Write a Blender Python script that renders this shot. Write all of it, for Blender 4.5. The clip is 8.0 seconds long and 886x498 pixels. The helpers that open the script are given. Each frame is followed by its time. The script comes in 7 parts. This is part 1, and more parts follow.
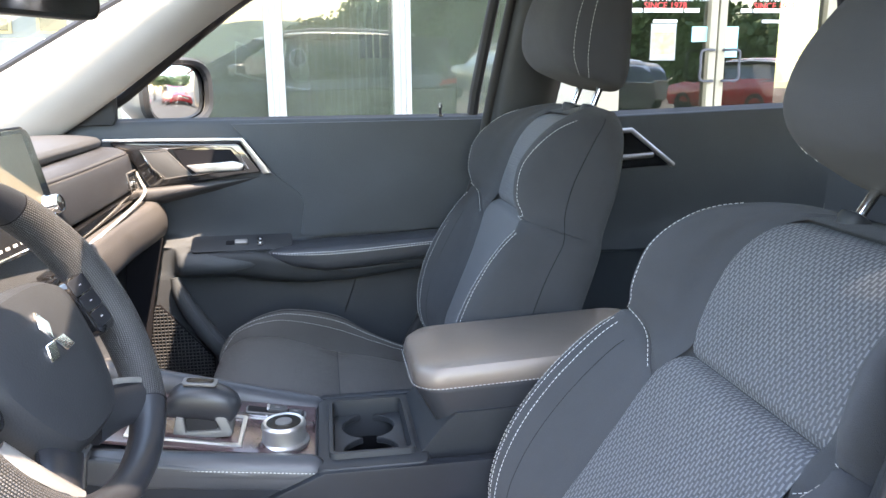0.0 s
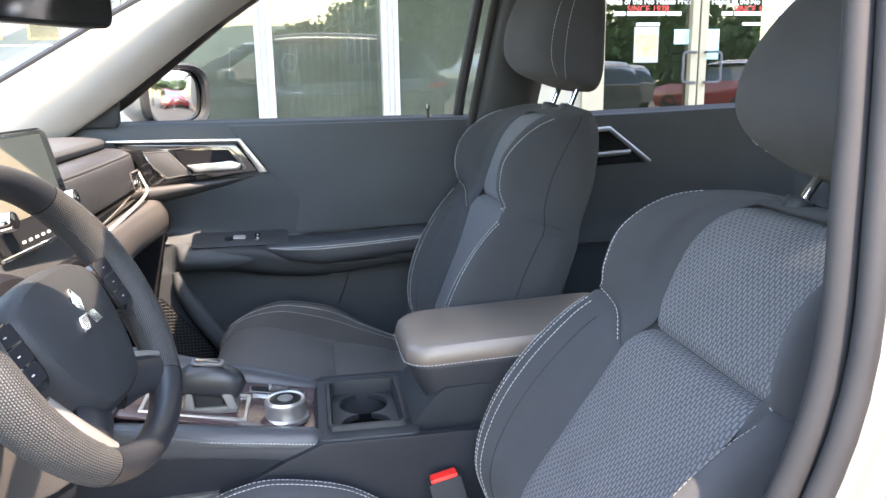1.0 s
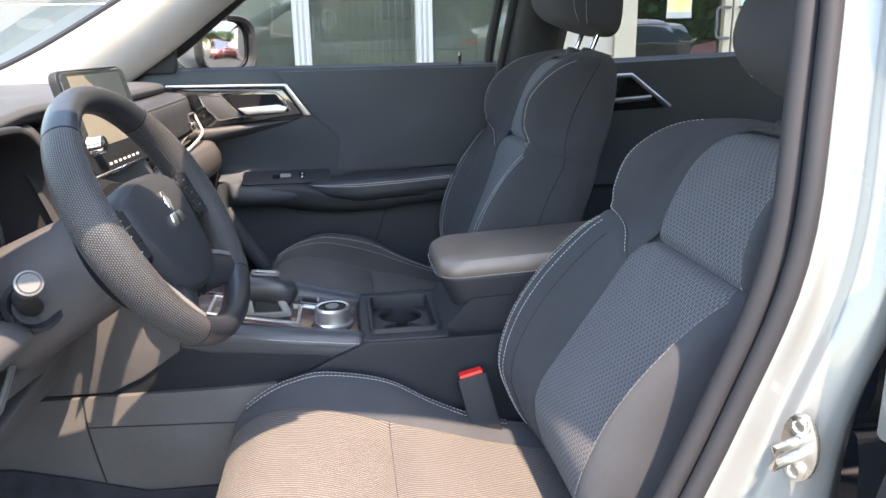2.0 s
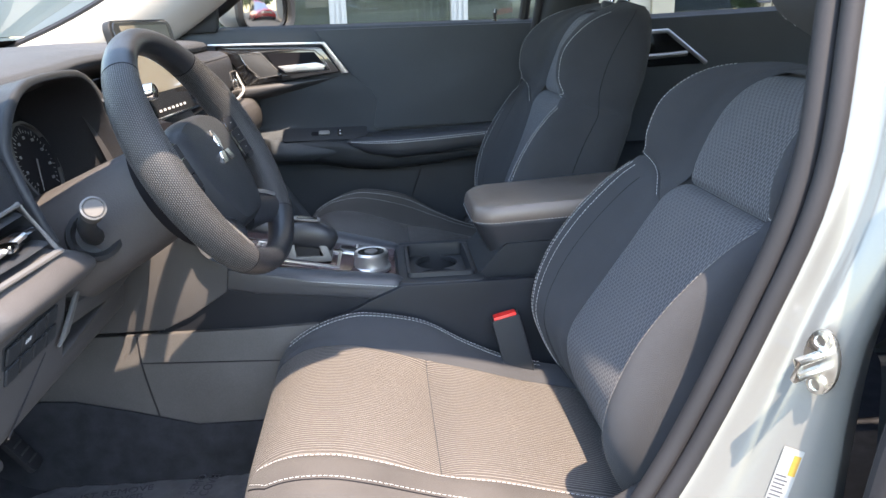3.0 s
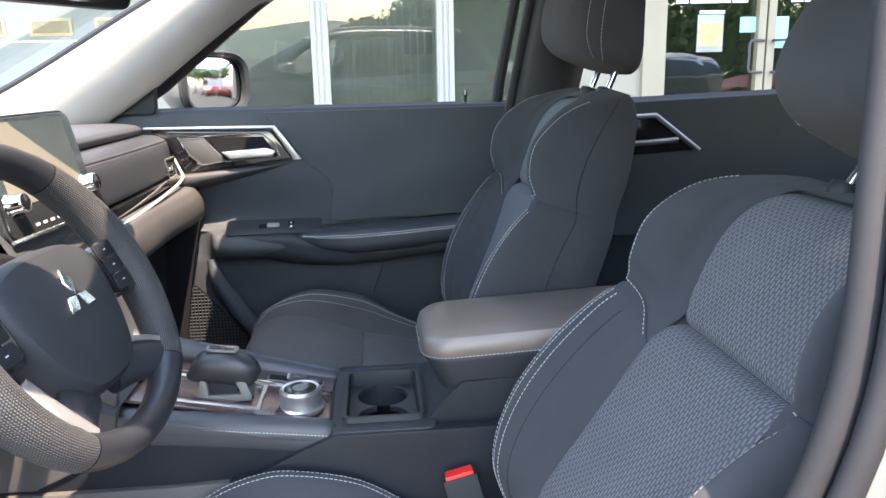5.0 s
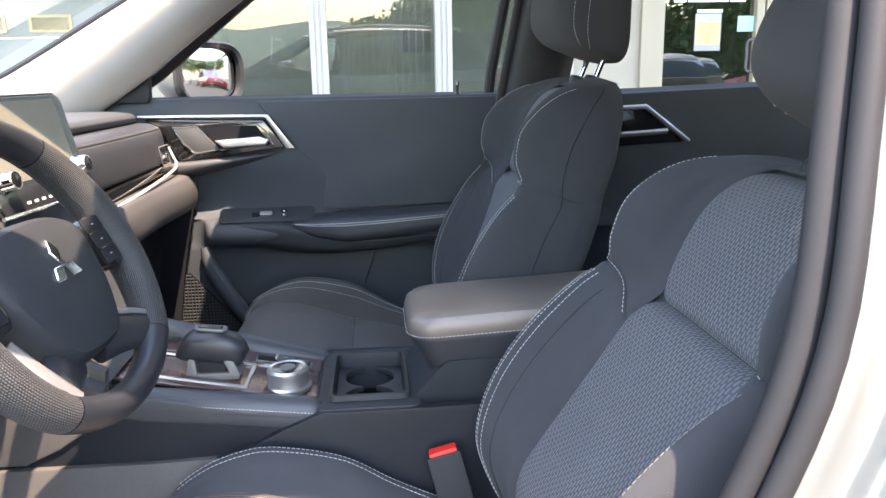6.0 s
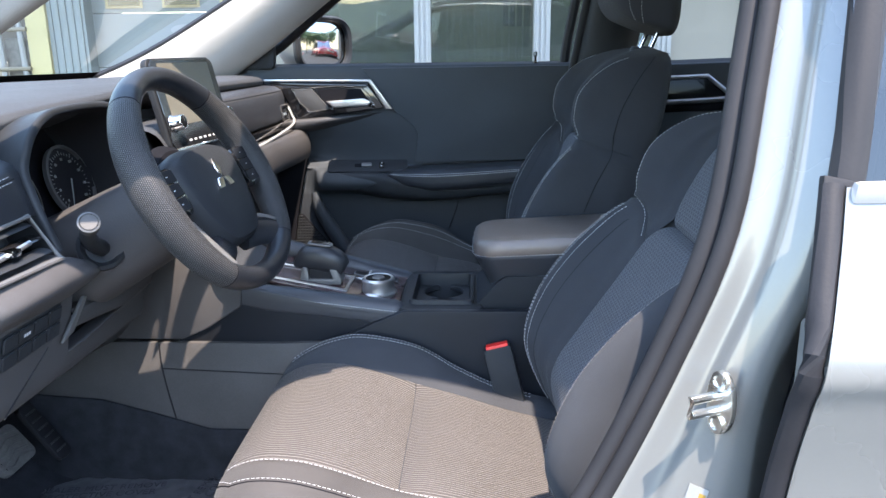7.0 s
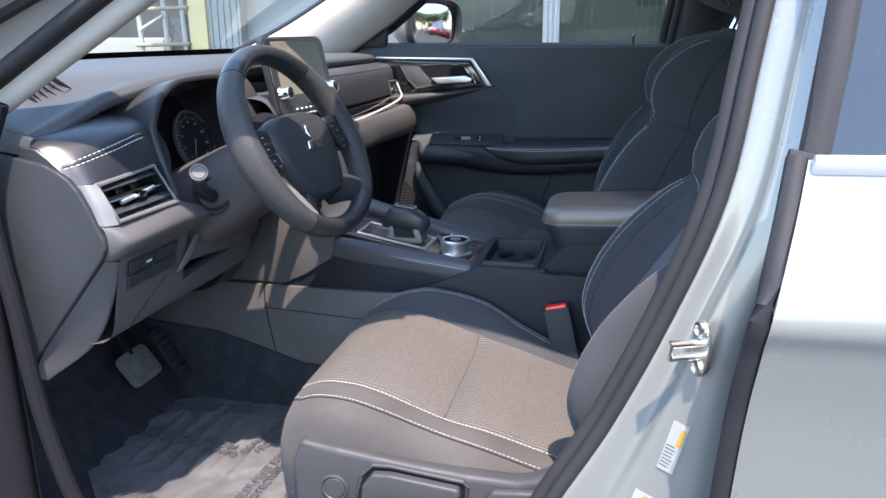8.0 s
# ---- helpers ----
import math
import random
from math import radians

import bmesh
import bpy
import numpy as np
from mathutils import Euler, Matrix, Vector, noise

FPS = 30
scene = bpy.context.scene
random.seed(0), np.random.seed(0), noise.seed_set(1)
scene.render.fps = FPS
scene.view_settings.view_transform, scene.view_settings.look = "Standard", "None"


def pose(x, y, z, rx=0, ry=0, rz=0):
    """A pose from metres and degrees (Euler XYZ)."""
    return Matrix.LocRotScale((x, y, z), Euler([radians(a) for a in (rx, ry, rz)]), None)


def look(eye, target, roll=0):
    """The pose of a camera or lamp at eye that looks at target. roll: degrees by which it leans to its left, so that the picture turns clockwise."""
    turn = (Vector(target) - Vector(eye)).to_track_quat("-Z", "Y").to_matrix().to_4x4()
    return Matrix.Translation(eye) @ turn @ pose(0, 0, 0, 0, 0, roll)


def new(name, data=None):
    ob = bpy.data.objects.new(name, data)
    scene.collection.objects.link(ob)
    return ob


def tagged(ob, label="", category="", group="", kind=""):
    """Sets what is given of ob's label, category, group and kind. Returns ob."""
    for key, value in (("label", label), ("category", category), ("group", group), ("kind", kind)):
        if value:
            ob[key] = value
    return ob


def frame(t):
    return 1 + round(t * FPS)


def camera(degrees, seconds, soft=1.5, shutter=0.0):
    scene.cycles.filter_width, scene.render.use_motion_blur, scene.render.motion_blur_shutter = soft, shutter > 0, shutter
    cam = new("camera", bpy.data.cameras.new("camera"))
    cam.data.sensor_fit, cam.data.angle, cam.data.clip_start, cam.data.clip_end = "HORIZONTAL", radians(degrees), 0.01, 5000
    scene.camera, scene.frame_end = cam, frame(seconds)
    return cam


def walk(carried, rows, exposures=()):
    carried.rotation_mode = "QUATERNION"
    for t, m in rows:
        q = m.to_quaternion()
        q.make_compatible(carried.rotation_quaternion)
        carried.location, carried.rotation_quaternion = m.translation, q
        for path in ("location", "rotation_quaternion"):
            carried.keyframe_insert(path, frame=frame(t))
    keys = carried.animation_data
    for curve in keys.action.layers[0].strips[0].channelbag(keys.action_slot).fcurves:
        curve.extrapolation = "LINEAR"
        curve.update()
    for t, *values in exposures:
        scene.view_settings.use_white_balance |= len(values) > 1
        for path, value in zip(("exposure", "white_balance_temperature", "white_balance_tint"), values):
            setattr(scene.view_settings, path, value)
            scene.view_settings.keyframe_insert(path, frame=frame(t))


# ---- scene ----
cam = camera(60.8, 8.0)
PATH = [
    (0, (0.263, -1.109, 1.24), (0.565, 0.817, 0.793), -0.5),
    (0.5, (0.256, -1.14, 1.241), (0.59, 0.785, 0.816), -0.7),
    (1, (0.25, -1.207, 1.237), (0.579, 0.716, 0.799), -0.9),
    (1.5, (0.238, -1.289, 1.224), (0.533, 0.63, 0.746), -1.0),
    (2, (0.227, -1.371, 1.207), (0.468, 0.541, 0.674), -1.1),
    (3.3, (0.217, -1.424, 1.166), (0.333, 0.48, 0.565), -1.8),
    (3.5, (0.229, -1.4, 1.171), (0.329, 0.508, 0.581), -1.8),
    (4, (0.262, -1.313, 1.195), (0.364, 0.609, 0.653), -1.8),
    (4.5, (0.295, -1.232, 1.212), (0.417, 0.705, 0.728), -1.7),
    (4.7, (0.305, -1.193, 1.215), (0.449, 0.747, 0.751), -1.5),
    (5.8, (0.343, -1.154, 1.198), (0.53, 0.788, 0.757), -1.0),
    (6, (0.34, -1.195, 1.189), (0.508, 0.747, 0.741), -1.0),
    (6.5, (0.356, -1.347, 1.186), (0.427, 0.594, 0.711), -0.8),
    (7, (0.389, -1.494, 1.178), (0.295, 0.439, 0.672), -0.7),
    (7.5, (0.417, -1.56, 1.179), (0.15, 0.35, 0.649), -0.5),
    (8, (0.526, -1.624, 1.182), (0.091, 0.248, 0.628), -0.3),
]
walk(cam, [(t, look(eye, target, roll)) for t, eye, target, roll in PATH], [(0, 4.17, 7550, 15), (1, 4.04, 7550, 16), (2, 3.56, 7350, 16), (3.5, 3.34, 7000, 13), (4.5, 3.68, 7150, 14), (6, 3.76, 7400, 17), (6.5, 3.49, 7150, 17), (7, 3.04, 6300, 13), (8, 2.87, 6300, 14)])

# ---- light ----
SUN_DIR = Vector((0.22, -0.425, 1.0)).normalized()      # towards the sun
world = bpy.data.worlds.new("sky_world")
world.use_nodes = True
scene.world = world
wn = world.node_tree.nodes
sky = wn.new("ShaderNodeTexSky")
sky.sky_type = 'NISHITA'
sky.sun_disc = False
sky.sun_elevation = math.asin(SUN_DIR.z)
sky.sun_rotation = math.atan2(SUN_DIR.x, SUN_DIR.y)
sky.dust_density = 0.7
sky.air_density = 1.3
wn["Background"].inputs["Strength"].default_value = 0.15
world.node_tree.links.new(sky.outputs[0], wn["Background"].inputs["Color"])
sun_data = bpy.data.lights.new("sun", 'SUN')
sun_data.energy, sun_data.angle, sun_data.color = 2.4, radians(0.6), (1.0, 0.845, 0.69)
sun = new("sun", sun_data)
sun.matrix_world = look(SUN_DIR * 20, (0, 0, 0))

# ---- materials ----
def shader(name, color, rough=0.6, metal=0.0, var=0.15, scale=6.0, bump=0.0, bscale=300.0, spec=0.5, coat=0.0, kind="noise", sheen=0.0):
    """A principled material with variation at two scales and a fine relief."""
    m = bpy.data.materials.new(name)
    m.use_nodes = True
    nt = m.node_tree
    n, l = nt.nodes, nt.links
    p = n["Principled BSDF"]
    tc = n.new("ShaderNodeTexCoord")
    big = n.new("ShaderNodeTexNoise")
    big.inputs["Scale"].default_value, big.inputs["Detail"].default_value = scale, 5
    l.new(tc.outputs["Object"], big.inputs["Vector"])
    fine = n.new("ShaderNodeTexNoise")
    fine.inputs["Scale"].default_value, fine.inputs["Detail"].default_value = bscale, 2
    l.new(tc.outputs["Object"], fine.inputs["Vector"])
    add = n.new("ShaderNodeMath")
    add.operation = 'MULTIPLY_ADD'
    add.inputs[1].default_value = 0.4
    l.new(fine.outputs["Fac"], add.inputs[0])
    l.new(big.outputs["Fac"], add.inputs[2])
    ramp = n.new("ShaderNodeMapRange")
    ramp.inputs["From Min"].default_value, ramp.inputs["From Max"].default_value = 0.4, 1.0
    ramp.inputs["To Min"].default_value, ramp.inputs["To Max"].default_value = 1 - var, 1 + var
    l.new(add.outputs[0], ramp.inputs["Value"])
    mix = n.new("ShaderNodeVectorMath")
    mix.operation = 'SCALE'
    mix.inputs[0].default_value = color
    l.new(ramp.outputs[0], mix.inputs["Scale"])
    l.new(mix.outputs[0], p.inputs["Base Color"])
    rr = n.new("ShaderNodeMapRange")
    rr.inputs["To Min"].default_value, rr.inputs["To Max"].default_value = max(0.02, rough - 0.08), min(1, rough + 0.08)
    l.new(big.outputs["Fac"], rr.inputs["Value"])
    l.new(rr.outputs[0], p.inputs["Roughness"])
    p.inputs["Metallic"].default_value = metal
    p.inputs["Specular IOR Level"].default_value = spec
    p.inputs["Coat Weight"].default_value = coat
    p.inputs["Sheen Weight"].default_value = sheen
    if bump:
        b = n.new("ShaderNodeBump")
        b.inputs["Strength"].default_value, b.inputs["Distance"].default_value = bump, 0.0015
        if kind == "grain":
            v = n.new("ShaderNodeTexVoronoi")
            v.inputs["Scale"].default_value = bscale
            l.new(tc.outputs["Object"], v.inputs["Vector"])
            l.new(v.outputs["Distance"], b.inputs["Height"])
        else:
            l.new(fine.outputs["Fac"], b.inputs["Height"])
        l.new(b.outputs[0], p.inputs["Normal"])
    return m


def woven(name, color, thread, sx, sy, amount=0.5, stagger=True, bump=0.6, mortar=0.0, dashes=False):
    """Cloth with rows of short pale threads on a dark ground: the rows follow the mesh's UV, in metres."""
    m = shader(name, color, 0.85, 0, 0.12, 8, 0.4, 900, 0.15, sheen=0.04)
    nt = m.node_tree
    n, l = nt.nodes, nt.links
    p = n["Principled BSDF"]
    uv = n.new("ShaderNodeUVMap")
    br = n.new("ShaderNodeTexBrick")
    br.offset, br.offset_frequency = (0.5 if stagger else 0.0), 2
    br.inputs["Scale"].default_value = 1.0
    br.inputs["Brick Width"].default_value, br.inputs["Row Height"].default_value = sx, sy
    br.inputs["Mortar Size"].default_value = mortar or sy * 0.2
    br.inputs["Mortar Smooth"].default_value = 0.6
    br.inputs["Color1"].default_value = br.inputs["Color2"].default_value = (1, 1, 1, 1)
    br.inputs["Mortar"].default_value = (0, 0, 0, 1)
    warp = n.new("ShaderNodeTexNoise")
    warp.inputs["Scale"].default_value = 220
    l.new(uv.outputs[0], warp.inputs["Vector"])
    vm = n.new("ShaderNodeVectorMath")
    vm.operation = 'MULTIPLY_ADD'
    vm.inputs[1].default_value = (sx * 0.2, sy * 0.22, 0)
    l.new(warp.outputs["Color"], vm.inputs[0])
    l.new(uv.outputs[0], vm.inputs[2])
    l.new(vm.outputs[0], br.inputs["Vector"])
    old = p.inputs["Base Color"].links[0].from_socket
    mixc = n.new("ShaderNodeMix")
    mixc.data_type = 'RGBA'
    inv = n.new("ShaderNodeMath")
    inv.operation = 'MULTIPLY'
    inv.inputs[1].default_value = amount
    flip = n.new("ShaderNodeMath")
    flip.operation = 'SUBTRACT'
    flip.inputs[0].default_value = 1.0
    l.new(br.outputs["Fac"], flip.inputs[1])
    l.new(flip.outputs[0] if dashes else br.outputs["Fac"], inv.inputs[0])
    l.new(inv.outputs[0], mixc.inputs["Factor"])
    l.new(old, mixc.inputs["A"])
    mixc.inputs["B"].default_value = (*thread, 1)
    l.new(mixc.outputs["Result"], p.inputs["Base Color"])
    b = n.new("ShaderNodeBump")
    b.inputs["Strength"].default_value, b.inputs["Distance"].default_value = bump, 0.0015
    b.invert = True
    l.new(br.outputs["Fac"], b.inputs["Height"])
    l.new(p.inputs["Normal"].links[0].from_socket, b.inputs["Normal"])
    l.new(b.outputs[0], p.inputs["Normal"])
    return m


def pane(name, tint, reflect, gain=0.5, veil=0.0):
    """Thin glass: what is behind it, tinted, and a mirror-like share that grows at grazing angles; the last argument
    mixes in a pale diffuse haze.
    """
    m = bpy.data.materials.new(name)
    m.use_nodes = True
    n, l = m.node_tree.nodes, m.node_tree.links
    n.remove(n["Principled BSDF"])
    tr, gl, mx, lw = n.new("ShaderNodeBsdfTransparent"), n.new("ShaderNodeBsdfGlossy"), n.new("ShaderNodeMixShader"), n.new("ShaderNodeLayerWeight")
    tr.inputs["Color"].default_value = (*tint, 1)
    gl.inputs["Roughness"].default_value = 0.0
    lw.inputs["Blend"].default_value = 0.25
    r = n.new("ShaderNodeMapRange")
    r.inputs["To Min"].default_value, r.inputs["To Max"].default_value = reflect, min(1, reflect + gain)
    l.new(lw.outputs["Fresnel"], r.inputs["Value"])
    l.new(r.outputs[0], mx.inputs["Fac"])
    l.new(tr.outputs[0], mx.inputs[1])
    l.new(gl.outputs[0], mx.inputs[2])
    # pale haze mixed in to stand for light that the dark panes lack
    if veil:
        df, md = n.new("ShaderNodeBsdfDiffuse"), n.new("ShaderNodeMixShader")
        df.inputs["Color"].default_value = (0.72, 0.78, 0.68, 1)
        md.inputs["Fac"].default_value = veil
        l.new(mx.outputs[0], md.inputs[1])
        l.new(df.outputs[0], md.inputs[2])
        mx = md
    l.new(mx.outputs[0], n["Material Output"].inputs["Surface"])
    return m


M = {}
M["cloth"] = shader("dark_cloth", (0.036, 0.038, 0.0425), 0.9, 0, 0.15, 9, 0.5, 1200, 0.12, sheen=0.05)
M["cloth_side"] = shader("side_cloth", (0.047, 0.044, 0.042), 0.9, 0, 0.25, 9, 0.6, 800, 0.15, sheen=0.05)
M["weave_back"] = woven("woven_back_cloth", (0.058, 0.060, 0.067), (0.163, 0.168, 0.180), 0.0115, 0.0054, 0.8, bump=0.9, mortar=0.0022, dashes=True)
M["weave_seat"] = woven("ribbed_seat_cloth", (0.062, 0.056, 0.052), (0.178, 0.164, 0.153), 0.30, 0.0052, 0.95, bump=2.4, mortar=0.0013)
M["thread"] = shader("white_thread", (0.46, 0.46, 0.46), 0.7)
M["leather"] = shader("black_leather", (0.027, 0.029, 0.034), 0.42, 0, 0.12, 10, 0.12, 1100, 0.45, kind="grain")
M["perf"] = woven("perforated_leather", (0.006, 0.007, 0.008), (0.066, 0.065, 0.066), 0.0032, 0.0024, 0.9, mortar=0.0008, dashes=True)
perf_p = M["perf"].node_tree.nodes["Principled BSDF"]
M["perf"].node_tree.links.remove(perf_p.inputs["Roughness"].links[0])
perf_p.inputs["Roughness"].default_value = 0.40
perf_p.inputs["Specular IOR Level"].default_value = 0.3
M["rim_leather"] = shader("black_rim_leather", (0.015, 0.0165, 0.020), 0.36, 0, 0.12, 10, 0.10, 1100, 0.42, kind="grain")
M["well_black"] = shader("deep_black_plastic", (0.005, 0.005, 0.006), 0.5, 0, 0.15, 12, spec=0.08)
M["dash"] = shader("soft_dash", (0.040, 0.043, 0.048), 0.58, 0, 0.12, 7, 0.4, 600, 0.25, kind="grain")
M["plastic"] = shader("black_plastic", (0.021, 0.023, 0.026), 0.46, 0, 0.15, 12, 0.12, 500, 0.16, kind="grain")
M["plastic_grey"] = shader("grey_plastic", (0.031, 0.031, 0.033), 0.5, 0, 0.12, 12, 0.10, 500, 0.3, kind="grain")
M["panel"] = shader("door_panel", (0.038, 0.043, 0.049), 0.6, 0, 0.12, 6, 0.3, 500, 0.22, kind="grain")
M["door_low"] = shader("hard_door_plastic", (0.030, 0.033, 0.038), 0.5, 0, 0.12, 8, 0.2, 500, 0.2, kind="grain")
M["lower_dash"] = shader("grey_dash_plastic", (0.052, 0.050, 0.051), 0.55, 0, 0.15, 12, 0.12, 500, 0.3, kind="grain")
M["pedal"] = shader("worn_pedal_rubber", (0.105, 0.100, 0.095), 0.7, 0, 0.35, 40, 0.2, 300, 0.3)
M["gloss"] = shader("piano_black", (0.008, 0.008, 0.009), 0.08, 0, 0.2, 5, 0, 300, 0.5, coat=0.6)
M["rubber"] = shader("black_rubber", (0.013, 0.013, 0.015), 0.6, 0, 0.2, 15, 0.15, 300, 0.25)
M["silver"] = shader("satin_silver", (0.55, 0.54, 0.53), 0.32, 0.9, 0.06, 12, 0, 300)
M["satin"] = shader("satin_grey", (0.125, 0.123, 0.122), 0.5, 0.45, 0.06, 12, 0, 300)
M["chrome"] = shader("chrome", (0.80, 0.80, 0.80), 0.08, 1.0, 0.03, 10)
M["steel"] = shader("zinc_steel", (0.72, 0.71, 0.66), 0.28, 1.0, 0.12, 30, 0.1, 200)
M["paint"] = shader("white_paint", (0.152, 0.157, 0.150), 0.28, 0.25, 0.04, 3, 0, 300, 0.5, coat=0.5)
M["liner"] = shader("light_liner", (0.30, 0.287, 0.265), 0.85, 0, 0.08, 10, 0.25, 700, 0.3)
M["carpet"] = shader("black_carpet", (0.023, 0.024, 0.028), 0.98, 0, 0.4, 30, 0.8, 900, 0.1)
M["red"] = shader("red_plastic", (0.65, 0.02, 0.015), 0.35, 0, 0.06, 20)
M["screen_glass"] = pane("windscreen_glass", (0.84, 0.87, 0.83), 0.04, 0.12)
# black leather; the sun's warm glow is painted in by paler colour and tints
M["armrest"] = shader("sunglow_leather", (0.098, 0.087, 0.081), 0.45, 0, 0.12, 10, 0.3, 900, 0.7, coat=0.5, kind="grain")
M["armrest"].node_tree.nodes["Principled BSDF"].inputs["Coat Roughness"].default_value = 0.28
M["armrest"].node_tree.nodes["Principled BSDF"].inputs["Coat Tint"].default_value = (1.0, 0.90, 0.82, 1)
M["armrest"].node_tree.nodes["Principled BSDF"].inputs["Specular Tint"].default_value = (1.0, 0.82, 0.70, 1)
M["dusty"] = shader("dusty_grey_plastic", (0.054, 0.051, 0.050), 0.6, 0, 0.35, 7, 0.1, 500, 0.4, kind="grain")
M["console_black"] = shader("satin_black_plastic", (0.012, 0.0135, 0.017), 0.40, 0, 0.2, 9, 0.06, 600, 0.14, kind="grain")
M["console_gloss"] = shader("dark_gloss_plastic", (0.060, 0.037, 0.039), 0.18, 0, 0.6, 22, 0, 300, 0.5)
M["thread_dim"] = shader("beige_thread", (0.16, 0.15, 0.14), 0.8)
M["trim_grey"] = shader("satin_trim", (0.20, 0.198, 0.195), 0.38, 0.5, 0.05, 10)
M["cap_grey"] = shader("satin_cap", (0.034, 0.034, 0.034), 0.6, 0.0, 0.05, 10)
M["bright"] = shader("bright_moulding", (0.75, 0.75, 0.74), 0.22, 0.6, 0.04, 10)
M["end_grain"] = shader("coarse_grain", (0.042, 0.042, 0.046), 0.42, 0, 0.15, 12, 0.18, 520, 0.5, kind="grain")
M["seal"] = shader("grey_seal_rubber", (0.020, 0.020, 0.022), 0.6, 0, 0.12, 15, 0.1, 300, 0.18)
M["matt_black"] = shader("matt_black", (0.008, 0.008, 0.010), 0.8, 0, 0.15, 12, spec=0.08)
M["glass"] = pane("car_glass", (0.93, 0.95, 0.94), 0.05)
M["dark_glass"] = pane("privacy_glass", (0.10, 0.11, 0.12), 0.06)
M["door_glass"] = pane("door_glass", (0.45, 0.49, 0.45), 0.13, 0.30)
M["shop_glass"] = pane("shop_glass", (0.58, 0.62, 0.54), 0.090, 0.25, 0.036)
M["mirror"] = shader("mirror_silver", (0.42, 0.44, 0.46), 0.02, 1.0, 0.0)
M["screen"] = shader("dark_screen", (0.015, 0.016, 0.018), 0.06, 0, 0.1, 4, 0, 300, 0.6)


# ---- mesh helpers ----
def V(*a):
    return Vector(a)


def catmull(p, t, closed=False):
    n = len(p)
    if closed:
        i = int(math.floor(t)) % n
        f = t - math.floor(t)
        a, b, c, d = p[(i - 1) % n], p[i], p[(i + 1) % n], p[(i + 2) % n]
    else:
        t = min(max(t, 0), n - 1)
        i = min(int(t), n - 2)
        f = t - i
        b, c = p[i], p[i + 1]
        a = p[i - 1] if i > 0 else b * 2 - c
        d = p[i + 2] if i + 2 < n else c * 2 - b
    return 0.5 * (2 * b + (c - a) * f + (2 * a - 5 * b + 4 * c - d) * f * f + (3 * b - a - 3 * c + d) * f ** 3)


def net_point(net, u, v, closed=False):
    """A smooth surface through a net of places: u along its rows, v across them, both in steps."""
    return catmull([catmull(row, v, closed) for row in net], u)


def net_mesh(net, u0, u1, nu, v0, v1, nv, closed=False, lift=None, flip=False):
    """A piece of that surface, with a UV map in metres."""
    bm = bmesh.new()
    uvl = bm.loops.layers.uv.new("uv")
    grid, uvs = [], []
    for i in range(nu + 1):
        rows = []
        for j in range(nv + 1):
            a = u0(j / nv) if callable(u0) else u0
            b = u1(j / nv) if callable(u1) else u1
            rows.append(net_point(net, a + (b - a) * i / nu, v0 + (v1 - v0) * j / nv, closed))
        grid.append(rows)
    if lift:
        for i in range(nu + 1):
            for j in range(nv + 1):
                grid[i][j] = lift(i / nu, j / nv, grid[i][j])
    mid = nv // 2
    su = [0.0]
    for i in range(nu):
        su.append(su[-1] + (grid[i + 1][mid] - grid[i][mid]).length)
    vs = [[bm.verts.new(p) for p in row] for row in grid]
    sv = []
    for row in grid:
        s = [0.0]
        for j in range(nv):
            s.append(s[-1] + (row[j + 1] - row[j]).length)
        sv.append([x - s[mid] for x in s])
    for i in range(nu):
        for j in range(nv):
            q = [(i, j), (i, j + 1), (i + 1, j + 1), (i + 1, j)]
            if flip:
                q.reverse()
            try:
                f = bm.faces.new([vs[a][b] for a, b in q])
            except ValueError:
                continue
            for lp, (a, b) in zip(f.loops, q):
                lp[uvl].uv = (su[a], sv[a][b])
    return bm


def rings(loops, cap=True, closed=True):
    """A skin over loops of equally many places."""
    bm = bmesh.new()
    vs = [[bm.verts.new(p) for p in lp] for lp in loops]
    n = len(loops[0])
    for a, b in zip(vs, vs[1:]):
        for j in range(n if closed else n - 1):
            k = (j + 1) % n
            bm.faces.new((a[j], a[k], b[k], b[j]))
    if cap and closed:
        bm.faces.new(list(reversed(vs[0])))
        bm.faces.new(vs[-1])
    bmesh.ops.recalc_face_normals(bm, faces=bm.faces)
    return bm


def tube(path, r, n=8, closed=False, flat=1.0, up=None):
    """A round bar along a line of places; r may be a function of the share of the way; flat squashes it along up."""
    pts = [Vector(p) for p in path]
    loops = []
    m = len(pts)
    ref = Vector(up) if up else Vector((0.13, 0.31, 0.94))
    for i, p in enumerate(pts):
        a = pts[(i - 1) % m] if closed or i else p
        b = pts[(i + 1) % m] if closed or i < m - 1 else p
        d = (b - a).normalized()
        s = d.cross(ref).normalized()
        w = s.cross(d).normalized()
        rr = r(i / max(1, m - 1)) if callable(r) else r
        loops.append([p + s * math.cos(2 * math.pi * k / n) * rr + w * math.sin(2 * math.pi * k / n) * rr * flat for k in range(n)])
    if closed:
        loops.append(loops[0])
        bm = rings(loops, cap=False)
        bmesh.ops.remove_doubles(bm, verts=bm.verts, dist=1e-6)
        return bm
    return rings(loops)


def smooth_line(p, n=24, closed=False):
    p = [Vector(q) for q in p]
    m = len(p) if closed else len(p) - 1
    return [catmull(p, m * i / n, closed) for i in range(n if closed else n + 1)]


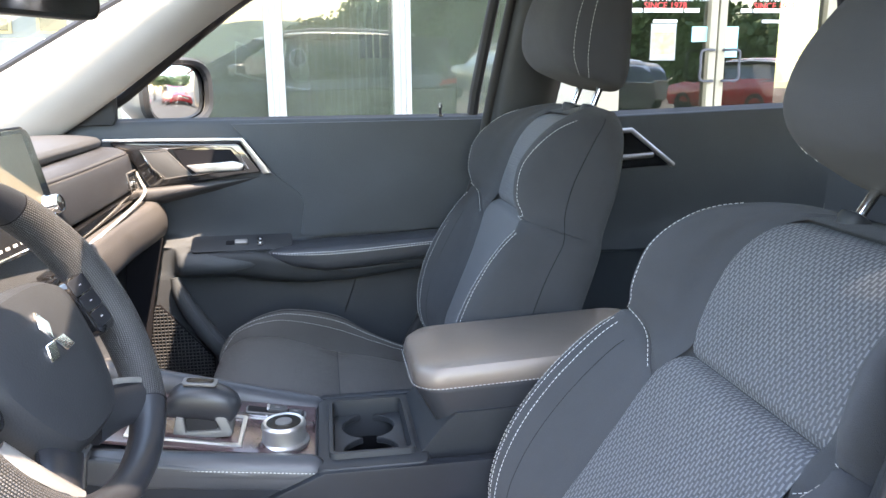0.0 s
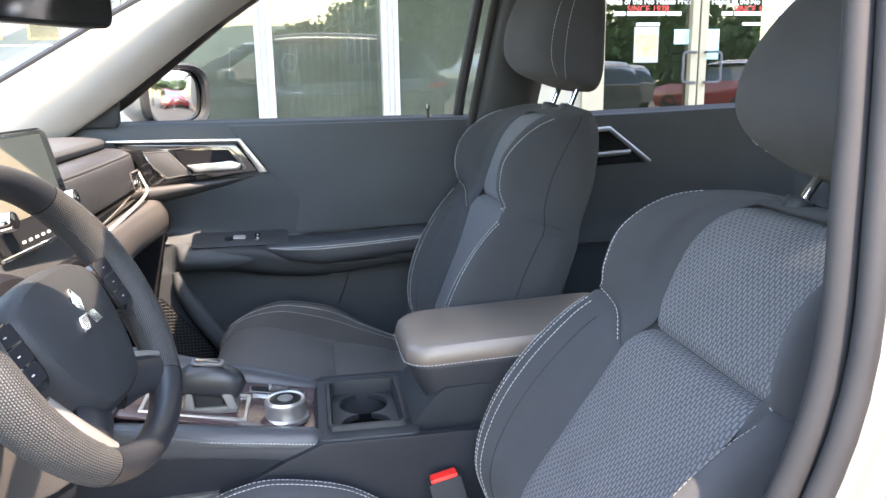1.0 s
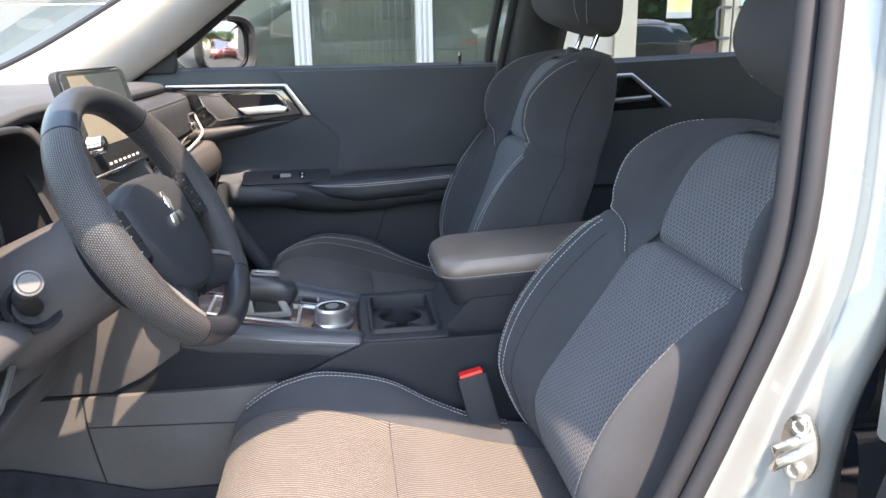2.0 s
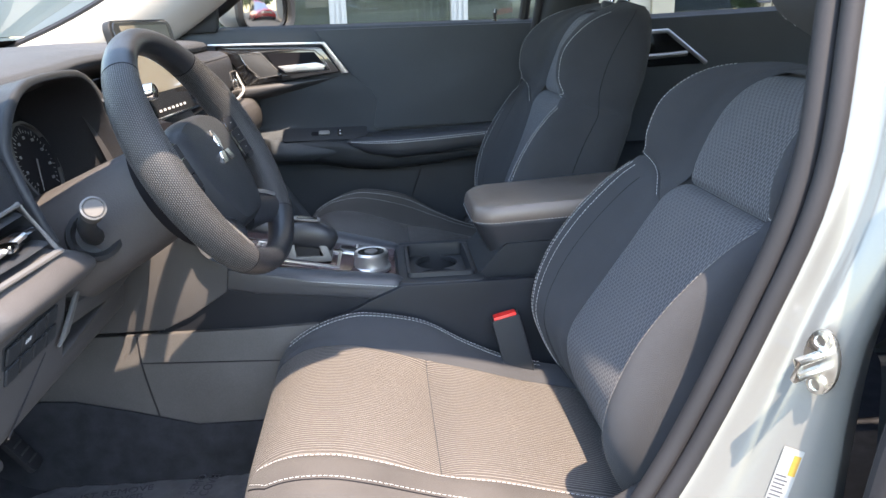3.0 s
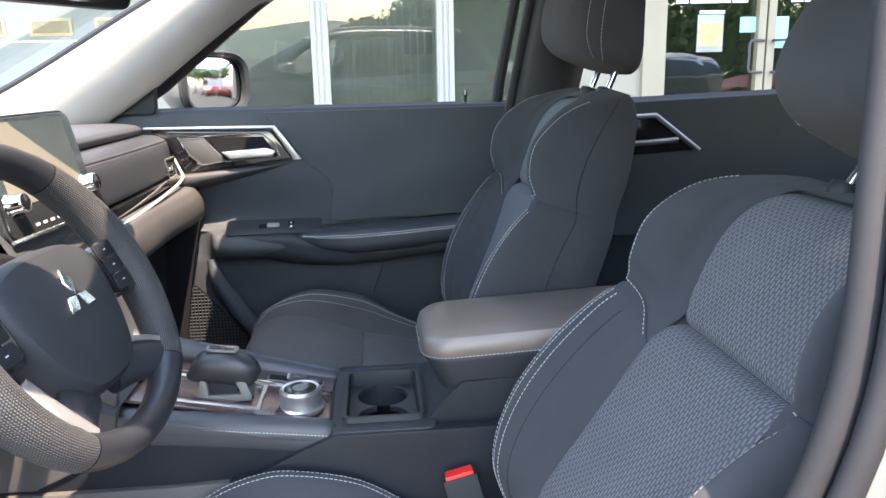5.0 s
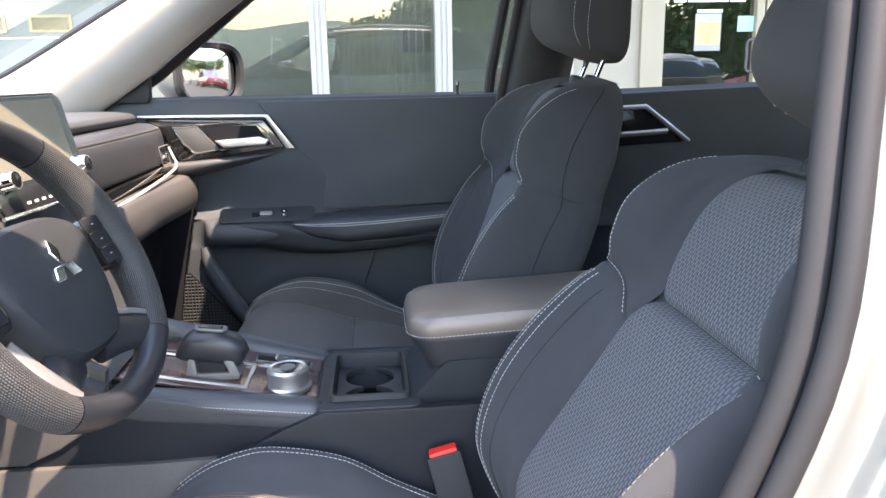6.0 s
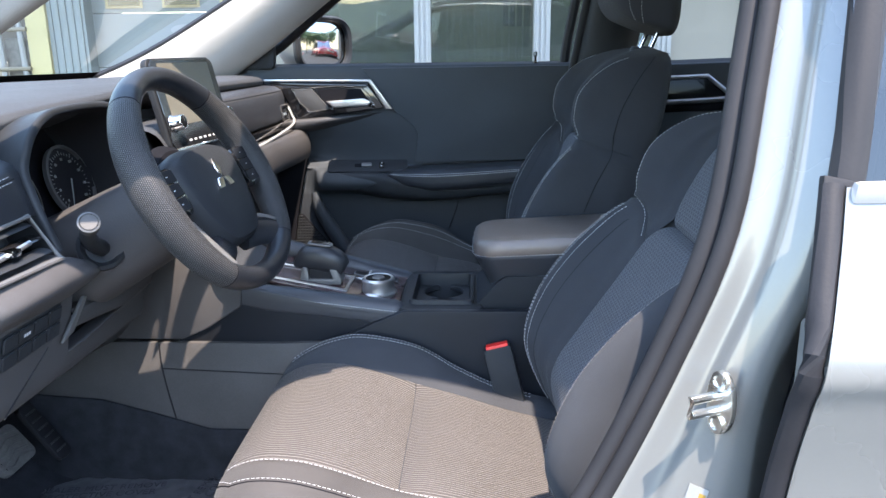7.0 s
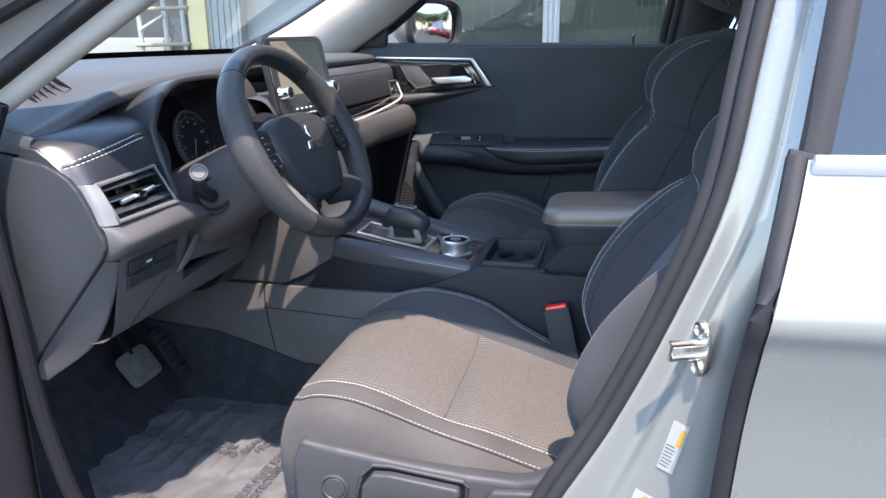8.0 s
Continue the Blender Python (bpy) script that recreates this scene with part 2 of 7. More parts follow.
def box(x0, x1, y0, y1, z0, z1, r=0.0, seg=2):
    bm = bmesh.new()
    bmesh.ops.create_cube(bm, size=1)
    for v in bm.verts:
        v.co = Vector((x0 + (v.co.x + .5) * (x1 - x0), y0 + (v.co.y + .5) * (y1 - y0), z0 + (v.co.z + .5) * (z1 - z0)))
    if r:
        bmesh.ops.bevel(bm, geom=list(bm.edges), offset=r, segments=seg, profile=0.7, affect='EDGES')
    return bm


def slab(outline, m, depth, r=0.0, seg=2):
    """A plate: a flat outline (x, y) in the pose m, its depth along the pose's z, edges rounded by r."""
    bm = bmesh.new()
    vs = [bm.verts.new((x, y, 0)) for x, y in outline]
    f = bm.faces.new(vs)
    e = bmesh.ops.extrude_face_region(bm, geom=[f])
    for v in e["geom"]:
        if isinstance(v, bmesh.types.BMVert):
            v.co.z += depth
    bmesh.ops.recalc_face_normals(bm, faces=bm.faces)
    if r:
        bmesh.ops.bevel(bm, geom=[g for g in bm.edges], offset=r, segments=seg, profile=0.6, affect='EDGES', clamp_overlap=True)
    bm.transform(m)
    return bm


def rounded(w, h, r, n=5, cx=0.0, cy=0.0):
    pts = []
    for sx, sy, a in ((1, 1, 0), (-1, 1, 90), (-1, -1, 180), (1, -1, 270)):
        for i in range(n + 1):
            t = radians(a + 90 * i / n)
            pts.append((cx + sx * (w / 2 - r) + r * math.cos(t), cy + sy * (h / 2 - r) + r * math.sin(t)))
    return pts


def disc(m, profile, n=32):
    """A turned shape: (radius, height) pairs round the pose's z."""
    bm = rings([[Vector((max(r, 1e-4) * math.cos(2 * math.pi * k / n), max(r, 1e-4) * math.sin(2 * math.pi * k / n), h)) for k in range(n)] for r, h in profile], False)
    bm.transform(m)
    return bm


def merge(*bms):
    out = bms[0]
    for b in bms[1:]:
        tmp = bpy.data.meshes.new("tmp")
        b.to_mesh(tmp)
        out.from_mesh(tmp)
        bpy.data.meshes.remove(tmp)
        b.free()
    return out


def thing(name, label, category, group="", kind="", at=(0, 0, 0)):
    ob = new(name)
    ob.location = at
    ob.empty_display_size = 0.05
    return tagged(ob, label, category, group, kind)


def part(name, bm, material, parent=None, label="", angle=35):
    me = bpy.data.meshes.new(name)
    bm.to_mesh(me)
    bm.free()
    me.materials.append(M[material] if isinstance(material, str) else material)
    me.polygons.foreach_set("use_smooth", [True] * len(me.polygons))
    me.set_sharp_from_angle(angle=radians(angle))
    ob = new(name, me)
    if parent:
        ob.parent = parent
        origin = parent
        off = Vector((0, 0, 0))
        while origin:
            off += origin.location
            origin = origin.parent
        me.transform(Matrix.Translation(-off))
    if label:
        ob["label"] = label
    return ob


def solid(name, bm, material, label, category, kind="", group="", angle=35):
    return tagged(part(name, bm, material, None, "", angle), label, category, group, kind)


def stitches(path, length=0.0046, gap=0.0024, r=0.0004):
    """A row of short threads along a line."""
    pts = [Vector(p) for p in path]
    bm = bmesh.new()
    seg = [(b - a).length for a, b in zip(pts, pts[1:])]
    total, s = sum(seg), 0.0

    def at(d):
        for a, b, n in zip(pts, pts[1:], seg):
            if d <= n:
                return a.lerp(b, d / max(n, 1e-9))
            d -= n
        return pts[-1]
    verts, faces = [], []
    while s + length < total:
        a, b = at(s), at(s + length)
        d = (b - a).normalized()
        u = d.cross(Vector((0.3, 0.2, 0.93))).normalized() * r
        w = d.cross(u).normalized() * r
        k = len(verts)
        for q in (a, b):
            verts += [q + u, q + w, q - u, q - w]
        faces += [(k + i, k + (i + 1) % 4, k + 4 + (i + 1) % 4, k + 4 + i) for i in range(4)] + [(k + 3, k + 2, k + 1, k), (k + 4, k + 5, k + 6, k + 7)]
        s += length + gap
    me = bpy.data.meshes.new("stitch_tmp")
    me.from_pydata([tuple(v) for v in verts], [], faces)
    bm.from_mesh(me)
    bpy.data.meshes.remove(me)
    return bm


def lettering(name, body, size, m, material, parent, depth=0.0004, align='CENTER'):
    cu = bpy.data.curves.new(name, 'FONT')
    cu.body, cu.size, cu.extrude, cu.align_x, cu.align_y = body, size, depth, align, 'CENTER'
    tmp = bpy.data.objects.new("tmp_text", cu)
    me = bpy.data.meshes.new_from_object(tmp)
    bpy.data.objects.remove(tmp)
    bpy.data.curves.remove(cu)
    bm = bmesh.new()
    bm.from_mesh(me)
    bpy.data.meshes.remove(me)
    bm.transform(m)
    return part(name, bm, material, parent)

# ---- car shell ----
car = thing("car_body", "white crossover car body with its driver doorway open", "car", at=(0.6, 0, 0.3))


def lerp(a, b, t):
    return a + (b - a) * t


def table(rows, v, c=1):
    """Reads column c of rows at v in column 0."""
    if v <= rows[0][0]:
        return rows[0][c]
    for a, b in zip(rows, rows[1:]):
        if v <= b[0]:
            return lerp(a[c], b[c], (v - a[0]) / (b[0] - a[0]))
    return rows[-1][c]


# lower body sides: x, half width, belt height, sill height
SIDE = [(-1.72, 0.62, 0.90, 0.34), (-1.55, 0.82, 0.98, 0.30), (-1.2, 0.90, 1.03, 0.28), (-0.5, 0.925, 1.05, 0.28), (0.2, 0.93, 1.055, 0.28), (0.70, 0.93, 1.06, 0.28), (1.4, 0.93, 1.08, 0.28), (2.1, 0.92, 1.11, 0.30), (2.6, 0.86, 1.13, 0.34), (2.86, 0.72, 1.12, 0.40)]


def side_net(side, x0, x1, n=9):
    net = []
    for i in range(n):
        x = x0 + (x1 - x0) * i / (n - 1)
        w, zb, zs = table(SIDE, x, 1), table(SIDE, x, 2), table(SIDE, x, 3)
        net.append([V(x, side * (w - d), zs + (zb - zs) * f) for f, d in ((0, 0.125), (0.08, 0.088), (0.22, 0.078), (0.42, 0.072), (0.64, 0.058), (0.76, 0.043), (0.815, 0.035), (0.92, 0.070), (1.0, 0.098))])
    return net


def skin(name, side, x0, x1, parent, mat="paint", label="", v0=0, v1=8):
    return part(name, net_mesh(side_net(side, x0, x1), 0, 8, 24, v0, v1, 40, flip=side > 0), mat, parent, label)


skin("body_side", 1, -1.72, -0.475, car, label="white painted fender")
skin("body_side", 1, 1.615, 2.86, car, label="white painted quarter panel")
skin("body_side", -1, -1.72, -0.60, car, label="white painted fender")
skin("body_side", -1, 1.615, 2.86, car, label="white painted quarter panel")
# bonnet and nose
hood = []
for x, w, z in ((-1.80, 0.45, 0.72), (-1.74, 0.62, 0.92), (-1.60, 0.74, 1.00), (-1.30, 0.82, 1.045), (-0.98, 0.84, 1.065), (-0.82, 0.82, 1.07)):
    hood.append([V(x + 0.12 * (abs(f) ** 2), f * w, z - 0.05 * abs(f) ** 3) for f in (-1.05, -0.8, -0.4, 0, 0.4, 0.8, 1.05)])
part("bonnet", net_mesh(hood, 0, 5, 30, 0, 6, 30), "paint", car, "white painted bonnet")
part("rear_face", rings([[V(2.86 + 0.10 * (1 - abs(f) ** 2), f * 0.72, z) for f in [-1 + 2 * k / 16 for k in range(17)]] for z in (0.38, 0.7, 0.95, 1.14)], False, False), "paint", car, "white tailgate")
# roof skin and headlining
ROOF = [(0.21, 0.565, 1.580), (0.50, 0.575, 1.635), (1.0, 0.58, 1.67), (1.6, 0.565, 1.665), (2.2, 0.54, 1.63), (2.62, 0.51, 1.56)]


def roof_net(dz, dw):
    return [[V(x + ((0.015 - 0.06 * (1 - f * f)) if x < 0.3 else 0), f * (w + dw), z + dz - 0.055 * abs(f) ** 3) for f in (-1, -0.85, -0.5, 0, 0.5, 0.85, 1)] for x, w, z in ROOF]


part("roof", net_mesh(roof_net(0.03, 0.04), 0, 5, 24, 0, 6, 24), "paint", car, "white painted roof")
part("headlining", net_mesh(roof_net(-0.015, 0.0), 0, 5, 24, 0, 6, 24, flip=True), "liner", car, "light grey headlining")
for s in (1, -1):
    rail = [V(x, s * (w + 0.035), z - 0.025) for x, w, z in ROOF]
    part("roof_frame", tube(smooth_line(rail, 20), 0.035, 12), "paint", car, "white roof side frame")
    part("roof_rail", tube(smooth_line([V(0.55, s * 0.60, 1.655)] + [V(x, s * (w + 0.005), z + 0.045) for x, w, z in ROOF[1:5]] + [V(2.3, s * 0.55, 1.63)], 24), 0.016, 10, flat=1.3), "silver", car, "silver roof rail")
    part("quarter_trim", net_mesh([[V(x, s * y, z) for y, z in ((0.66, 1.62), (0.72, 1.35), (0.745, 1.12), (0.73, 0.90), (0.70, 0.62), (0.70, 0.30))] for x in (1.60, 1.95, 2.3, 2.75)], 0, 3, 9, 0, 5, 15), "panel", car, "dark inner quarter trim")
    # quarter glass and tail
    part("rear_quarter_glass", net_mesh([[V(x, s * lerp(table(SIDE, x, 1) - 0.10, 0.60, f), lerp(table(SIDE, x, 2), min(1.60, 1.60 - max(0, x - 2.1) * 0.75), f)) for f in (0, 0.5, 1)] for x in (1.70, 2.0, 2.3, 2.6)], 0, 3, 6, 0, 2, 6), "dark_glass", car, "dark privacy glass")
    part("rear_pillar", tube(smooth_line([V(2.72, s * 0.76, 1.10), V(2.62, s * 0.68, 1.30), V(2.42, s * 0.58, 1.56)], 10), 0.055, 12, flat=1.6), "paint", car, "white rear pillar")
    part("tail_lamp", slab([(0, 0), (0.26, 0.03), (0.26, 0.10), (0.05, 0.075)], Matrix(((1, 0, 0, 2.55), (0, 0, s, s * 0.845 - (0 if s > 0 else 0)), (0, 1, 0, 0.98), (0, 0, 0, 1))), 0.02, 0.006), "red", car, "red tail lamp")
    for wx in (-0.98, 1.72):
        m = Matrix.Translation((wx, s * 0.80, 0.34)) @ Euler((radians(-90 * s), 0, 0)).to_matrix().to_4x4()
        wh = part("wheel", disc(m, [(0.20, -0.08), (0.33, -0.09), (0.345, -0.04), (0.345, 0.08), (0.33, 0.115), (0.24, 0.12), (0.235, 0.09)], 40), "rubber", car, "black tyre")
        part("rim", merge(disc(m, [(0.0, 0.09), (0.05, 0.10), (0.06, 0.08), (0.0, 0.06)], 20), disc(m, [(0.215, 0.07), (0.235, 0.11), (0.24, 0.09), (0.22, 0.06)], 40),
                          *[slab([(0.04, -0.02), (0.225, -0.035), (0.225, 0.035), (0.04, 0.02)], m @ Euler((0, 0, radians(72 * k))).to_matrix().to_4x4() @ Matrix.Translation((0, 0, 0.075)), 0.025, 0.005) for k in range(5)]), "silver", wh, "silver alloy rim")
        part("wheel_arch", disc(Matrix.Translation((wx, s * 0.80, 0.36)) @ Euler((radians(-90 * s), 0, 0)).to_matrix().to_4x4(), [(0.345, 0.06), (0.40, 0.122), (0.42, 0.128), (0.425, 0.115), (0.36, 0.05)], 40), "plastic", car, "black wheel arch moulding")

# A pillars: painted outside, light grey cover inside
for s in (1, -1):
    base = [(-0.80, 0.755, 1.085), (-0.53, 0.735, 1.195), (-0.13, 0.675, 1.405), (0.24, 0.60, 1.575)]      # windscreen edge
    door = [(-0.37, 0.738, 1.095), (-0.20, 0.715, 1.205), (0.06, 0.675, 1.388), (0.36, 0.612, 1.572)] if s > 0 else [(-0.345, 0.712, 1.075), (-0.214, 0.70, 1.158), (0.06, 0.665, 1.335), (0.36, 0.605, 1.535)]      # door edge
    ox, oz = (0.0, 0.0) if s > 0 else (0.02, -0.03)
    rim = door if s > 0 else [(x - 0.044, y + 0.012, z + 0.002) for x, y, z in door]      # line of the door seal
    inn = [[V(a[0], s * (a[1] - 0.035), a[2]), V(lerp(a[0], b[0], 0.35) + ox, s * (lerp(a[1], b[1], 0.35) - 0.07), lerp(a[2], b[2], 0.35) - 0.004 + oz), V(lerp(a[0], b[0], 0.75) + ox, s * (lerp(a[1], b[1], 0.75) - 0.06), lerp(a[2], b[2], 0.75) + oz), V(b[0] + ox * 0.3, s * (b[1] - 0.015), b[2] - 0.004 + oz * 0.2), V(b[0] + 0.006, s * (b[1] + 0.01), b[2] - 0.006), V(c[0] - 0.004, s * (c[1] + 0.014), c[2] - 0.006)] for a, b, c in zip(base, door, rim)]
    part("pillar_cover", net_mesh(inn, 0, 3, 20, 0, 4 if s > 0 else 5, 20, flip=s < 0), "liner", car, "light grey pillar cover")
    wide = (0.045, 0.045, 0.045, 0.045) if s > 0 else (0.078, 0.070, 0.026, 0.016)
    oy = (0.05, 0.05, 0.05, 0.05) if s > 0 else (0.05, 0.05, 0.02, 0.015)
    outer = [[V(lerp(a[0], b[0], 0.08), s * (a[1] - 0.005), a[2] + 0.006), V(lerp(a[0], b[0], 0.25), s * (lerp(a[1], b[1], 0.25) + 0.6 * o), lerp(a[2], b[2], 0.25) + 0.02), V(lerp(a[0], b[0], 0.6), s * (lerp(a[1], b[1], 0.6) + o), lerp(a[2], b[2], 0.6) + 0.01), V(c[0] - 1.05 * wd if s < 0 else b[0] - 0.015, s * (c[1] + wd), c[2] + 0.003)] for a, b, c, wd, o in zip(base, door, rim, wide, oy)]
    part("pillar", net_mesh(outer, 0, 3, 20, 0, 3, 12, flip=s > 0), "paint", car, "white painted pillar")
    part("glass_seal", tube(smooth_line([V(x, s * (y - 0.012), z + 0.004) for x, y, z in base], 20), 0.014, 8), "rubber", car, "black edge of the windscreen")
    part("door_seal", tube(smooth_line([V(x - (0.016 if s > 0 else -0.004), s * (y + (0.016 if s > 0 else 0.006)), z - (0.0 if s > 0 else 0.006)) for x, y, z in rim], 20), 0.011, 10), "rubber", car, "black rubber door seal")
    if s < 0:
        part("door_seal", tube(smooth_line([V(x + 0.004, s * (y + 0.026), z - 0.004) for x, y, z in rim], 20), 0.011, 12), "seal", car, "grey lip of the door seal")
        part("pillar_return", net_mesh([[V(x + e * wd, s * (y + f * wd), z + g) for e, f, g in ((0.0, 0.27, -0.008), (-0.10, 0.40, -0.010), (-0.45, 0.58, -0.002), (-0.80, 0.83, 0.001), (-1.05, 1.0, 0.003))] for (x, y, z), wd in zip(rim, wide)], 0, 3, 24, 0, 4, 20), "paint", car, "white painted door frame")
        part("drip_seal", tube(smooth_line([V(x - 1.15 * wd, s * (y + wd * 1.08), z + 0.006) for (x, y, z), wd in zip(rim, wide)], 20), 0.016, 10), "rubber", car, "black drip seal")
# windscreen
ws = []
for f in (-1, -0.66, -0.33, 0, 0.33, 0.66, 1):
    ws.append([V(lerp(-0.80, 0.23, t) - 0.12 * (1 - f * f) * (1 - 0.5 * t), f * lerp(0.755, 0.59, t), lerp(1.098, 1.585, t) + 0.02 * math.sin(math.pi * t)) for t in (0, 0.33, 0.66, 1)])
glass_ob = part("windscreen", net_mesh(ws, 0, 6, 24, 0, 3, 12), "screen_glass", car, "clear laminated windscreen")
glass_ob.visible_shadow = False
# added out of view; its width sets where the sun reaches inside
part("shade_band", net_mesh([[p + V(0.004, 0, -0.004) for p in r] for r in ws], 0, 6, 24, 2.70, 3, 4), "rubber", car, "black band added along the top of the windscreen to block the sun")
part("windscreen_band", net_mesh([[p + V(0.006, 0, -0.004) for p in r] for r in ws], 0, 6, 30, 0, 0.21, 3), "matt_black", car, "black band at the foot of the windscreen")
part("cowl", net_mesh([[r[0] + V(-0.12, 0, -0.035), r[0] + V(0.0, 0, -0.012), r[0] + V(0.05, 0, -0.02)] for r in ws], 0, 6, 24, 0, 2, 4), "plastic", car)

# floor, sills, firewall
part("floor_pan", box(-0.60, 2.4, -0.72, 0.72, 0.26, 0.315, 0.01), "carpet", car, "black carpeted floor")
fw = [[V(-0.30, y, 0.315), V(-0.48, y, 0.345), V(-0.62, y, 0.48), V(-0.70, y, 0.70), V(-0.72, y, 1.0)] for y in (-0.73, 0, 0.73)]
part("firewall", net_mesh(fw, 0, 2, 4, 0, 4, 16), "carpet", car, "black carpeted toe board")
for s in (1, -1):
    part("sill", tube([V(-0.55, s * 0.765, 0.30), V(0.2, s * 0.765, 0.30), V(1.6, s * 0.765, 0.30)], 0.055, 12, flat=1.1), "paint", car, "white painted sill")
    part("sill_trim", box(-0.42, 1.4, s * 0.72 - 0.03, s * 0.72 + 0.03, 0.29, 0.365, 0.012), "plastic", car, "black sill trim")
    part("kick_panel", box(-0.62, -0.36, s * 0.735 - 0.015, s * 0.735 + 0.015, 0.31, 0.88, 0.01), "plastic", car, "black kick panel")
part("kick_trim", slab([(-0.52, 0.46), (-0.186, 0.46), (-0.168, 0.604), (-0.152, 0.704), (-0.135, 0.788), (-0.116, 0.875), (-0.17, 0.90), (-0.52, 0.90)], Matrix(((1, 0, 0, 0), (0, 0, 1, 0.700), (0, 1, 0, 0), (0, 0, 0, 1))), 0.012, 0.004), "matt_black", car, "black carpeted kick trim")
part("rear_bulkhead", box(2.5, 2.55, -0.7, 0.7, 0.3, 1.10, 0.02), "carpet", car)

# B pillars: heights, x of the inner seal
BP = [(0.36, 0.36), (0.46, 0.405), (0.58, 0.462), (0.70, 0.525), (0.85, 0.588), (1.00, 0.637), (1.17, 0.664), (1.40, 0.70), (1.60, 0.735)]
def station(rows, value, col=0):
    """The step at which a column of rows reaches a value."""
    for i in range(len(rows) - 1):
        a, b = rows[i][col], rows[i + 1][col]
        if a <= value <= b:
            return i + (value - a) / (b - a)
    return len(rows) - 1


pillar_net = None
for s in (-1, 1):
    net, seal, seal2 = [], [], []
    for z, x in BP:
        inw = 0.0 if z < 1.05 else (z - 1.05) * 0.26
        w = 0.0 if z > 0.9 else (0.9 - z) * 0.55      # the pillar widens towards its foot
        xi, xo = x + 0.030, max(x + 0.085, 0.662)
        net.append([V(xx, s * (y - inw), z) for xx, y in ((x + 0.006, 0.735), (x + 0.016, 0.748), (xi, 0.752), (lerp(xi, xo, 0.16), 0.757), (lerp(xi, xo, 0.27), 0.772), (lerp(xi, xo, 0.42), 0.780), (lerp(xi, xo, 0.62), 0.788), (lerp(xi, xo, 0.82), 0.791), (xo, 0.790), (xo + 0.010, 0.784), (xo + 0.042, 0.752))])
        seal.append(V(x - 0.004, s * (0.716 - inw), z))
        pillar_net = net if s < 0 else pillar_net
        seal2.append(V(x + 0.006, s * (0.738 - inw), z))
    part("centre_pillar", net_mesh(net, 0, len(BP) - 1, 40, 0, 10, 40, flip=s < 0), "paint", car, "silvery white painted door pillar")
    part("pillar_seal", tube(smooth_line(seal, 40), 0.0125, 12, flat=1.0), "seal", car, "black rubber pillar seal")
    part("pillar_seal", tube(smooth_line(seal2, 40), 0.0105, 12, flat=1.0), "seal", car, "outer lip of the pillar seal")
    part("pillar_trim", net_mesh([[V(p.x + 0.004, s * (abs(p.y) - 0.004), p.z), V(p.x + 0.03, s * (abs(p.y) - 0.05), p.z), V(p.x + 0.11, s * (abs(p.y) - 0.06), p.z), V(p.x + 0.16, s * (abs(p.y) - 0.01), p.z)] for p in seal], 0, len(BP) - 1, 30, 0, 3, 10, flip=s > 0), "plastic", car, "dark pillar trim")
# lower door seal on the driver side, from the dash end to the sill
part("door_seal", tube(smooth_line([V(-0.30, -0.742, 1.09), V(-0.335, -0.752, 0.98), V(-0.31, -0.765, 0.80), V(-0.285, -0.768, 0.60), V(-0.23, -0.765, 0.44), V(-0.10, -0.755, 0.372), V(0.15, -0.75, 0.362), V(0.34, -0.74, 0.372)], 50), 0.012, 10), "matt_black", car, "black rubber door seal")
# black here stands in for the shadow of the open door, which is not built
part("hinge_pillar", net_mesh([[V(-0.34, -0.748, z), V(-0.33, -0.775, z), V(-0.36, -0.80, z), V(-0.46, -0.815, z), V(-0.56, -0.86, z), V(-0.62, -0.895, z)] for z in (0.34, 0.6, 0.85, 1.02)], 0, 3, 12, 0, 5, 16), "matt_black", car, "hinge pillar, coloured black for the open door's shade")
part("hinge_plate", slab(rounded(0.026, 0.085, 0.008, 4), Matrix.Translation((0.703, -0.818, 0.892)) @ Euler((0, 0, radians(-62))).to_matrix().to_4x4() @ Euler((radians(90), 0, 0)).to_matrix().to_4x4(), 0.006, 0.002, 2), "paint", car, "white painted hinge plate")
# stickers on the pillar
M["label_white"] = shader("label_white", (0.22, 0.225, 0.215), 0.4)
M["label_amber"] = shader("label_amber", (0.28, 0.17, 0.03), 0.4)
M["ink"] = shader("ink", (0.04, 0.04, 0.05), 0.6)


def on_pillar(z, v):
    """A pose on the driver side pillar: x across it, y up it, z out of it."""
    u = station(BP, z)
    q = net_point(pillar_net, u, v)
    ax = (net_point(pillar_net, u, v + 0.1) - net_point(pillar_net, u, v - 0.1)).normalized()
    ay = (net_point(pillar_net, u + 0.1, v) - net_point(pillar_net, u - 0.1, v)).normalized()
    az = ax.cross(ay).normalized()
    ax = ay.cross(az)
    return Matrix.Translation(q + az * 0.001) @ Matrix((ax, ay, az)).transposed().to_4x4()


def pillar_label(label, m, w, h, amber):
    st = tagged(part("pillar_label", slab([(-w / 2, -h / 2), (w / 2, -h / 2), (w / 2, h / 2), (-w / 2, h / 2)], m, 0.0008), "label_white"), label, "sticker")
    for k in range(7):
        part("text_bar", slab([(-w * 0.42, -h * 0.42 + k * h * 0.07), (w * (0.1 + 0.05 * (k % 3)), -h * 0.42 + k * h * 0.07), (w * (0.1 + 0.05 * (k % 3)), -h * 0.40 + k * h * 0.07), (-w * 0.42, -h * 0.40 + k * h * 0.07)], m @ Matrix.Translation((0, 0, 0.0008)), 0.0003), "ink", st)
    part("amber_field", slab([(w * a, h * b) for a, b in amber], m @ Matrix.Translation((0, 0, 0.0008)), 0.0003), "label_amber", st)
    return st



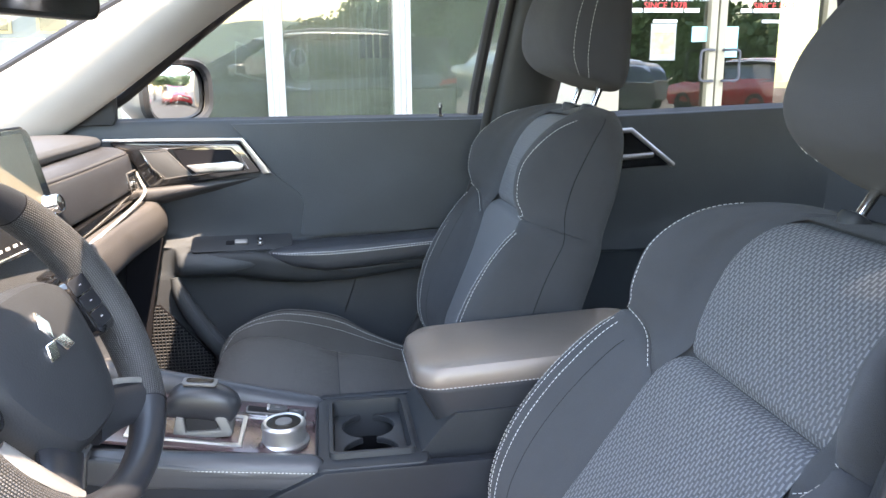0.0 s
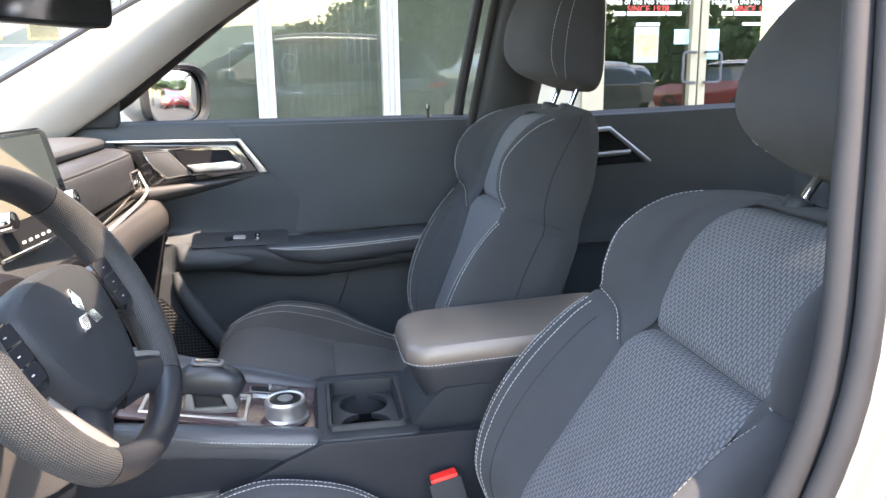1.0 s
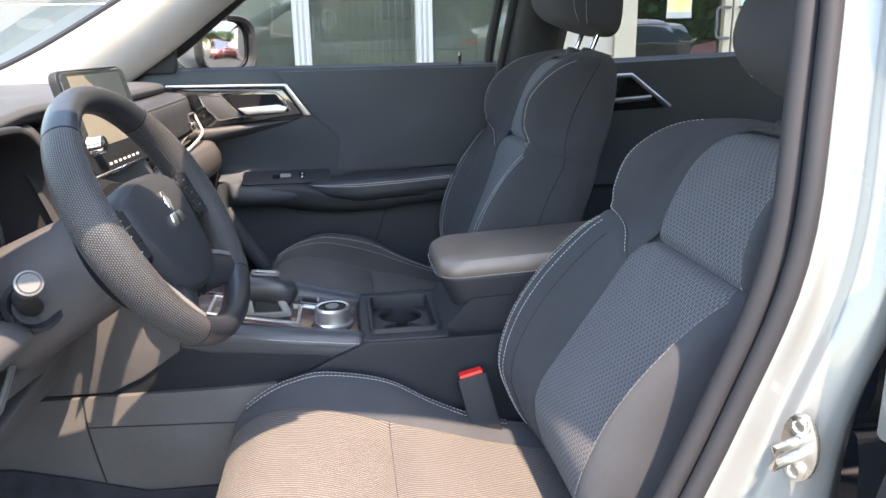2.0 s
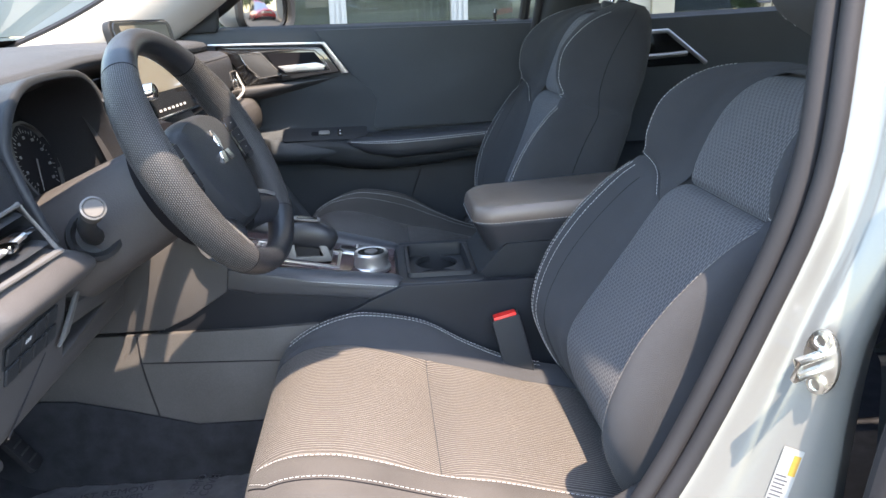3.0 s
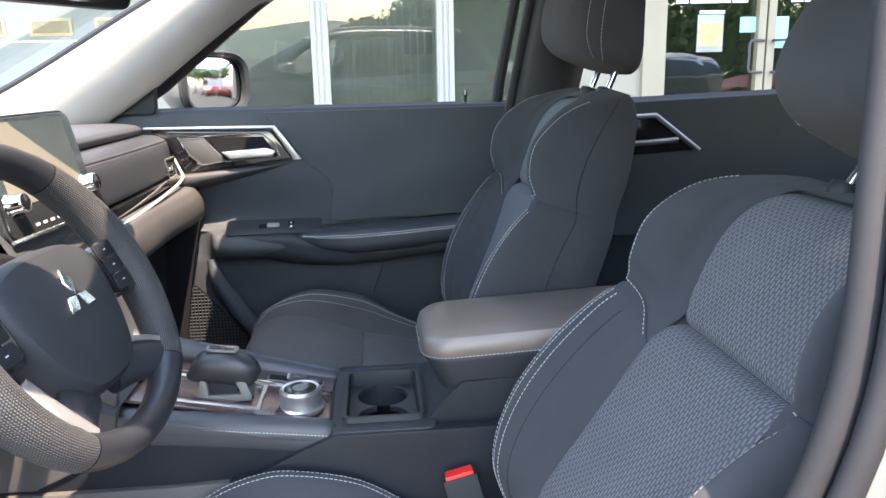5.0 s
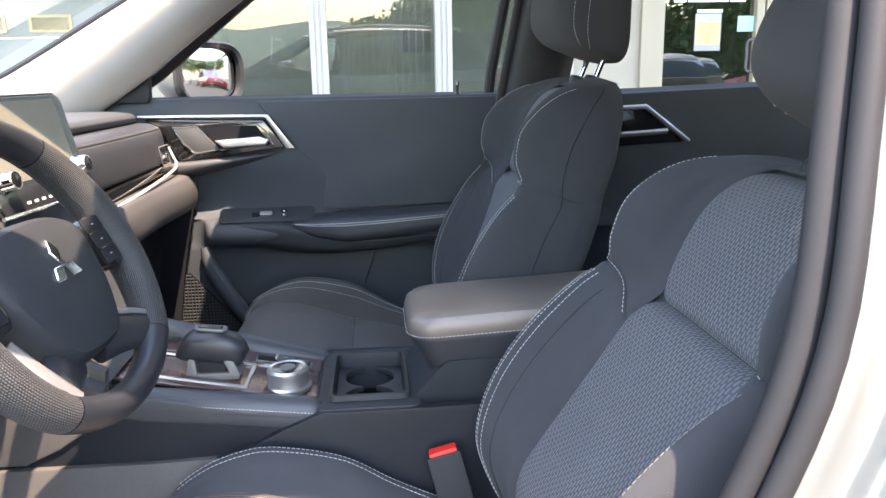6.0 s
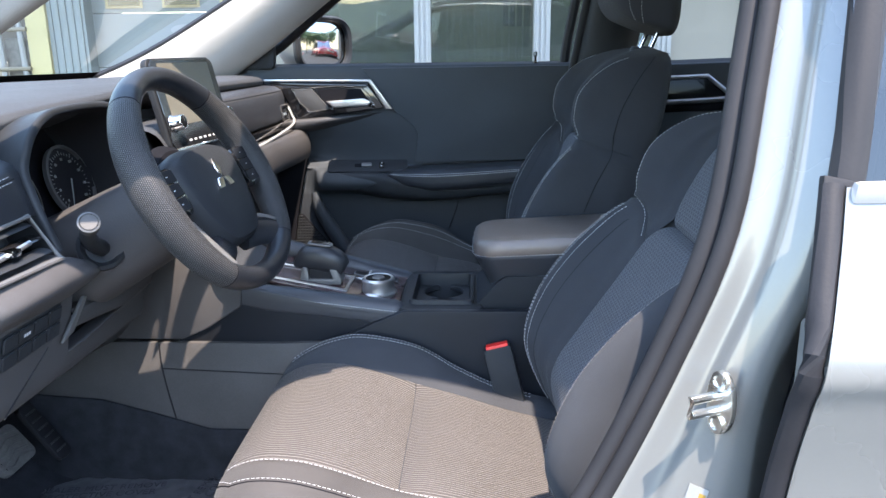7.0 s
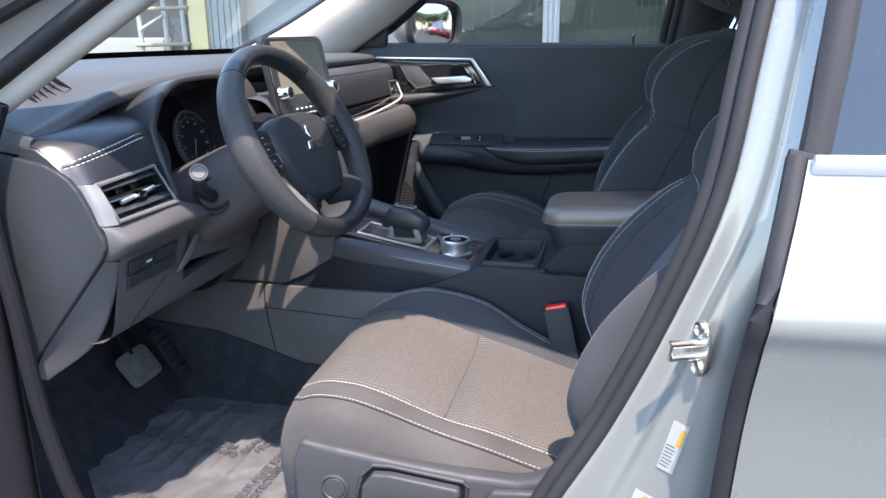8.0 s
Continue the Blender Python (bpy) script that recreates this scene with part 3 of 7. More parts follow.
# ---- doors ----
def rear_door(side, label):
    d = thing("rear_door", label, "car door", "rear doors", at=(1.15, side * 0.88, 0.7))
    EDGE = [(0.28, 0.655), (0.50, 0.660), (0.75, 0.668), (0.84, 0.673), (0.92, 0.681), (0.96, 0.691), (1.06, 0.708)]      # height and x of the leading edge
    sk = side_net(side, 0.70, 1.605)
    sk = [[p + V((1 - i / 8) * (table(EDGE, p.z) - 0.70), 0, 0) for p in row] for i, row in enumerate(sk)]
    part("door_skin", net_mesh(sk, 0, 8, 30, 0, 8, 48, flip=side > 0), "paint", d, "white painted door skin")
    part("edge_rubber", tube([p + V(-0.008, side * -0.010, 0) for p in smooth_line(sk[0], 30)[2:]], 0.0110, 10, flat=0.8), "rubber", d, "dark rubber strip along the leading edge")
    q = sk[0][-1] + V(-0.006, side * -0.008, 0.004)
    part("rubber_cap", slab([(-0.014, -0.05), (0.016, -0.05), (0.018, 0.0), (-0.010, 0.006)], Matrix.Translation(q) @ Euler((radians(90 + 12 * side), 0, 0)).to_matrix().to_4x4(), 0.012 * side, 0.003, 2), "seal", d, "folded rubber cap at the belt")
    part("leading_edge", net_mesh([[p + V(0.002, 0, 0), p + V(0.004, -side * 0.02, 0), p + V(0.03, -side * 0.06, 0)] for p in sk[0]], 0, 8, 24, 0, 2, 6), "paint", d)
    part("belt_moulding", slab([(0.711, 1.046), (1.15, 1.052), (1.60, 1.072), (1.60, 1.094), (1.15, 1.074), (0.711, 1.066)], Matrix(((1, 0, 0, 0), (0, 0.30 * side, side, side * (0.829 - 0.30 * 1.05)), (0, 1, 0, 0), (0, 0, 0, 1))), 0.012, 0.004, 2), "bright", d, "bright belt moulding")
    fr = [V(0.716, side * 0.812, 1.045), V(0.728, side * 0.79, 1.134), V(0.745, side * 0.748, 1.29), V(0.775, side * 0.675, 1.555), V(1.1, side * 0.645, 1.615), V(1.5, side * 0.645, 1.59), V(1.60, side * 0.72, 1.35), V(1.60, side * 0.81, 1.085)]
    part("window_frame", tube(smooth_line(fr[:4], 12) + fr[4:], 0.016, 10, flat=0.9), "seal", d, "dark window frame")
    g = part("window", net_mesh([[V(lerp(0.722, 1.60, u), side * (0.822 - 0.185 * f ** 1.2), lerp(1.04, 1.60, f)) for f in (0, 0.5, 1)] for u in (0, 0.33, 0.66, 1)], 0, 3, 6, 0, 2, 6), "glass" if side > 0 else "dark_glass", d, "window glass")
    g.visible_shadow = side < 0
    xs = 0.75 if side < 0 else 0.70
    inner = [[V(x, side * y, z) for z, y in ((1.13, 0.752), (1.115, 0.735), (1.0, 0.725), (0.85, 0.73), (0.80, 0.70), (0.77, 0.72), (0.55, 0.74), (0.36, 0.75))] for x in (xs, 1.0, 1.3, 1.6)]
    inner = [[p + V(0, 0, 0.03 * (p.x - 0.70)) if p.z > 1.05 else p for p in row] for row in inner]
    part("inner_panel", net_mesh(inner, 0, 3, 12, 0, 7, 28, flip=side < 0), "panel", d, "black inner door panel")
    part("inner_belt", net_mesh([[V(x, side * y, z + 0.03 * (x - 0.7)) for y, z in ((0.752, 1.13), (0.785, 1.135), (0.815, 1.06))] for x in (xs, 1.15, 1.6)], 0, 2, 6, 0, 2, 6), "rubber", d)
    h = part("handle_recess", slab([(0.80, 1.09), (1.035, 1.10), (1.14, 1.01), (0.80, 0.995)], Matrix(((1, 0, 0, 0), (0, 0, -side, side * 0.735), (0, 1, 0, 0), (0, 0, 0, 1))), 0.016, 0.005), "gloss", d, "gloss black handle recess")
    part("handle_trim", tube([V(0.80, side * 0.715, 1.094), V(1.033, side * 0.715, 1.103), V(1.15, side * 0.715, 1.012)], 0.0065, 8), "silver", h, "satin silver trim")
    part("door_handle", tube(smooth_line([V(0.90, side * 0.715, 1.03), V(1.0, side * 0.705, 1.035), V(1.09, side * 0.712, 1.04)], 8), 0.010, 10, flat=0.7), "silver", h, "silver inner handle")
    return d


rear_door(-1, "white rear door with dark privacy glass, closed")
rear_door(1, "white rear door with black inner panel, closed")

pd = thing("front_door", "closed passenger door with black inner panel and silver trim", "car door", at=(0.1, 0.78, 0.7))
part("door_skin", net_mesh(side_net(1, -0.465, 0.705), 0, 8, 30, 0, 8, 40, flip=True), "paint", pd, "white painted door skin")
panel = []
for x in (-0.44, -0.25, -0.115, -0.06, 0.15, 0.40, 0.62, 0.70):
    back = 1.0 if x < -0.1 else 0.0      # the ledge ends short of the dash
    fwd = max(0.0, min(1.0, (0.10 - x) / 0.25))
    panel.append([V(x, y, z) for z, y in ((1.143, 0.775), (1.136, 0.748), (1.06, 0.738), (0.99, 0.735 + 0.0 * fwd), (0.93, 0.742 + 0.03 * fwd), (0.87, 0.750 + 0.035 * fwd), (0.848, 0.745 - 0.006 * back), (0.838, lerp(0.69, 0.738, back)), (0.81, lerp(0.672, 0.737, back)), (0.785, lerp(0.69, 0.737, back)), (0.765, lerp(0.73, 0.737, back)), (0.70, 0.738), (0.52, 0.745), (0.36, 0.75))])
part("inner_panel", net_mesh(panel, 0, 7, 56, 0, 10, 46, flip=False), "panel", pd, "black soft inner door panel")
part("lower_panel", net_mesh(panel, 0, 7, 56, 10, 13, 16, flip=False), "door_low", pd, "hard black lower door panel")
part("inner_belt", net_mesh([[V(x, y, z) for y, z in ((0.775, 1.143), (0.80, 1.140), (0.835, 1.05))] for x in (-0.30, 0.2, 0.70)], 0, 2, 6, 0, 2, 6), "rubber", pd, "black window seal")
wg = part("window", net_mesh([[V(lerp(-0.28, 0.68, u), 0.835 - 0.185 * f ** 1.2, lerp(1.05, 1.60, f)) for f in (0, 0.5, 1)] for u in (0, 0.33, 0.66, 1)], 0, 3, 6, 0, 2, 6), "glass", pd, "clear door window")
wg.visible_shadow = False
part("window_frame", tube([V(-0.36, 0.80, 1.09), V(-0.19, 0.79, 1.20), V(0.06, 0.75, 1.39), V(0.36, 0.69, 1.58), V(0.70, 0.66, 1.63), V(0.685, 0.72, 1.45), V(0.645, 0.785, 1.20), V(0.63, 0.80, 1.06)], 0.014, 8), "rubber", pd, "black window frame")
part("mirror_sail", slab([(-0.33, 1.135), (-0.21, 1.135), (-0.203, 1.15), (-0.200, 1.226), (-0.26, 1.195)], Matrix(((1, 0, 0, 0), (0, 0, 1, 0.735), (0, 1, 0, 0), (0, 0, 0, 1))), 0.03, 0.006), "plastic", pd, "black mirror triangle")
MXZ = Matrix(((1, 0, 0, 0), (0, 0, -1, 0.742), (0, 1, 0, 0), (0, 0, 0, 1)))
hs = part("handle_surround", slab([(-0.174, 1.052), (-0.14, 0.991), (-0.015, 1.003), (0.116, 1.022), (0.069, 1.09), (-0.219, 1.098)], MXZ, 0.022, 0.005, 3), "gloss", pd, "gloss black handle surround")
part("trim_strip", slab([(-0.234, 1.1), (0.072, 1.096), (0.119, 1.018), (0.139, 1.019), (0.079, 1.103), (-0.233, 1.106)], MXZ @ Matrix.Translation((0, 0, 0.014)), 0.012, 0.003), "silver", pd, "bright satin silver trim strip")
part("pull_pad", slab([(-0.128, 1.038), (-0.1, 1.013), (-0.042, 1.02), (-0.068, 1.049), (-0.093, 1.077), (-0.15, 1.076)], MXZ @ Matrix.Translation((0, 0, 0.022)), 0.005, 0.002), "cap_grey", hs, "dark grey handle pad")
part("handle_recess", slab([(-0.05, 1.025), (0.081, 1.031), (0.049, 1.077), (-0.08, 1.078)], MXZ @ Matrix.Translation((0, 0, 0.0222)), 0.002), "matt_black", hs, "dark handle recess")
part("recess_ring", tube([V(x, 0.7175, z) for x, z in [(-0.153, 1.079), (-0.083, 1.082), (-0.007, 1.084), (0.05, 1.081), (0.072, 1.062), (0.088, 1.029), (0.013, 1.024), (-0.051, 1.016), (-0.104, 1.012), (-0.131, 1.037)]], 0.0016, 6, True), "chrome", hs, "thin bright outline")
part("door_handle", slab([(-0.052, 1.043), (0.055, 1.051), (0.080, 1.043), (0.072, 1.028), (-0.030, 1.024)], MXZ @ Matrix.Translation((0, 0, 0.026)), 0.012, 0.005, 3), "silver", hs, "bright silver inner handle")
part("pad_outline", tube([V(x, 0.7150, z) for x, z in ((-0.128, 1.038), (-0.1, 1.013), (-0.042, 1.02), (-0.068, 1.049), (-0.093, 1.077), (-0.15, 1.076))], 0.0011, 6, True), "satin", hs, "thin satin outline")
part("lock_pin", merge(disc(Matrix.Translation((0.553, 0.765, 1.14)), [(0.0, 0), (0.012, 0), (0.011, 0.004), (0.004, 0.006), (0.0035, 0.02), (0.006, 0.024), (0.005, 0.034), (0, 0.036)], 14)), "gloss", pd, "black lock pin")
part("upper_insert", slab([(0.052, 1.134), (0.69, 1.137), (0.69, 0.872), (0.30, 0.862), (0.215, 0.858), (0.200, 0.866), (0.206, 0.905), (0.212, 0.940), (0.200, 0.968), (0.148, 1.010)], Matrix(((1, 0, 0, 0), (0, 0, -1, 0.7415), (0, 1, 0, 0), (0, 0, 0, 1))), 0.010, 0.004, 2), "panel", pd, "soft black upper door insert")


def door_roll(rows, mat, label, name):
    return part(name, rings([smooth_line([V(x, 0.745, zt), V(x, ye + 0.03, zt + 0.002), V(x, ye + 0.004, zt - 0.006), V(x, ye, lerp(zt, zb, 0.35)), V(x, ye + 0.012, lerp(zt, zb, 0.8)), V(x, 0.745, zb)], 20, True) for x, ye, zt, zb in rows]), mat, pd, label)


arm = door_roll([(0.112, 0.700, 0.838, 0.828), (0.13, 0.672, 0.842, 0.815), (0.18, 0.652, 0.845, 0.792), (0.26, 0.646, 0.848, 0.776), (0.36, 0.646, 0.852, 0.784), (0.50, 0.650, 0.860, 0.800), (0.66, 0.665, 0.868, 0.815)], "leather", "black padded armrest with stitching", "armrest")
ARM = [(0.13, 0.672, 0.842, 0.815), (0.18, 0.652, 0.845, 0.792), (0.26, 0.646, 0.848, 0.776), (0.36, 0.646, 0.852, 0.784), (0.50, 0.650, 0.860, 0.800), (0.66, 0.665, 0.868, 0.815)]
for q in (2.30, 2.62):
    line = []
    for i in range(61):
        x = lerp(0.135, 0.655, i / 60)
        ye, zt, zb = table(ARM, x, 1), table(ARM, x, 2), table(ARM, x, 3)
        line.append(catmull([V(x, 0.745, zt), V(x, ye + 0.03, zt + 0.002), V(x, ye + 0.004, zt - 0.006), V(x, ye, lerp(zt, zb, 0.35)), V(x, ye + 0.012, lerp(zt, zb, 0.8)), V(x, 0.745, zb)], q, True) + V(0, -0.0012, 0.0006))
    part("stitching", stitches(line, 0.004, 0.0026, 0.0006), "thread", arm, "white double stitching")
door_roll([(-0.098, 0.728, 0.836, 0.824), (-0.085, 0.695, 0.841, 0.806), (-0.04, 0.682, 0.842, 0.790), (0.03, 0.674, 0.842, 0.771), (0.10, 0.670, 0.840, 0.758), (0.16, 0.668, 0.826, 0.750), (0.23, 0.669, 0.806, 0.747), (0.32, 0.672, 0.798, 0.752), (0.45, 0.680, 0.802, 0.768), (0.66, 0.698, 0.816, 0.790)], "plastic", "black grained armrest base", "armrest_base")
part("panel_seam", tube([V(0.335, 0.7365, 0.765), V(0.322, 0.737, 0.72), V(0.300, 0.738, 0.66)], 0.002, 6), "rubber", pd)
part("trim_band", net_mesh([[V(x, 0.742, zt + 0.002), V(x, ye + 0.008, zt), V(x, ye, lerp(zt, zb, 0.35)), V(x, ye + 0.006, lerp(zt, zb, 0.75)), V(x, 0.745, zb - 0.006)] for x, ye, zt, zb in ((-0.215, 0.704, 0.990, 0.940), (-0.15, 0.708, 0.990, 0.950), (-0.05, 0.716, 0.998, 0.970), (0.05, 0.726, 1.008, 0.988), (0.135, 0.738, 1.017, 1.006))], 0, 4, 40, 0, 4, 24), "plastic_grey", pd, "soft grey band under the handle")
# pocket frame and mesh grille at the foot of the door
part("pocket_frame", tube(smooth_line([V(-0.100, 0.715, 0.775), V(-0.085, 0.708, 0.725), V(-0.045, 0.704, 0.655), V(0.005, 0.706, 0.575), V(0.03, 0.71, 0.50)], 20), lambda f: 0.016 + 0.016 * math.sin(min(1, f * 1.3) * 2.2), 12, flat=0.7), "panel", pd, "black edge of the door pocket")
gr = part("speaker_grille", slab([(-0.30, 0.712), (-0.141, 0.708), (-0.022, 0.567), (-0.022, 0.48), (-0.30, 0.48)], Matrix(((1, 0, 0, 0), (0, 0, -1, 0.722), (0, 1, 0, 0), (0, 0, 0, 1))), 0.004), "matt_black", pd, "black perforated mesh grille")
wires = []
for k in range(26):
    z = 0.490 + 0.0085 * k
    xr = -0.026 if z < 0.567 else lerp(-0.026, -0.141, (z - 0.567) / 0.137)
    wires.append(tube([V(-0.298, 0.7155, z), V(xr, 0.7155, z)], 0.0019, 6))
for k in range(36):
    x = -0.296 + 0.0085 * k
    zt = 0.704 if x < -0.141 else lerp(0.704, 0.567, (x + 0.141) / 0.115)
    if x < -0.03:
        wires.append(tube([V(x, 0.7140, 0.486), V(x, 0.7140, zt)], 0.0014, 6))
part("grille_wires", merge(*wires), "plastic", gr, "black wire lattice")
SWM = Matrix(((1, 0, 0, 0.075), (0, 0.80, -0.60, 0.707), (0, 0.60, 0.80, 0.852), (0, 0, 0, 1)))
sp = part("switch_panel", slab(rounded(0.235, 0.050, 0.010, 4), SWM @ Matrix.Translation((-0.012, 0, 0)), 0.006, 0.002), "plastic", pd, "black window switch panel")
part("window_switch", slab(rounded(0.030, 0.013, 0.004, 3), SWM @ Matrix.Translation((-0.014, 0, 0.006)), 0.006, 0.002), "trim_grey", sp, "silver topped switch")
part("switch_well", slab(rounded(0.020, 0.013, 0.003, 3), SWM @ Matrix.Translation((-0.040, 0, 0.006)), 0.001, 0), "matt_black", sp)
part("lock_switch", slab(rounded(0.014, 0.024, 0.003, 3), SWM @ Matrix.Translation((0.030, 0, 0.006)), 0.004, 0.0015), "gloss", sp, "black lock switch")
for q in (-0.006, 0.006):
    part("switch_mark", slab(rounded(0.004, 0.004, 0.001, 2), SWM @ Matrix.Translation((0.030, q, 0.0101)), 0.0004), "thread", sp)
# door mirror
mir = thing("door_mirror", "white and grey door mirror with a flat glass", "car mirror", at=(-0.13, 0.97, 1.18))
MRM = Matrix.Translation((-0.100, 0.968, 1.205)) @ Euler((0, 0, radians(-33))).to_matrix().to_4x4() @ Euler((radians(90), 0, radians(90))).to_matrix().to_4x4()


def mirror_ring(w, h, z, dy=0.0):
    return [MRM @ Vector((w * math.copysign(abs(math.cos(t)) ** 0.62, math.cos(t)), dy + h * math.copysign(abs(math.sin(t)) ** 0.62, math.sin(t)), z)) for t in [2 * math.pi * k / 40 for k in range(40)]]


part("housing", rings([mirror_ring(0.05, 0.035, -0.125), mirror_ring(0.09, 0.062, -0.115), mirror_ring(0.118, 0.080, -0.07), mirror_ring(0.124, 0.086, -0.03), mirror_ring(0.124, 0.086, -0.012)]), "paint", mir, "white mirror housing")
part("bezel", rings([mirror_ring(0.124, 0.086, -0.012), mirror_ring(0.126, 0.088, 0.002), mirror_ring(0.118, 0.081, 0.012), mirror_ring(0.108, 0.073, 0.006), mirror_ring(0.106, 0.071, -0.006)], False), "plastic", mir, "dark grey bezel")
part("mirror_glass", rings([[MRM @ Vector((0.107 * f * math.copysign(abs(math.cos(t)) ** 0.62, math.cos(t)), 0.072 * f * math.copysign(abs(math.sin(t)) ** 0.62, math.sin(t)), -0.003 - (0.107 * f) ** 2 / 1.6)) for t in [2 * math.pi * k / 40 for k in range(40)]] for f in (1.0, 0.9, 0.8, 0.7, 0.6, 0.5, 0.4, 0.3, 0.2, 0.1, 0.02)], False), "mirror", mir, "convex mirror glass")
part("foot", box(-0.22, -0.12, 0.84, 0.92, 1.085, 1.125, 0.015), "plastic", mir, "black mirror foot")
# inside mirror
rv = thing("rear_view_mirror", "black rear-view mirror on the windscreen", "mirror", at=(-0.03, 0.0, 1.38))
RVM = Matrix.Translation((-0.10, -0.03, 1.358)) @ Euler((0, 0, radians(-28))).to_matrix().to_4x4() @ Euler((radians(90), 0, radians(90))).to_matrix().to_4x4()
part("housing", slab(rounded(0.25, 0.075, 0.02, 6), RVM, -0.03, 0.01, 3), "plastic", rv)
part("mirror_glass", slab(rounded(0.238, 0.064, 0.016, 6), RVM @ Matrix.Translation((0, 0, 0.001)), 0.002), "mirror", rv, "mirror glass")
part("stem", tube([V(-0.125, -0.015, 1.37), V(-0.15, 0, 1.42), V(-0.15, 0, 1.47)], 0.012, 10), "plastic", rv)

# ---- dashboard ----
dash = thing("dashboard", "black and grey soft dashboard with silver vents, dusty in the sun", "dashboard", at=(-0.4, 0, 0.9))
DY = (-0.712, -0.62, -0.5, -0.25, 0.0, 0.25, 0.5, 0.68, 0.74)
BROW = [(-0.715, -0.290, 1.034), (-0.653, -0.275, 1.058), (-0.554, -0.268, 1.089), (-0.45, -0.245, 1.107), (-0.36, -0.235, 1.113), (-0.19, -0.245, 1.117), (-0.06, -0.27, 1.120), (0.10, -0.255, 1.116), (0.25, -0.226, 1.115), (0.6, -0.226, 1.114), (0.70, -0.229, 1.113), (0.75, -0.245, 1.108)]
top = []
TY = (-0.712, -0.66, -0.60, -0.54, -0.46, -0.36, -0.25, -0.12, 0.0, 0.12, 0.25, 0.4, 0.55, 0.68, 0.74)
for y in TY:
    bx, bz = table(BROW, y, 1), table(BROW, y, 2)
    wx = -0.90 + 0.12 * (y / 0.74) ** 2
    fz = table([(-0.712, 1.046), (-0.60, 1.056), (-0.55, 1.064), (-0.50, 1.100), (-0.45, 1.114), (0.75, 1.116)], y)
    sag = -0.012 if y < -0.5 else 0.006
    top.append([V(wx, y, min(fz, 1.092 + 0.03 * (1 - (y / 0.75) ** 2))), V(lerp(wx, bx, 0.3), y, fz + 0.004), V(lerp(wx, bx, 0.62), y, lerp(fz, bz, 0.2) + 0.004), V(bx - 0.07, y, bz + sag), V(bx - 0.016, y, bz + 0.001), V(bx - 0.003, y, bz - 0.005), V(bx, y, bz - 0.014), V(bx - 0.012, y, bz - 0.026), V(bx - 0.08, y, bz - 0.05)])
part("top_pad", net_mesh(top, 0, 14, 100, 0, 8, 48), "dash", dash, "dark soft top pad")
part("top_end", slab([(-0.60, 1.075), (-0.335, 1.053), (-0.302, 1.048), (-0.281, 1.038), (-0.292, 1.013), (-0.335, 1.019), (-0.60, 1.03)], Matrix(((1, 0, 0, 0), (0, 0, 1, -0.716), (0, 1, 0, 0), (0, 0, 0, 1))), 0.010, 0.003, 2), "dash", dash, "dark end of the top pad")


def dz(y):
    """How far the dash's middle line lies lower on the driver's side."""
    return -0.045 if y < -0.2 else (0.0 if y > 0.2 else -0.045 + 0.045 * (y + 0.2) / 0.4)


def dx(y):
    return -0.06 * (max(0.0, abs(y) - 0.54) / 0.16) ** 1.5


mid = []
for y in DY:
    sec = ((-0.38, 1.055), (-0.30, 1.075), (-0.222, 1.072), (-0.186, 1.056), (-0.172, 1.028), (-0.195, 1.005)) if y < 0.1 else ((-0.36, 1.082), (-0.285, 1.090), (-0.238, 1.088), (-0.214, 1.074), (-0.172, 1.012), (-0.192, 1.000))
    mid.append([V(x + dx(y), y, z + dz(y)) for x, z in sec])
PASS = ((-0.30, 1.086), (-0.215, 1.089), (-0.187, 1.084), (-0.173, 1.071), (-0.167, 1.045), (-0.166, 1.005), (-0.172, 0.991), (-0.20, 0.985))
pas = [[V(x - e, y, z) for x, z in PASS] for y, e in ((0.15, 0.012), (0.22, 0.004), (0.40, 0.0), (0.58, 0.0), (0.68, 0.001), (0.705, 0.006), (0.716, 0.02))]
sp_r = part("stitched_pad", net_mesh(pas, 0, 6, 44, 0, 7, 40), "leather", dash, "black padded band with double stitching")
for v in (2.62, 3.0):
    part("stitching", stitches([net_point(pas, lerp(0.3, 5.2, i / 60), v) + V(0.001, 0, 0.001) for i in range(61)], 0.005, 0.0035, 0.00045), "thread_dim", sp_r, "white double stitching")
part("pad_seam", tube([net_point(pas, lerp(0.3, 5.4, i / 30), 2.8) for i in range(31)], 0.0014, 6), "rubber", sp_r)
low = []
for y in DY:
    k, e = dz(y), (0.0 if y < 0.6 else (-0.012 if y < 0.7 else -0.016))
    if y > 0.1:
        low.append([V(x - e, y, z) for x, z in ((-0.21, 0.962), (-0.150, 0.960), (-0.132, 0.942), (-0.126, 0.915), (-0.130, 0.884), (-0.146, 0.868), (-0.180, 0.862), (-0.215, 0.860), (-0.23, 0.855))])
    else:
        low.append([V(x, y, z + k * g) for x, z, g in ((-0.21, 0.975, 1), (-0.150, 0.974, 1), (-0.120, 0.962, 1), (-0.117, 0.935, 1), (-0.150, 0.905, 1), (-0.172, 0.82, 0.5), (-0.215, 0.72, 0), (-0.28, 0.645, 0), (-0.42, 0.62, 0))])
part("lower_panel", net_mesh(low, 4.5, 8, 30, 0, 8, 44), "lower_dash", dash, "grey lower dash band")
gbx = part("glove_box", net_mesh([[V(x, y, z) for x, z in ((-0.206, 0.872), (-0.205, 0.80), (-0.214, 0.70), (-0.235, 0.62), (-0.27, 0.59), (-0.42, 0.57))] for y in (0.12, 0.40, 0.66, 0.735)], 0, 3, 20, 0, 5, 30), "plastic", dash, "black glove box under the band")
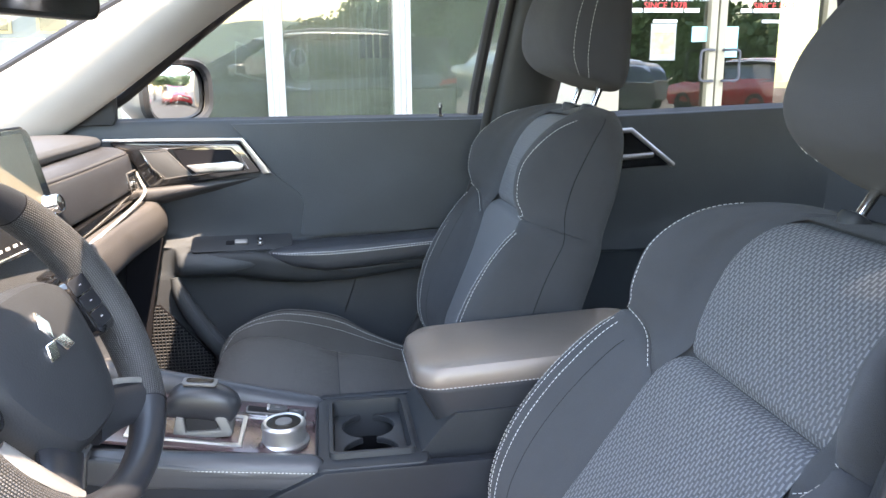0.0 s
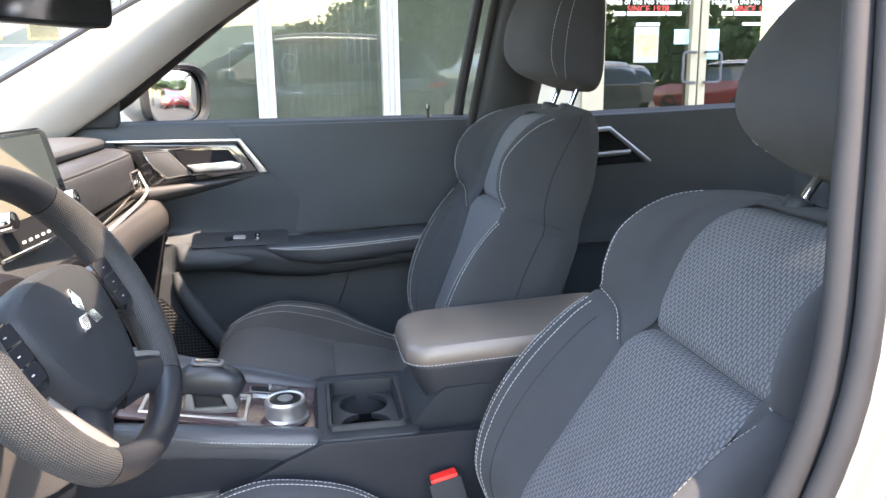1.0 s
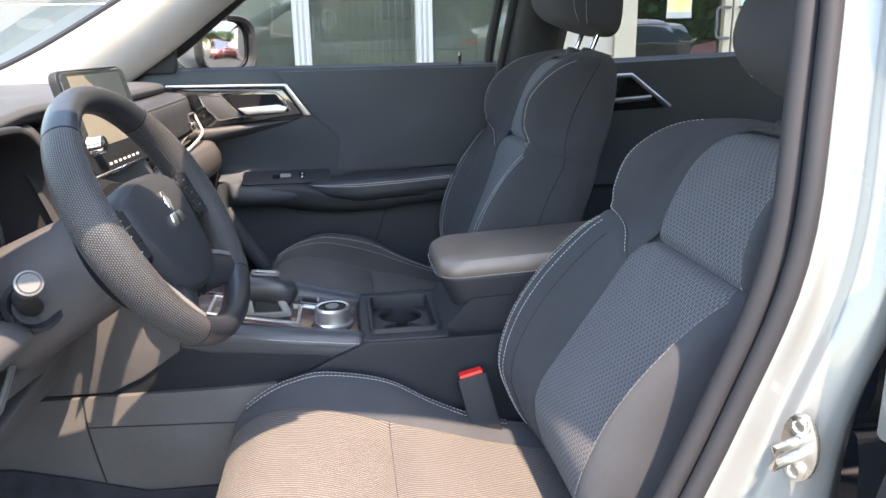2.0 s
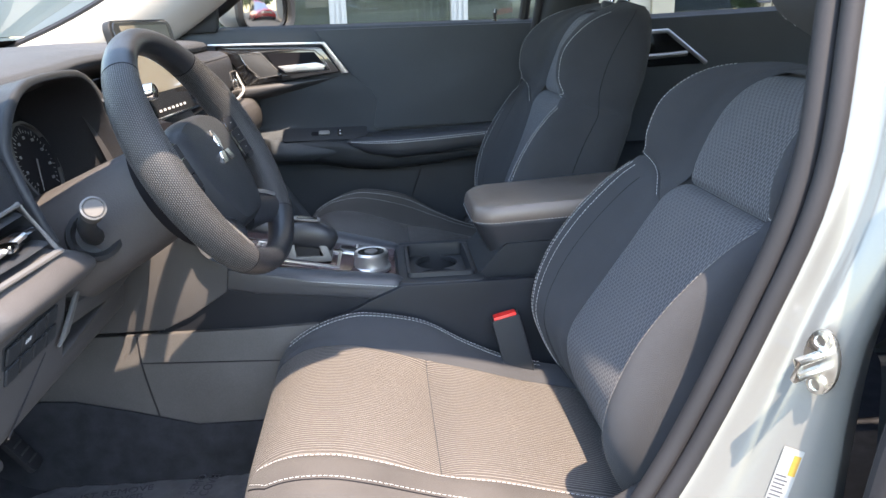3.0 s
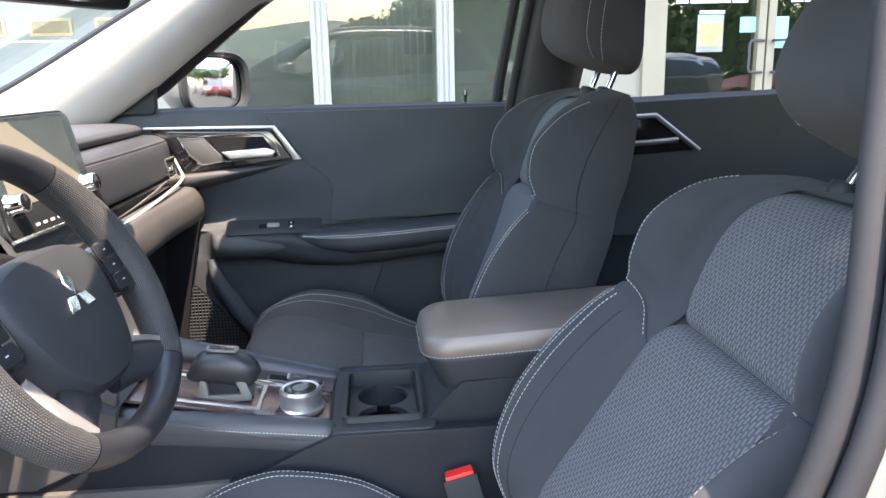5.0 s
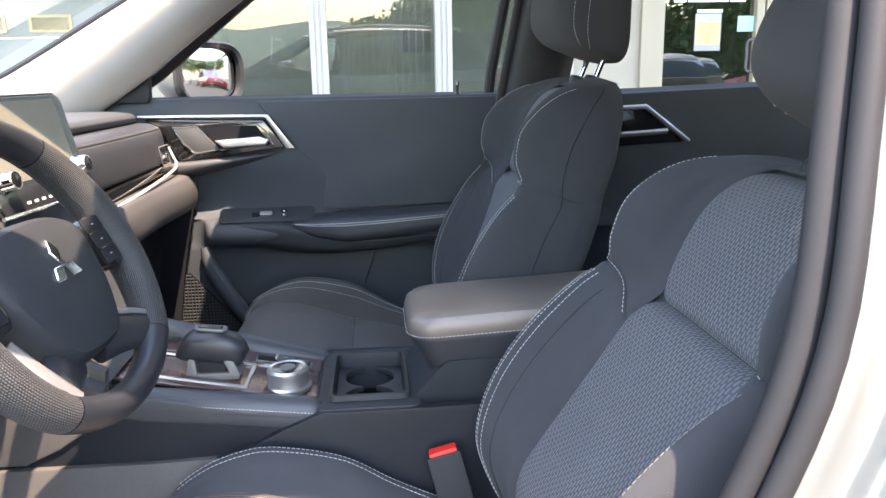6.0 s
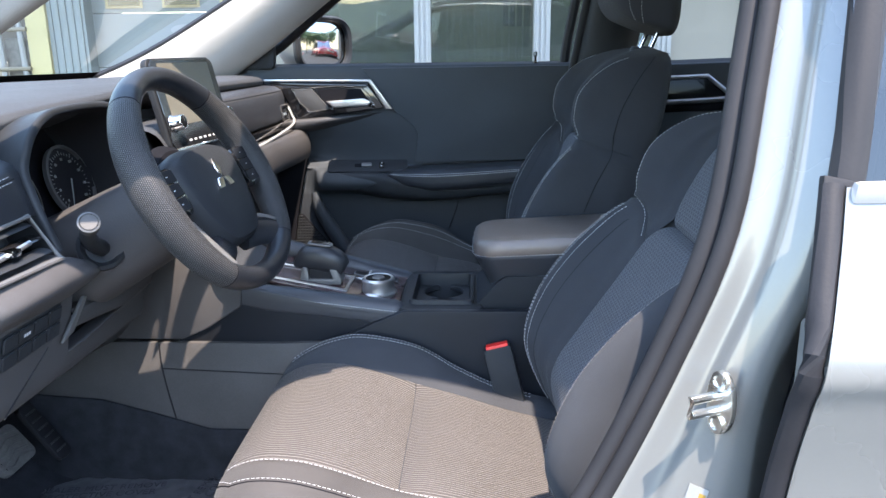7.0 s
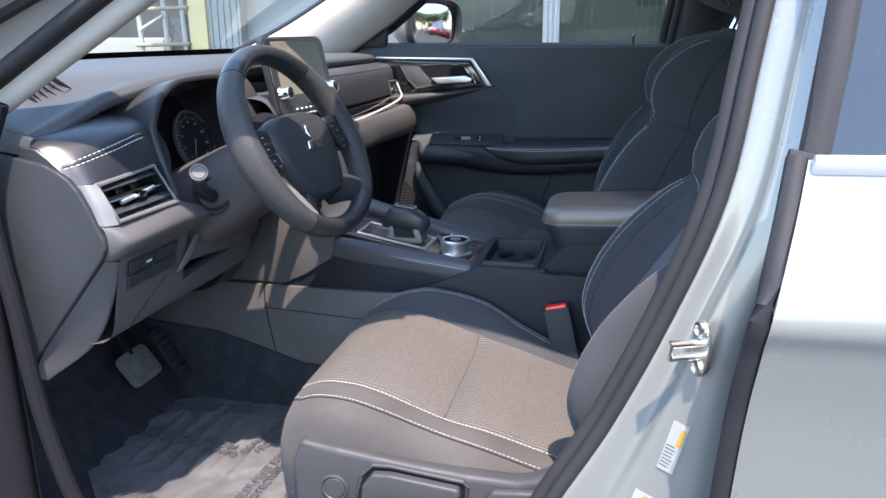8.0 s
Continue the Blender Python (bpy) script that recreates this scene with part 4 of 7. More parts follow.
part("glove_box_handle", slab(rounded(0.11, 0.03, 0.008, 4, 0.42, 0.83), Matrix(((0, 0, 1, -0.2045), (1, 0, 0, 0), (0, 1, 0, 0), (0, 0, 0, 1))), 0.006, 0.002), "plastic", gbx)
part("lower_panel", net_mesh([[p + V(-0.05, 0, 0) for p in r] for r in low], 3.15, 4.6, 20, 3, 8, 24), "plastic_grey", dash)
part("backing", net_mesh([[V(-0.27 + dx(y) * 0.5, y, z + dz(y)) for z in (0.95, 1.06)] for y in DY], 3.3, 8, 12, 0, 1, 2), "plastic", dash)
# defroster vent let into the driver's end of the top
DV = [V(-0.390, -0.551, 1.066), V(-0.380, -0.511, 1.090), V(-0.430, -0.500, 1.114), V(-0.430, -0.537, 1.094)]
DVC = sum(DV, V(0, 0, 0)) / 4
DV = [DVC + (p - DVC) * 1.25 for p in DV]
DVN = (DV[2] - DV[0]).cross(DV[3] - DV[1]).normalized()
DVN = -DVN if DVN.z < 0 else DVN
vg = part("defroster_vent", rings([[p + DVN * d + (p - DVC) * k for p in DV] for k, d in ((0.12, -0.03), (0.12, 0.003), (0.04, 0.006), (0.0, 0.003), (-0.05, -0.004))]), "rubber", dash, "dark defroster vent")
for q in range(4):
    a, b = DV[0].lerp(DV[1], 0.16 + 0.22 * q), DV[3].lerp(DV[2], 0.16 + 0.22 * q)
    part("vent_bar", tube([a.lerp(b, 0.06) + DVN * 0.002, a.lerp(b, 0.94) + DVN * 0.002], 0.0026, 8, flat=0.5), "plastic_grey", vg, "grey vent bar")
# driver's side: stitched pad, vent, lip, knee panel
def rows_of(table_):
    return [[V(x, y, z) for x, z in r] for y, r in table_]


pad_l = rows_of([(-0.716, [(-0.305, 1.030), (-0.276, 1.026), (-0.258, 1.014), (-0.240, 0.998), (-0.222, 0.974)]),
                 (-0.695, [(-0.305, 1.042), (-0.262, 1.034), (-0.238, 1.020), (-0.220, 1.002), (-0.203, 0.975)]),
                 (-0.640, [(-0.305, 1.050), (-0.250, 1.046), (-0.218, 1.034), (-0.203, 1.010), (-0.192, 0.979)]),
                 (-0.585, [(-0.305, 1.056), (-0.250, 1.052), (-0.212, 1.040), (-0.197, 1.016), (-0.185, 0.981)]),
                 (-0.540, [(-0.305, 1.056), (-0.252, 1.052), (-0.216, 1.040), (-0.201, 1.012), (-0.189, 0.975)])])
sp_l = part("stitched_pad", net_mesh(pad_l, 0, 4, 32, 0, 4, 28), "rim_leather", dash, "black padded band with double stitching")
for off in (0.0, 0.26):
    part("stitching", stitches([net_point(pad_l, lerp(0.12, 3.3, i / 60), lerp(2.85, 2.45, i / 60) + off) + V(0.0006, 0, 0.001) for i in range(61)], 0.005, 0.003, 0.0006), "thread", sp_l, "white double stitching")
part("pad_seam", tube([net_point(pad_l, lerp(0.08, 3.4, i / 30), lerp(2.85, 2.45, i / 30) + 0.13) for i in range(31)], 0.0014, 6), "rubber", sp_l)
part("pad_side", slab([(-0.305, 1.029), (-0.276, 1.025), (-0.258, 1.013), (-0.240, 0.997), (-0.222, 0.973), (-0.205, 0.93), (-0.31, 0.93)], Matrix(((1, 0, 0, 0), (0, 0, 1, -0.7175), (0, 1, 0, 0), (0, 0, 0, 1))), 0.012, 0.002, 1), "rim_leather", sp_l)
lip = rows_of([(-0.716, [(-0.225, 0.930), (-0.188, 0.917), (-0.178, 0.892), (-0.187, 0.868), (-0.21, 0.860)]),
               (-0.698, [(-0.200, 0.922), (-0.173, 0.914), (-0.153, 0.889), (-0.178, 0.862), (-0.20, 0.857)]),
               (-0.640, [(-0.190, 0.924), (-0.160, 0.917), (-0.141, 0.892), (-0.174, 0.861), (-0.195, 0.855)]),
               (-0.575, [(-0.180, 0.928), (-0.150, 0.922), (-0.134, 0.895), (-0.168, 0.861), (-0.19, 0.855)]),
               (-0.520, [(-0.180, 0.912), (-0.152, 0.906), (-0.136, 0.889), (-0.168, 0.862), (-0.19, 0.855)]),
               (-0.470, [(-0.200, 0.898), (-0.170, 0.893), (-0.155, 0.880), (-0.178, 0.862), (-0.20, 0.855)])])
part("knee_lip", net_mesh(lip, 0, 5, 40, 0, 4, 28), "lower_dash", dash, "grey lip under the vent")
KNEE = ((-0.180, 0.862), (-0.188, 0.83), (-0.197, 0.79), (-0.208, 0.745), (-0.222, 0.727), (-0.26, 0.718), (-0.42, 0.70))
knee = rows_of([(y, [(x, z) for x, z in KNEE]) for y in (-0.692, -0.66, -0.60, -0.55, -0.505)])
kp = part("knee_panel", net_mesh(knee, 0, 4, 24, 0, 6, 40), "lower_dash", dash, "grey knee panel")
part("knee_lower", net_mesh(rows_of([(y, [(-0.23, z), (-0.204, z + 0.001), (-0.206, z - 0.010), (-0.212, 0.738), (-0.224, 0.724), (-0.26, 0.716), (-0.42, 0.70)]) for y, z in ((-0.506, 0.765), (-0.42, 0.768), (-0.33, 0.776), (-0.24, 0.785))]), 0, 3, 24, 0, 6, 30), "lower_dash", dash, "grey lower edge of the pocket")
part("knee_bar", net_mesh(rows_of([(y, [(-0.24, b + 0.001), (-0.196, b), (-0.188, (a + b) / 2), (-0.190, a), (-0.23, a + 0.002)]) for y, a, b in ((-0.506, 0.830, 0.800), (-0.42, 0.822, 0.790), (-0.33, 0.816, 0.780), (-0.24, 0.812, 0.786))]), 0, 3, 24, 0, 4, 16), "lower_dash", dash, "black bar between pocket and column")
part("pocket_back", net_mesh(rows_of([(y, [(-0.25, 0.89), (-0.275, 0.80), (-0.265, 0.72)]) for y in (-0.53, -0.38, -0.22)]), 0, 2, 6, 0, 2, 6), "carpet", dash, "dark pocket")
part("satin_blade", slab([(-0.489, 0.846), (-0.479, 0.842), (-0.512, 0.800), (-0.541, 0.792), (-0.520, 0.812)], Matrix(((0, 0.2, 1, -0.350), (1, 0, 0, 0), (0, 1, 0, 0), (0, 0, 0, 1))), 0.006, 0.002, 2), "satin", kp, "satin grey blade beside the pocket")
part("pocket_lever", tube(smooth_line([(-0.21, -0.43, 0.836), (-0.185, -0.36, 0.835), (-0.17, -0.28, 0.840), (-0.175, -0.245, 0.846)], 10), 0.007, 10, flat=0.6), "satin", dash, "satin lever under the column")
part("switch_panel", slab([(-0.675, 0.853), (-0.535, 0.853), (-0.535, 0.803), (-0.675, 0.796)], Matrix(((0, 0.255, 1, -0.4035), (1, 0, 0, 0), (0, 1, 0, 0), (0, 0, 0, 1))), 0.004, 0.0015, 1), "plastic", kp, "black switch bank")
for i in range(4):
    for j in range(2):
        y0, z0 = -0.669 + 0.0335 * i, 0.8285 - 0.024 * j
        part("blank_switch", slab([(y0, z0), (y0 + 0.030, z0), (y0 + 0.030, z0 + 0.020), (y0, z0 + 0.020)], Matrix(((0, 0.255, 1, -0.3995), (1, 0, 0, 0), (0, 1, 0, 0), (0, 0, 0, 1))), 0.004, 0.0015, 1), "plastic", kp, "blank black switch")
for q in range(3):
    part("switch_mark", slab([(-0.628 + 0.005 * q, 0.836), (-0.625 + 0.005 * q, 0.836), (-0.6245 + 0.005 * q, 0.840), (-0.6275 + 0.005 * q, 0.840)], Matrix(((0, 0.255, 1, -0.3953), (1, 0, 0, 0), (0, 1, 0, 0), (0, 0, 0, 1))), 0.0006), "thread", kp)
part("knee_seam", tube([V(-0.197 - 0.2 * (0.79 - lerp(0.795, 0.735, f)), lerp(-0.56, -0.655, f), lerp(0.795, 0.735, f)) for f in (0, 0.25, 0.5, 0.75, 1)], 0.0012, 6), "rubber", kp)
# grained end piece under the end cap
seam_c = [V(-0.188, -0.716, 0.864), V(-0.250, -0.716, 0.790), V(-0.318, -0.716, 0.708), V(-0.338, -0.716, 0.668)]
crest_c = [V(-0.181, -0.692, 0.858), V(-0.206, -0.684, 0.789), V(-0.250, -0.684, 0.716), V(-0.322, -0.710, 0.660)]
part("end_piece", net_mesh([[a, a.lerp(b, 0.4) + V(0, -0.004, 0), a.lerp(b, 0.85) + V(0.002, -0.003, 0), b, b + V(-0.012, 0.014, 0)] for a, b in zip(seam_c, crest_c)], 0, 3, 30, 0, 4, 16), "end_grain", dash, "coarsely grained black end piece")
cap = part("end_cap", slab([(-0.52, 1.03), (-0.42, 1.022), (-0.333, 1.017), (-0.294, 1.010), (-0.262, 1.004), (-0.241, 0.994), (-0.226, 0.984), (-0.212, 0.968), (-0.199, 0.943), (-0.188, 0.916), (-0.179, 0.898), (-0.178, 0.884), (-0.188, 0.866), (-0.25, 0.791), (-0.321, 0.706), (-0.36, 0.68), (-0.52, 0.70)], Matrix(((1, 0, 0, 0), (0, 0, 1, -0.724), (0, 1, 0, 0), (0, 0, 0, 1))), 0.012, 0.004, 3), "plastic", dash, "grained black end cap")
yy, k = 0.748, 0.0
prof = [(-0.42, 1.06), (-0.30, 1.080), (-0.225, 1.084), (-0.196, 1.070), (-0.188, 1.0), (-0.172, 0.962), (-0.160, 0.94), (-0.158, 0.915), (-0.164, 0.88), (-0.205, 0.86), (-0.212, 0.69), (-0.235, 0.60), (-0.36, 0.575), (-0.56, 0.75), (-0.56, 1.02)]
part("end_cap", slab(prof, Matrix(((1, 0, 0, 0), (0, 0, 1, yy - 0.006), (0, 1, 0, 0), (0, 0, 0, 1))), 0.012, 0.005, 2), "dash", dash, "grained black end cap")
# outer vents
def vent(place, ya, yb, fr=0.0052):
    """A framed vent; place(y, f, d) gives a spot f up its face and d behind it."""
    vf = part("vent_frame", tube([place(ya, 1.06), place(yb, 1.06), place(yb, -0.10), place(ya, -0.10)], fr, 8, True, flat=0.7), "satin", dash, "satin silver vent frame")
    part("vent_well", net_mesh([[place(y, f, d) for f, d in ((-0.12, 0.0), (-0.1, 0.045), (1.05, 0.045), (1.06, 0.0))] for y in (ya, (ya + yb) / 2, yb)], 0, 2, 4, 0, 3, 9), "rubber", vf, "black vent well")
    for q in range(3):
        f = 0.12 + 0.36 * q
        part("slat", tube([place(ya, f, 0.014), place((ya + yb) / 2, f, 0.012), place(yb, f, 0.014)], 0.012, 8, flat=0.25), "plastic" if q != 1 else "gloss", vf, "black slat")
    for w in (0.25, 0.5, 0.75):
        y = lerp(ya, yb, w)
        part("guide_vane", tube([place(y, 0.02, 0.03), place(y, 0.98, 0.03)], 0.009, 8, flat=0.25, up=(1, 0, 0)), "plastic", vf)
    part("vent_bar", tube([place(lerp(ya, yb, 0.22), 0.36, 0.004), place(lerp(ya, yb, 0.5), 0.43, 0.001), place(lerp(ya, yb, 0.82), 0.47, 0.004)], 0.0035, 8), "silver", vf, "bright bar across the vent")
    c = place(lerp(ya, yb, 0.52), 0.44, -0.002)
    part("vent_tab", box(c.x - 0.012, c.x + 0.004, c.y - 0.009, c.y + 0.009, c.z - 0.0045, c.z + 0.0045, 0.003), "chrome", vf, "bright vent tab")
    return vf


def vent_l(y, f, d=0.0):
    w = (y + 0.70) / 0.125
    return V(lerp(lerp(-0.173, -0.152, w), lerp(-0.198, -0.184, w), f) - d, y, lerp(lerp(0.924, 0.931, w), lerp(0.969, 0.978, w), f))


def vent_r(y, f, d=0.0):
    return V(lerp(-0.160, -0.164, f) - d, y, lerp(0.996, 1.034, f))


vl = vent(vent_l, -0.697, -0.577)
vent(vent_r, 0.632, 0.702, 0.0025)
part("vent_cheek", net_mesh([[V(-0.224, -0.7165, 0.974), V(-0.207, -0.712, 0.975), V(-0.197, -0.699, 0.974)], [V(-0.205, -0.7165, 0.945), V(-0.191, -0.712, 0.946), V(-0.181, -0.699, 0.948)], [V(-0.188, -0.7165, 0.917), V(-0.179, -0.712, 0.916), V(-0.169, -0.699, 0.916)]], 0, 2, 8, 0, 2, 8), "satin", vl, "satin silver cheek beside the vent")
# strip between the vents on the passenger side
part("gloss_strip", slab([(0.15, 0.962), (0.70, 0.975), (0.70, 0.992), (0.15, 0.984)], Matrix(((0, 0, 1, -0.186), (1, 0, 0, 0), (0, 1, 0, 0), (0, 0, 0, 1))), 0.026, 0.003), "gloss", dash, "gloss black strip")
part("bright_strip", tube(smooth_line([V(-0.150, 0.15, 0.954), V(-0.147, 0.40, 0.961), V(-0.145, 0.62, 0.974), V(-0.147, 0.705, 0.986), V(-0.156, 0.716, 1.005), V(-0.166, 0.717, 1.030)], 30), 0.0036, 8), "bright", dash, "bright trim strip")
# instrument hood and dials
clu = thing("instrument_cluster", "instrument cluster with two round dials under a dark hood", "instrument cluster", at=(-0.28, -0.375, 0.98))
hoodn = []
for back, k in ((0.13, 0.90), (0.05, 0.985), (0.012, 1.035), (0.0, 1.05), (-0.004, 1.02), (0.0, 0.985), (0.03, 0.955), (0.11, 0.90)):
    row = []
    for t in [math.pi * j / 18 for j in range(19)]:
        cy, sz = math.copysign(abs(math.cos(t)) ** 0.55, math.cos(t)), math.sin(t) ** 0.75
        z = 0.930 + 0.172 * k * sz
        row.append(V(-0.163 - 0.38 * min(0.105, z - 0.930) - back, -0.380 - 0.172 * k * cy, z))
    hoodn.append(row)
part("hood", net_mesh(hoodn, 0, 4.6, 24, 0, 18, 72), "plastic", clu, "black plastic hood")
part("hood_lining", net_mesh(hoodn, 4.6, 7, 14, 0, 18, 72), "rubber", clu, "matt black hood lining")
part("face", slab([(-0.54, 0.88), (-0.17, 0.88), (-0.17, 1.0), (-0.22, 1.07), (-0.48, 1.07), (-0.54, 1.0)], Matrix(((0, -0.30, 0.954, -0.315 + 0.30 * 0.975), (1, 0, 0, 0), (0, 0.954, 0.30, 0.975 * 0.046), (0, 0, 0, 1))), 0.006), "matt_black", clu, "black cluster face")
DM0 = Matrix(((0, -0.30, 0.954, -0.29), (1, 0, 0, 0), (0, 0.954, 0.30, 0), (0, 0, 0, 1)))
for yc in (-0.285, -0.448):
    DM = Matrix.Translation((0, yc, 0.975)) @ DM0
    dial = part("dial", disc(DM, [(0, 0.0), (0.058, 0.0), (0.058, 0.004), (0, 0.004)], 40), "rubber", clu, "black dial with white scale")
    part("ring", disc(DM, [(0.058, 0.0), (0.062, 0.0), (0.063, 0.008), (0.059, 0.009)], 48), "satin", dial, "dial ring")
    for k in range(33):
        a = radians(225 - 270 * k / 32)
        L = 0.008 if k % 4 == 0 else 0.004
        part("tick", slab([(0.046, -0.0005), (0.046 + L, -0.0005), (0.046 + L, 0.0005), (0.046, 0.0005)], DM @ Euler((0, 0, a)).to_matrix().to_4x4() @ Matrix.Translation((0, 0, 0.0045)), 0.0008), "label_white", dial)
    for k in range(9):
        a = radians(225 - 270 * k / 8)
        lettering("numeral", str(20 * k), 0.0065, DM @ Matrix.Translation((0.039 * math.cos(a), 0.039 * math.sin(a), 0.0048)), "label_white", dial)
    part("needle", slab([(-0.006, -0.0015), (0.045, -0.0006), (0.045, 0.0006), (-0.006, 0.0015)], DM @ Euler((0, 0, radians(240))).to_matrix().to_4x4() @ Matrix.Translation((0, 0, 0.006)), 0.001), "label_white", dial, "white needle")
part("cheek_panel", net_mesh([[V(x - e, y, z) for x, z in ((-0.33, 1.10), (-0.272, 1.096), (-0.246, 1.078), (-0.222, 1.03), (-0.196, 0.96), (-0.170, 0.88), (-0.20, 0.82))] for y, e in ((-0.232, 0.006), (-0.20, 0.0), (-0.16, 0.002), (-0.125, 0.006), (-0.09, 0.012))], 0, 4, 16, 0, 6, 30), "plastic_grey", dash, "grey panel between instruments and display")
# centre display
scr = thing("display_unit", "upright black touch display with two silver knobs", "screen", at=(-0.17, 0.0, 1.08))
SM = Matrix(((0.10, -0.22, 0.970, -0.170), (0.995, 0.022, -0.0975, -0.016), (0, 0.975, 0.2210, 1.089), (0, 0, 0, 1)))
part("housing", slab(rounded(0.262, 0.172, 0.018, 6), SM, -0.013, 0.006, 3), "plastic", scr, "black display housing")
part("glass_face", slab(rounded(0.254, 0.164, 0.016, 6), SM @ Matrix.Translation((0, 0, 0.001)), 0.003, 0.001, 1), "screen", scr, "glossy black screen")
part("lit_area", slab(rounded(0.205, 0.115, 0.003, 3, 0, 0.018), SM @ Matrix.Translation((0, 0, 0.0042)), 0.0006), shader("screen_area", (0.13, 0.12, 0.095), 0.22, 0, 0.1), scr, "matt screen area")
part("lower_bezel", tube([SM @ Vector((-0.128, -0.083, 0.003)), SM @ Vector((0.128, -0.083, 0.003))], 0.003, 8), "chrome", scr, "bright lower edge")
for x in (-0.104, 0.104):
    k = part("knob", disc(SM @ Matrix.Translation((x, -0.035, 0.004)), [(0, 0), (0.017, 0), (0.0145, 0.004), (0.0140, 0.018), (0.0128, 0.021), (0.0115, 0.021)], 28), "chrome", scr, "knurled silver knob")
    part("knob_face", disc(SM @ Matrix.Translation((x, -0.035, 0.0240)), [(0, 0.0015), (0.0115, 0.0), (0.0115, -0.003), (0, -0.003)], 28), "gloss", k, "black knob face")
for i in range(7):
    part("key_mark", slab(rounded(0.010, 0.004, 0.001, 2), SM @ Matrix.Translation((-0.06 + 0.02 * i, -0.070, 0.0042)), 0.0006), "thread", scr)
# centre stack and climate panel
part("middle_fascia", net_mesh([[V(x, y, z) for x, z in ((-0.30, 1.05), (-0.20, 1.045), (-0.165, 1.0), (-0.145, 0.95), (-0.12, 0.86), (-0.10, 0.79), (-0.06, 0.76))] for y in (-0.16, -0.13, 0.0, 0.13, 0.16)], 0, 4, 20, 0, 6, 30), "dash", dash, "dark centre stack")
for k, y in enumerate((-0.10, -0.035, 0.035, 0.10)):
    part("climate_key", box(-0.150, -0.128, y - 0.026, y + 0.026, 0.935, 0.965, 0.004), "gloss", dash, "gloss black control")
hz = part("hazard_switch", box(-0.132, -0.122, -0.018, 0.018, 0.936, 0.962, 0.003), "gloss", dash, "black hazard switch")
part("hazard_mark", slab([(-0.006, 0.944), (0.006, 0.944), (0.0, 0.955)], Matrix(((0, 0, 1, -0.1215), (1, 0, 0, 0), (0, 1, 0, 0), (0, 0, 0, 1))), 0.0005), "red", hz, "red warning triangle")

# ---- centre console ----
con = thing("centre_console", "black centre console with padded edges, shifter and cup holders", "console", at=(0.25, 0, 0.5))


def ctop(x):
    return 0.697 + max(0.0, 0.24 - x) * 0.19


def edge_top(x, s):
    """Top of the padded edge: the far one climbs more steeply than the near one."""
    return 0.703 + max(0.0, 0.25 - x) * 0.12 if s < 0 else 0.697 + max(0.0, 0.25 - x) * 0.27


for yy in (-0.135, 0.115):
    sg = -1 if yy < 0 else 1
    SXZ = Matrix(((1, 0, 0, 0), (0, 0, 1, yy), (0, 1, 0, 0), (0, 0, 0, 1)))
    part("console_side", slab([(0.085, 0.30), (0.80, 0.30), (0.80, 0.704), (0.385, 0.700), (0.246, 0.700), (0.190, 0.677), (0.133, 0.649), (0.085, 0.636)], SXZ @ Matrix.Translation((0, 0, 0.003 * sg)), 0.02, 0.004), "console_black", con, "satin black console side with fine scratches")
    part("console_recess", slab([(-0.20, 0.62), (0.24, 0.62), (0.24, 0.69), (-0.20, 0.75)], SXZ @ Matrix.Translation((0, 0, -0.010 * sg)), 0.02, 0.004), "console_black", con, "black recessed band under the padded edge")
    part("lower_side", slab([(-0.60, 0.30), (0.12, 0.30), (0.12, 0.636), (0.0, 0.632), (-0.60, 0.634)], SXZ, 0.02, 0.004), "dusty", con, "dusty grey plastic lower console side")
    part("forward_panel", slab([(-0.46, 0.638), (-0.19, 0.638), (-0.14, 0.66), (-0.07, 0.705), (-0.06, 0.78), (-0.20, 0.83), (-0.46, 0.83)], Matrix(((1, 0, 0, 0), (0, 0, 1, yy + (0.003 if yy < 0 else -0.003)), (0, 1, 0, 0), (0, 0, 0, 1))), 0.02, 0.005), "lower_dash", con, "grey plastic panel under the dash")
    part("side_pad", slab([(-0.20, 0.735), (-0.02, 0.695), (0.228, 0.668), (0.236, 0.69), (0.20, ctop(0.20) - 0.01), (-0.20, ctop(-0.20) - 0.01)], Matrix(((1, 0, 0, 0), (0, 0, 1, yy + (0.008 if yy < 0 else -0.008)), (0, 1, 0, 0), (0, 0, 0, 1))), 0.02, 0.006, 3), "leather", con, "black padded side with stitching")
lining = part("carpet_lining", slab([(-0.60, 0.535), (-0.49, 0.521), (-0.365, 0.512), (-0.268, 0.486), (-0.15, 0.450), (-0.046, 0.449), (0.10, 0.452), (0.10, 0.322), (-0.60, 0.322)], Matrix(((1, 0, 0, 0), (0, 0, -1, -0.136), (0, 1, 0, 0), (0, 0, 0, 1))), 0.007, 0.003, 2), "carpet", con, "black carpet over the foot of the console")
part("panel_seam", tube(smooth_line([V(-0.237, -0.1357, 0.630), V(-0.236, -0.1357, 0.578), V(-0.228, -0.1357, 0.52), V(-0.219, -0.1357, 0.470)], 12), 0.0016, 6), "rubber", con, "dark panel seam")
part("panel_seam", tube([V(-0.236, -0.1357, 0.578), V(-0.004, -0.1357, 0.568), V(0.12, -0.1357, 0.563)], 0.0013, 6), "rubber", con, "dark panel seam")
part("core", slab([(-0.34, 0.30), (0.24, 0.30), (0.24, 0.695), (0.10, ctop(0.10) - 0.012), (-0.16, ctop(-0.16) - 0.012), (-0.34, 0.80)], Matrix(((1, 0, 0, 0), (0, 0, 1, -0.105), (0, 1, 0, 0), (0, 0, 0, 1))), 0.21, 0.004), "plastic", con)
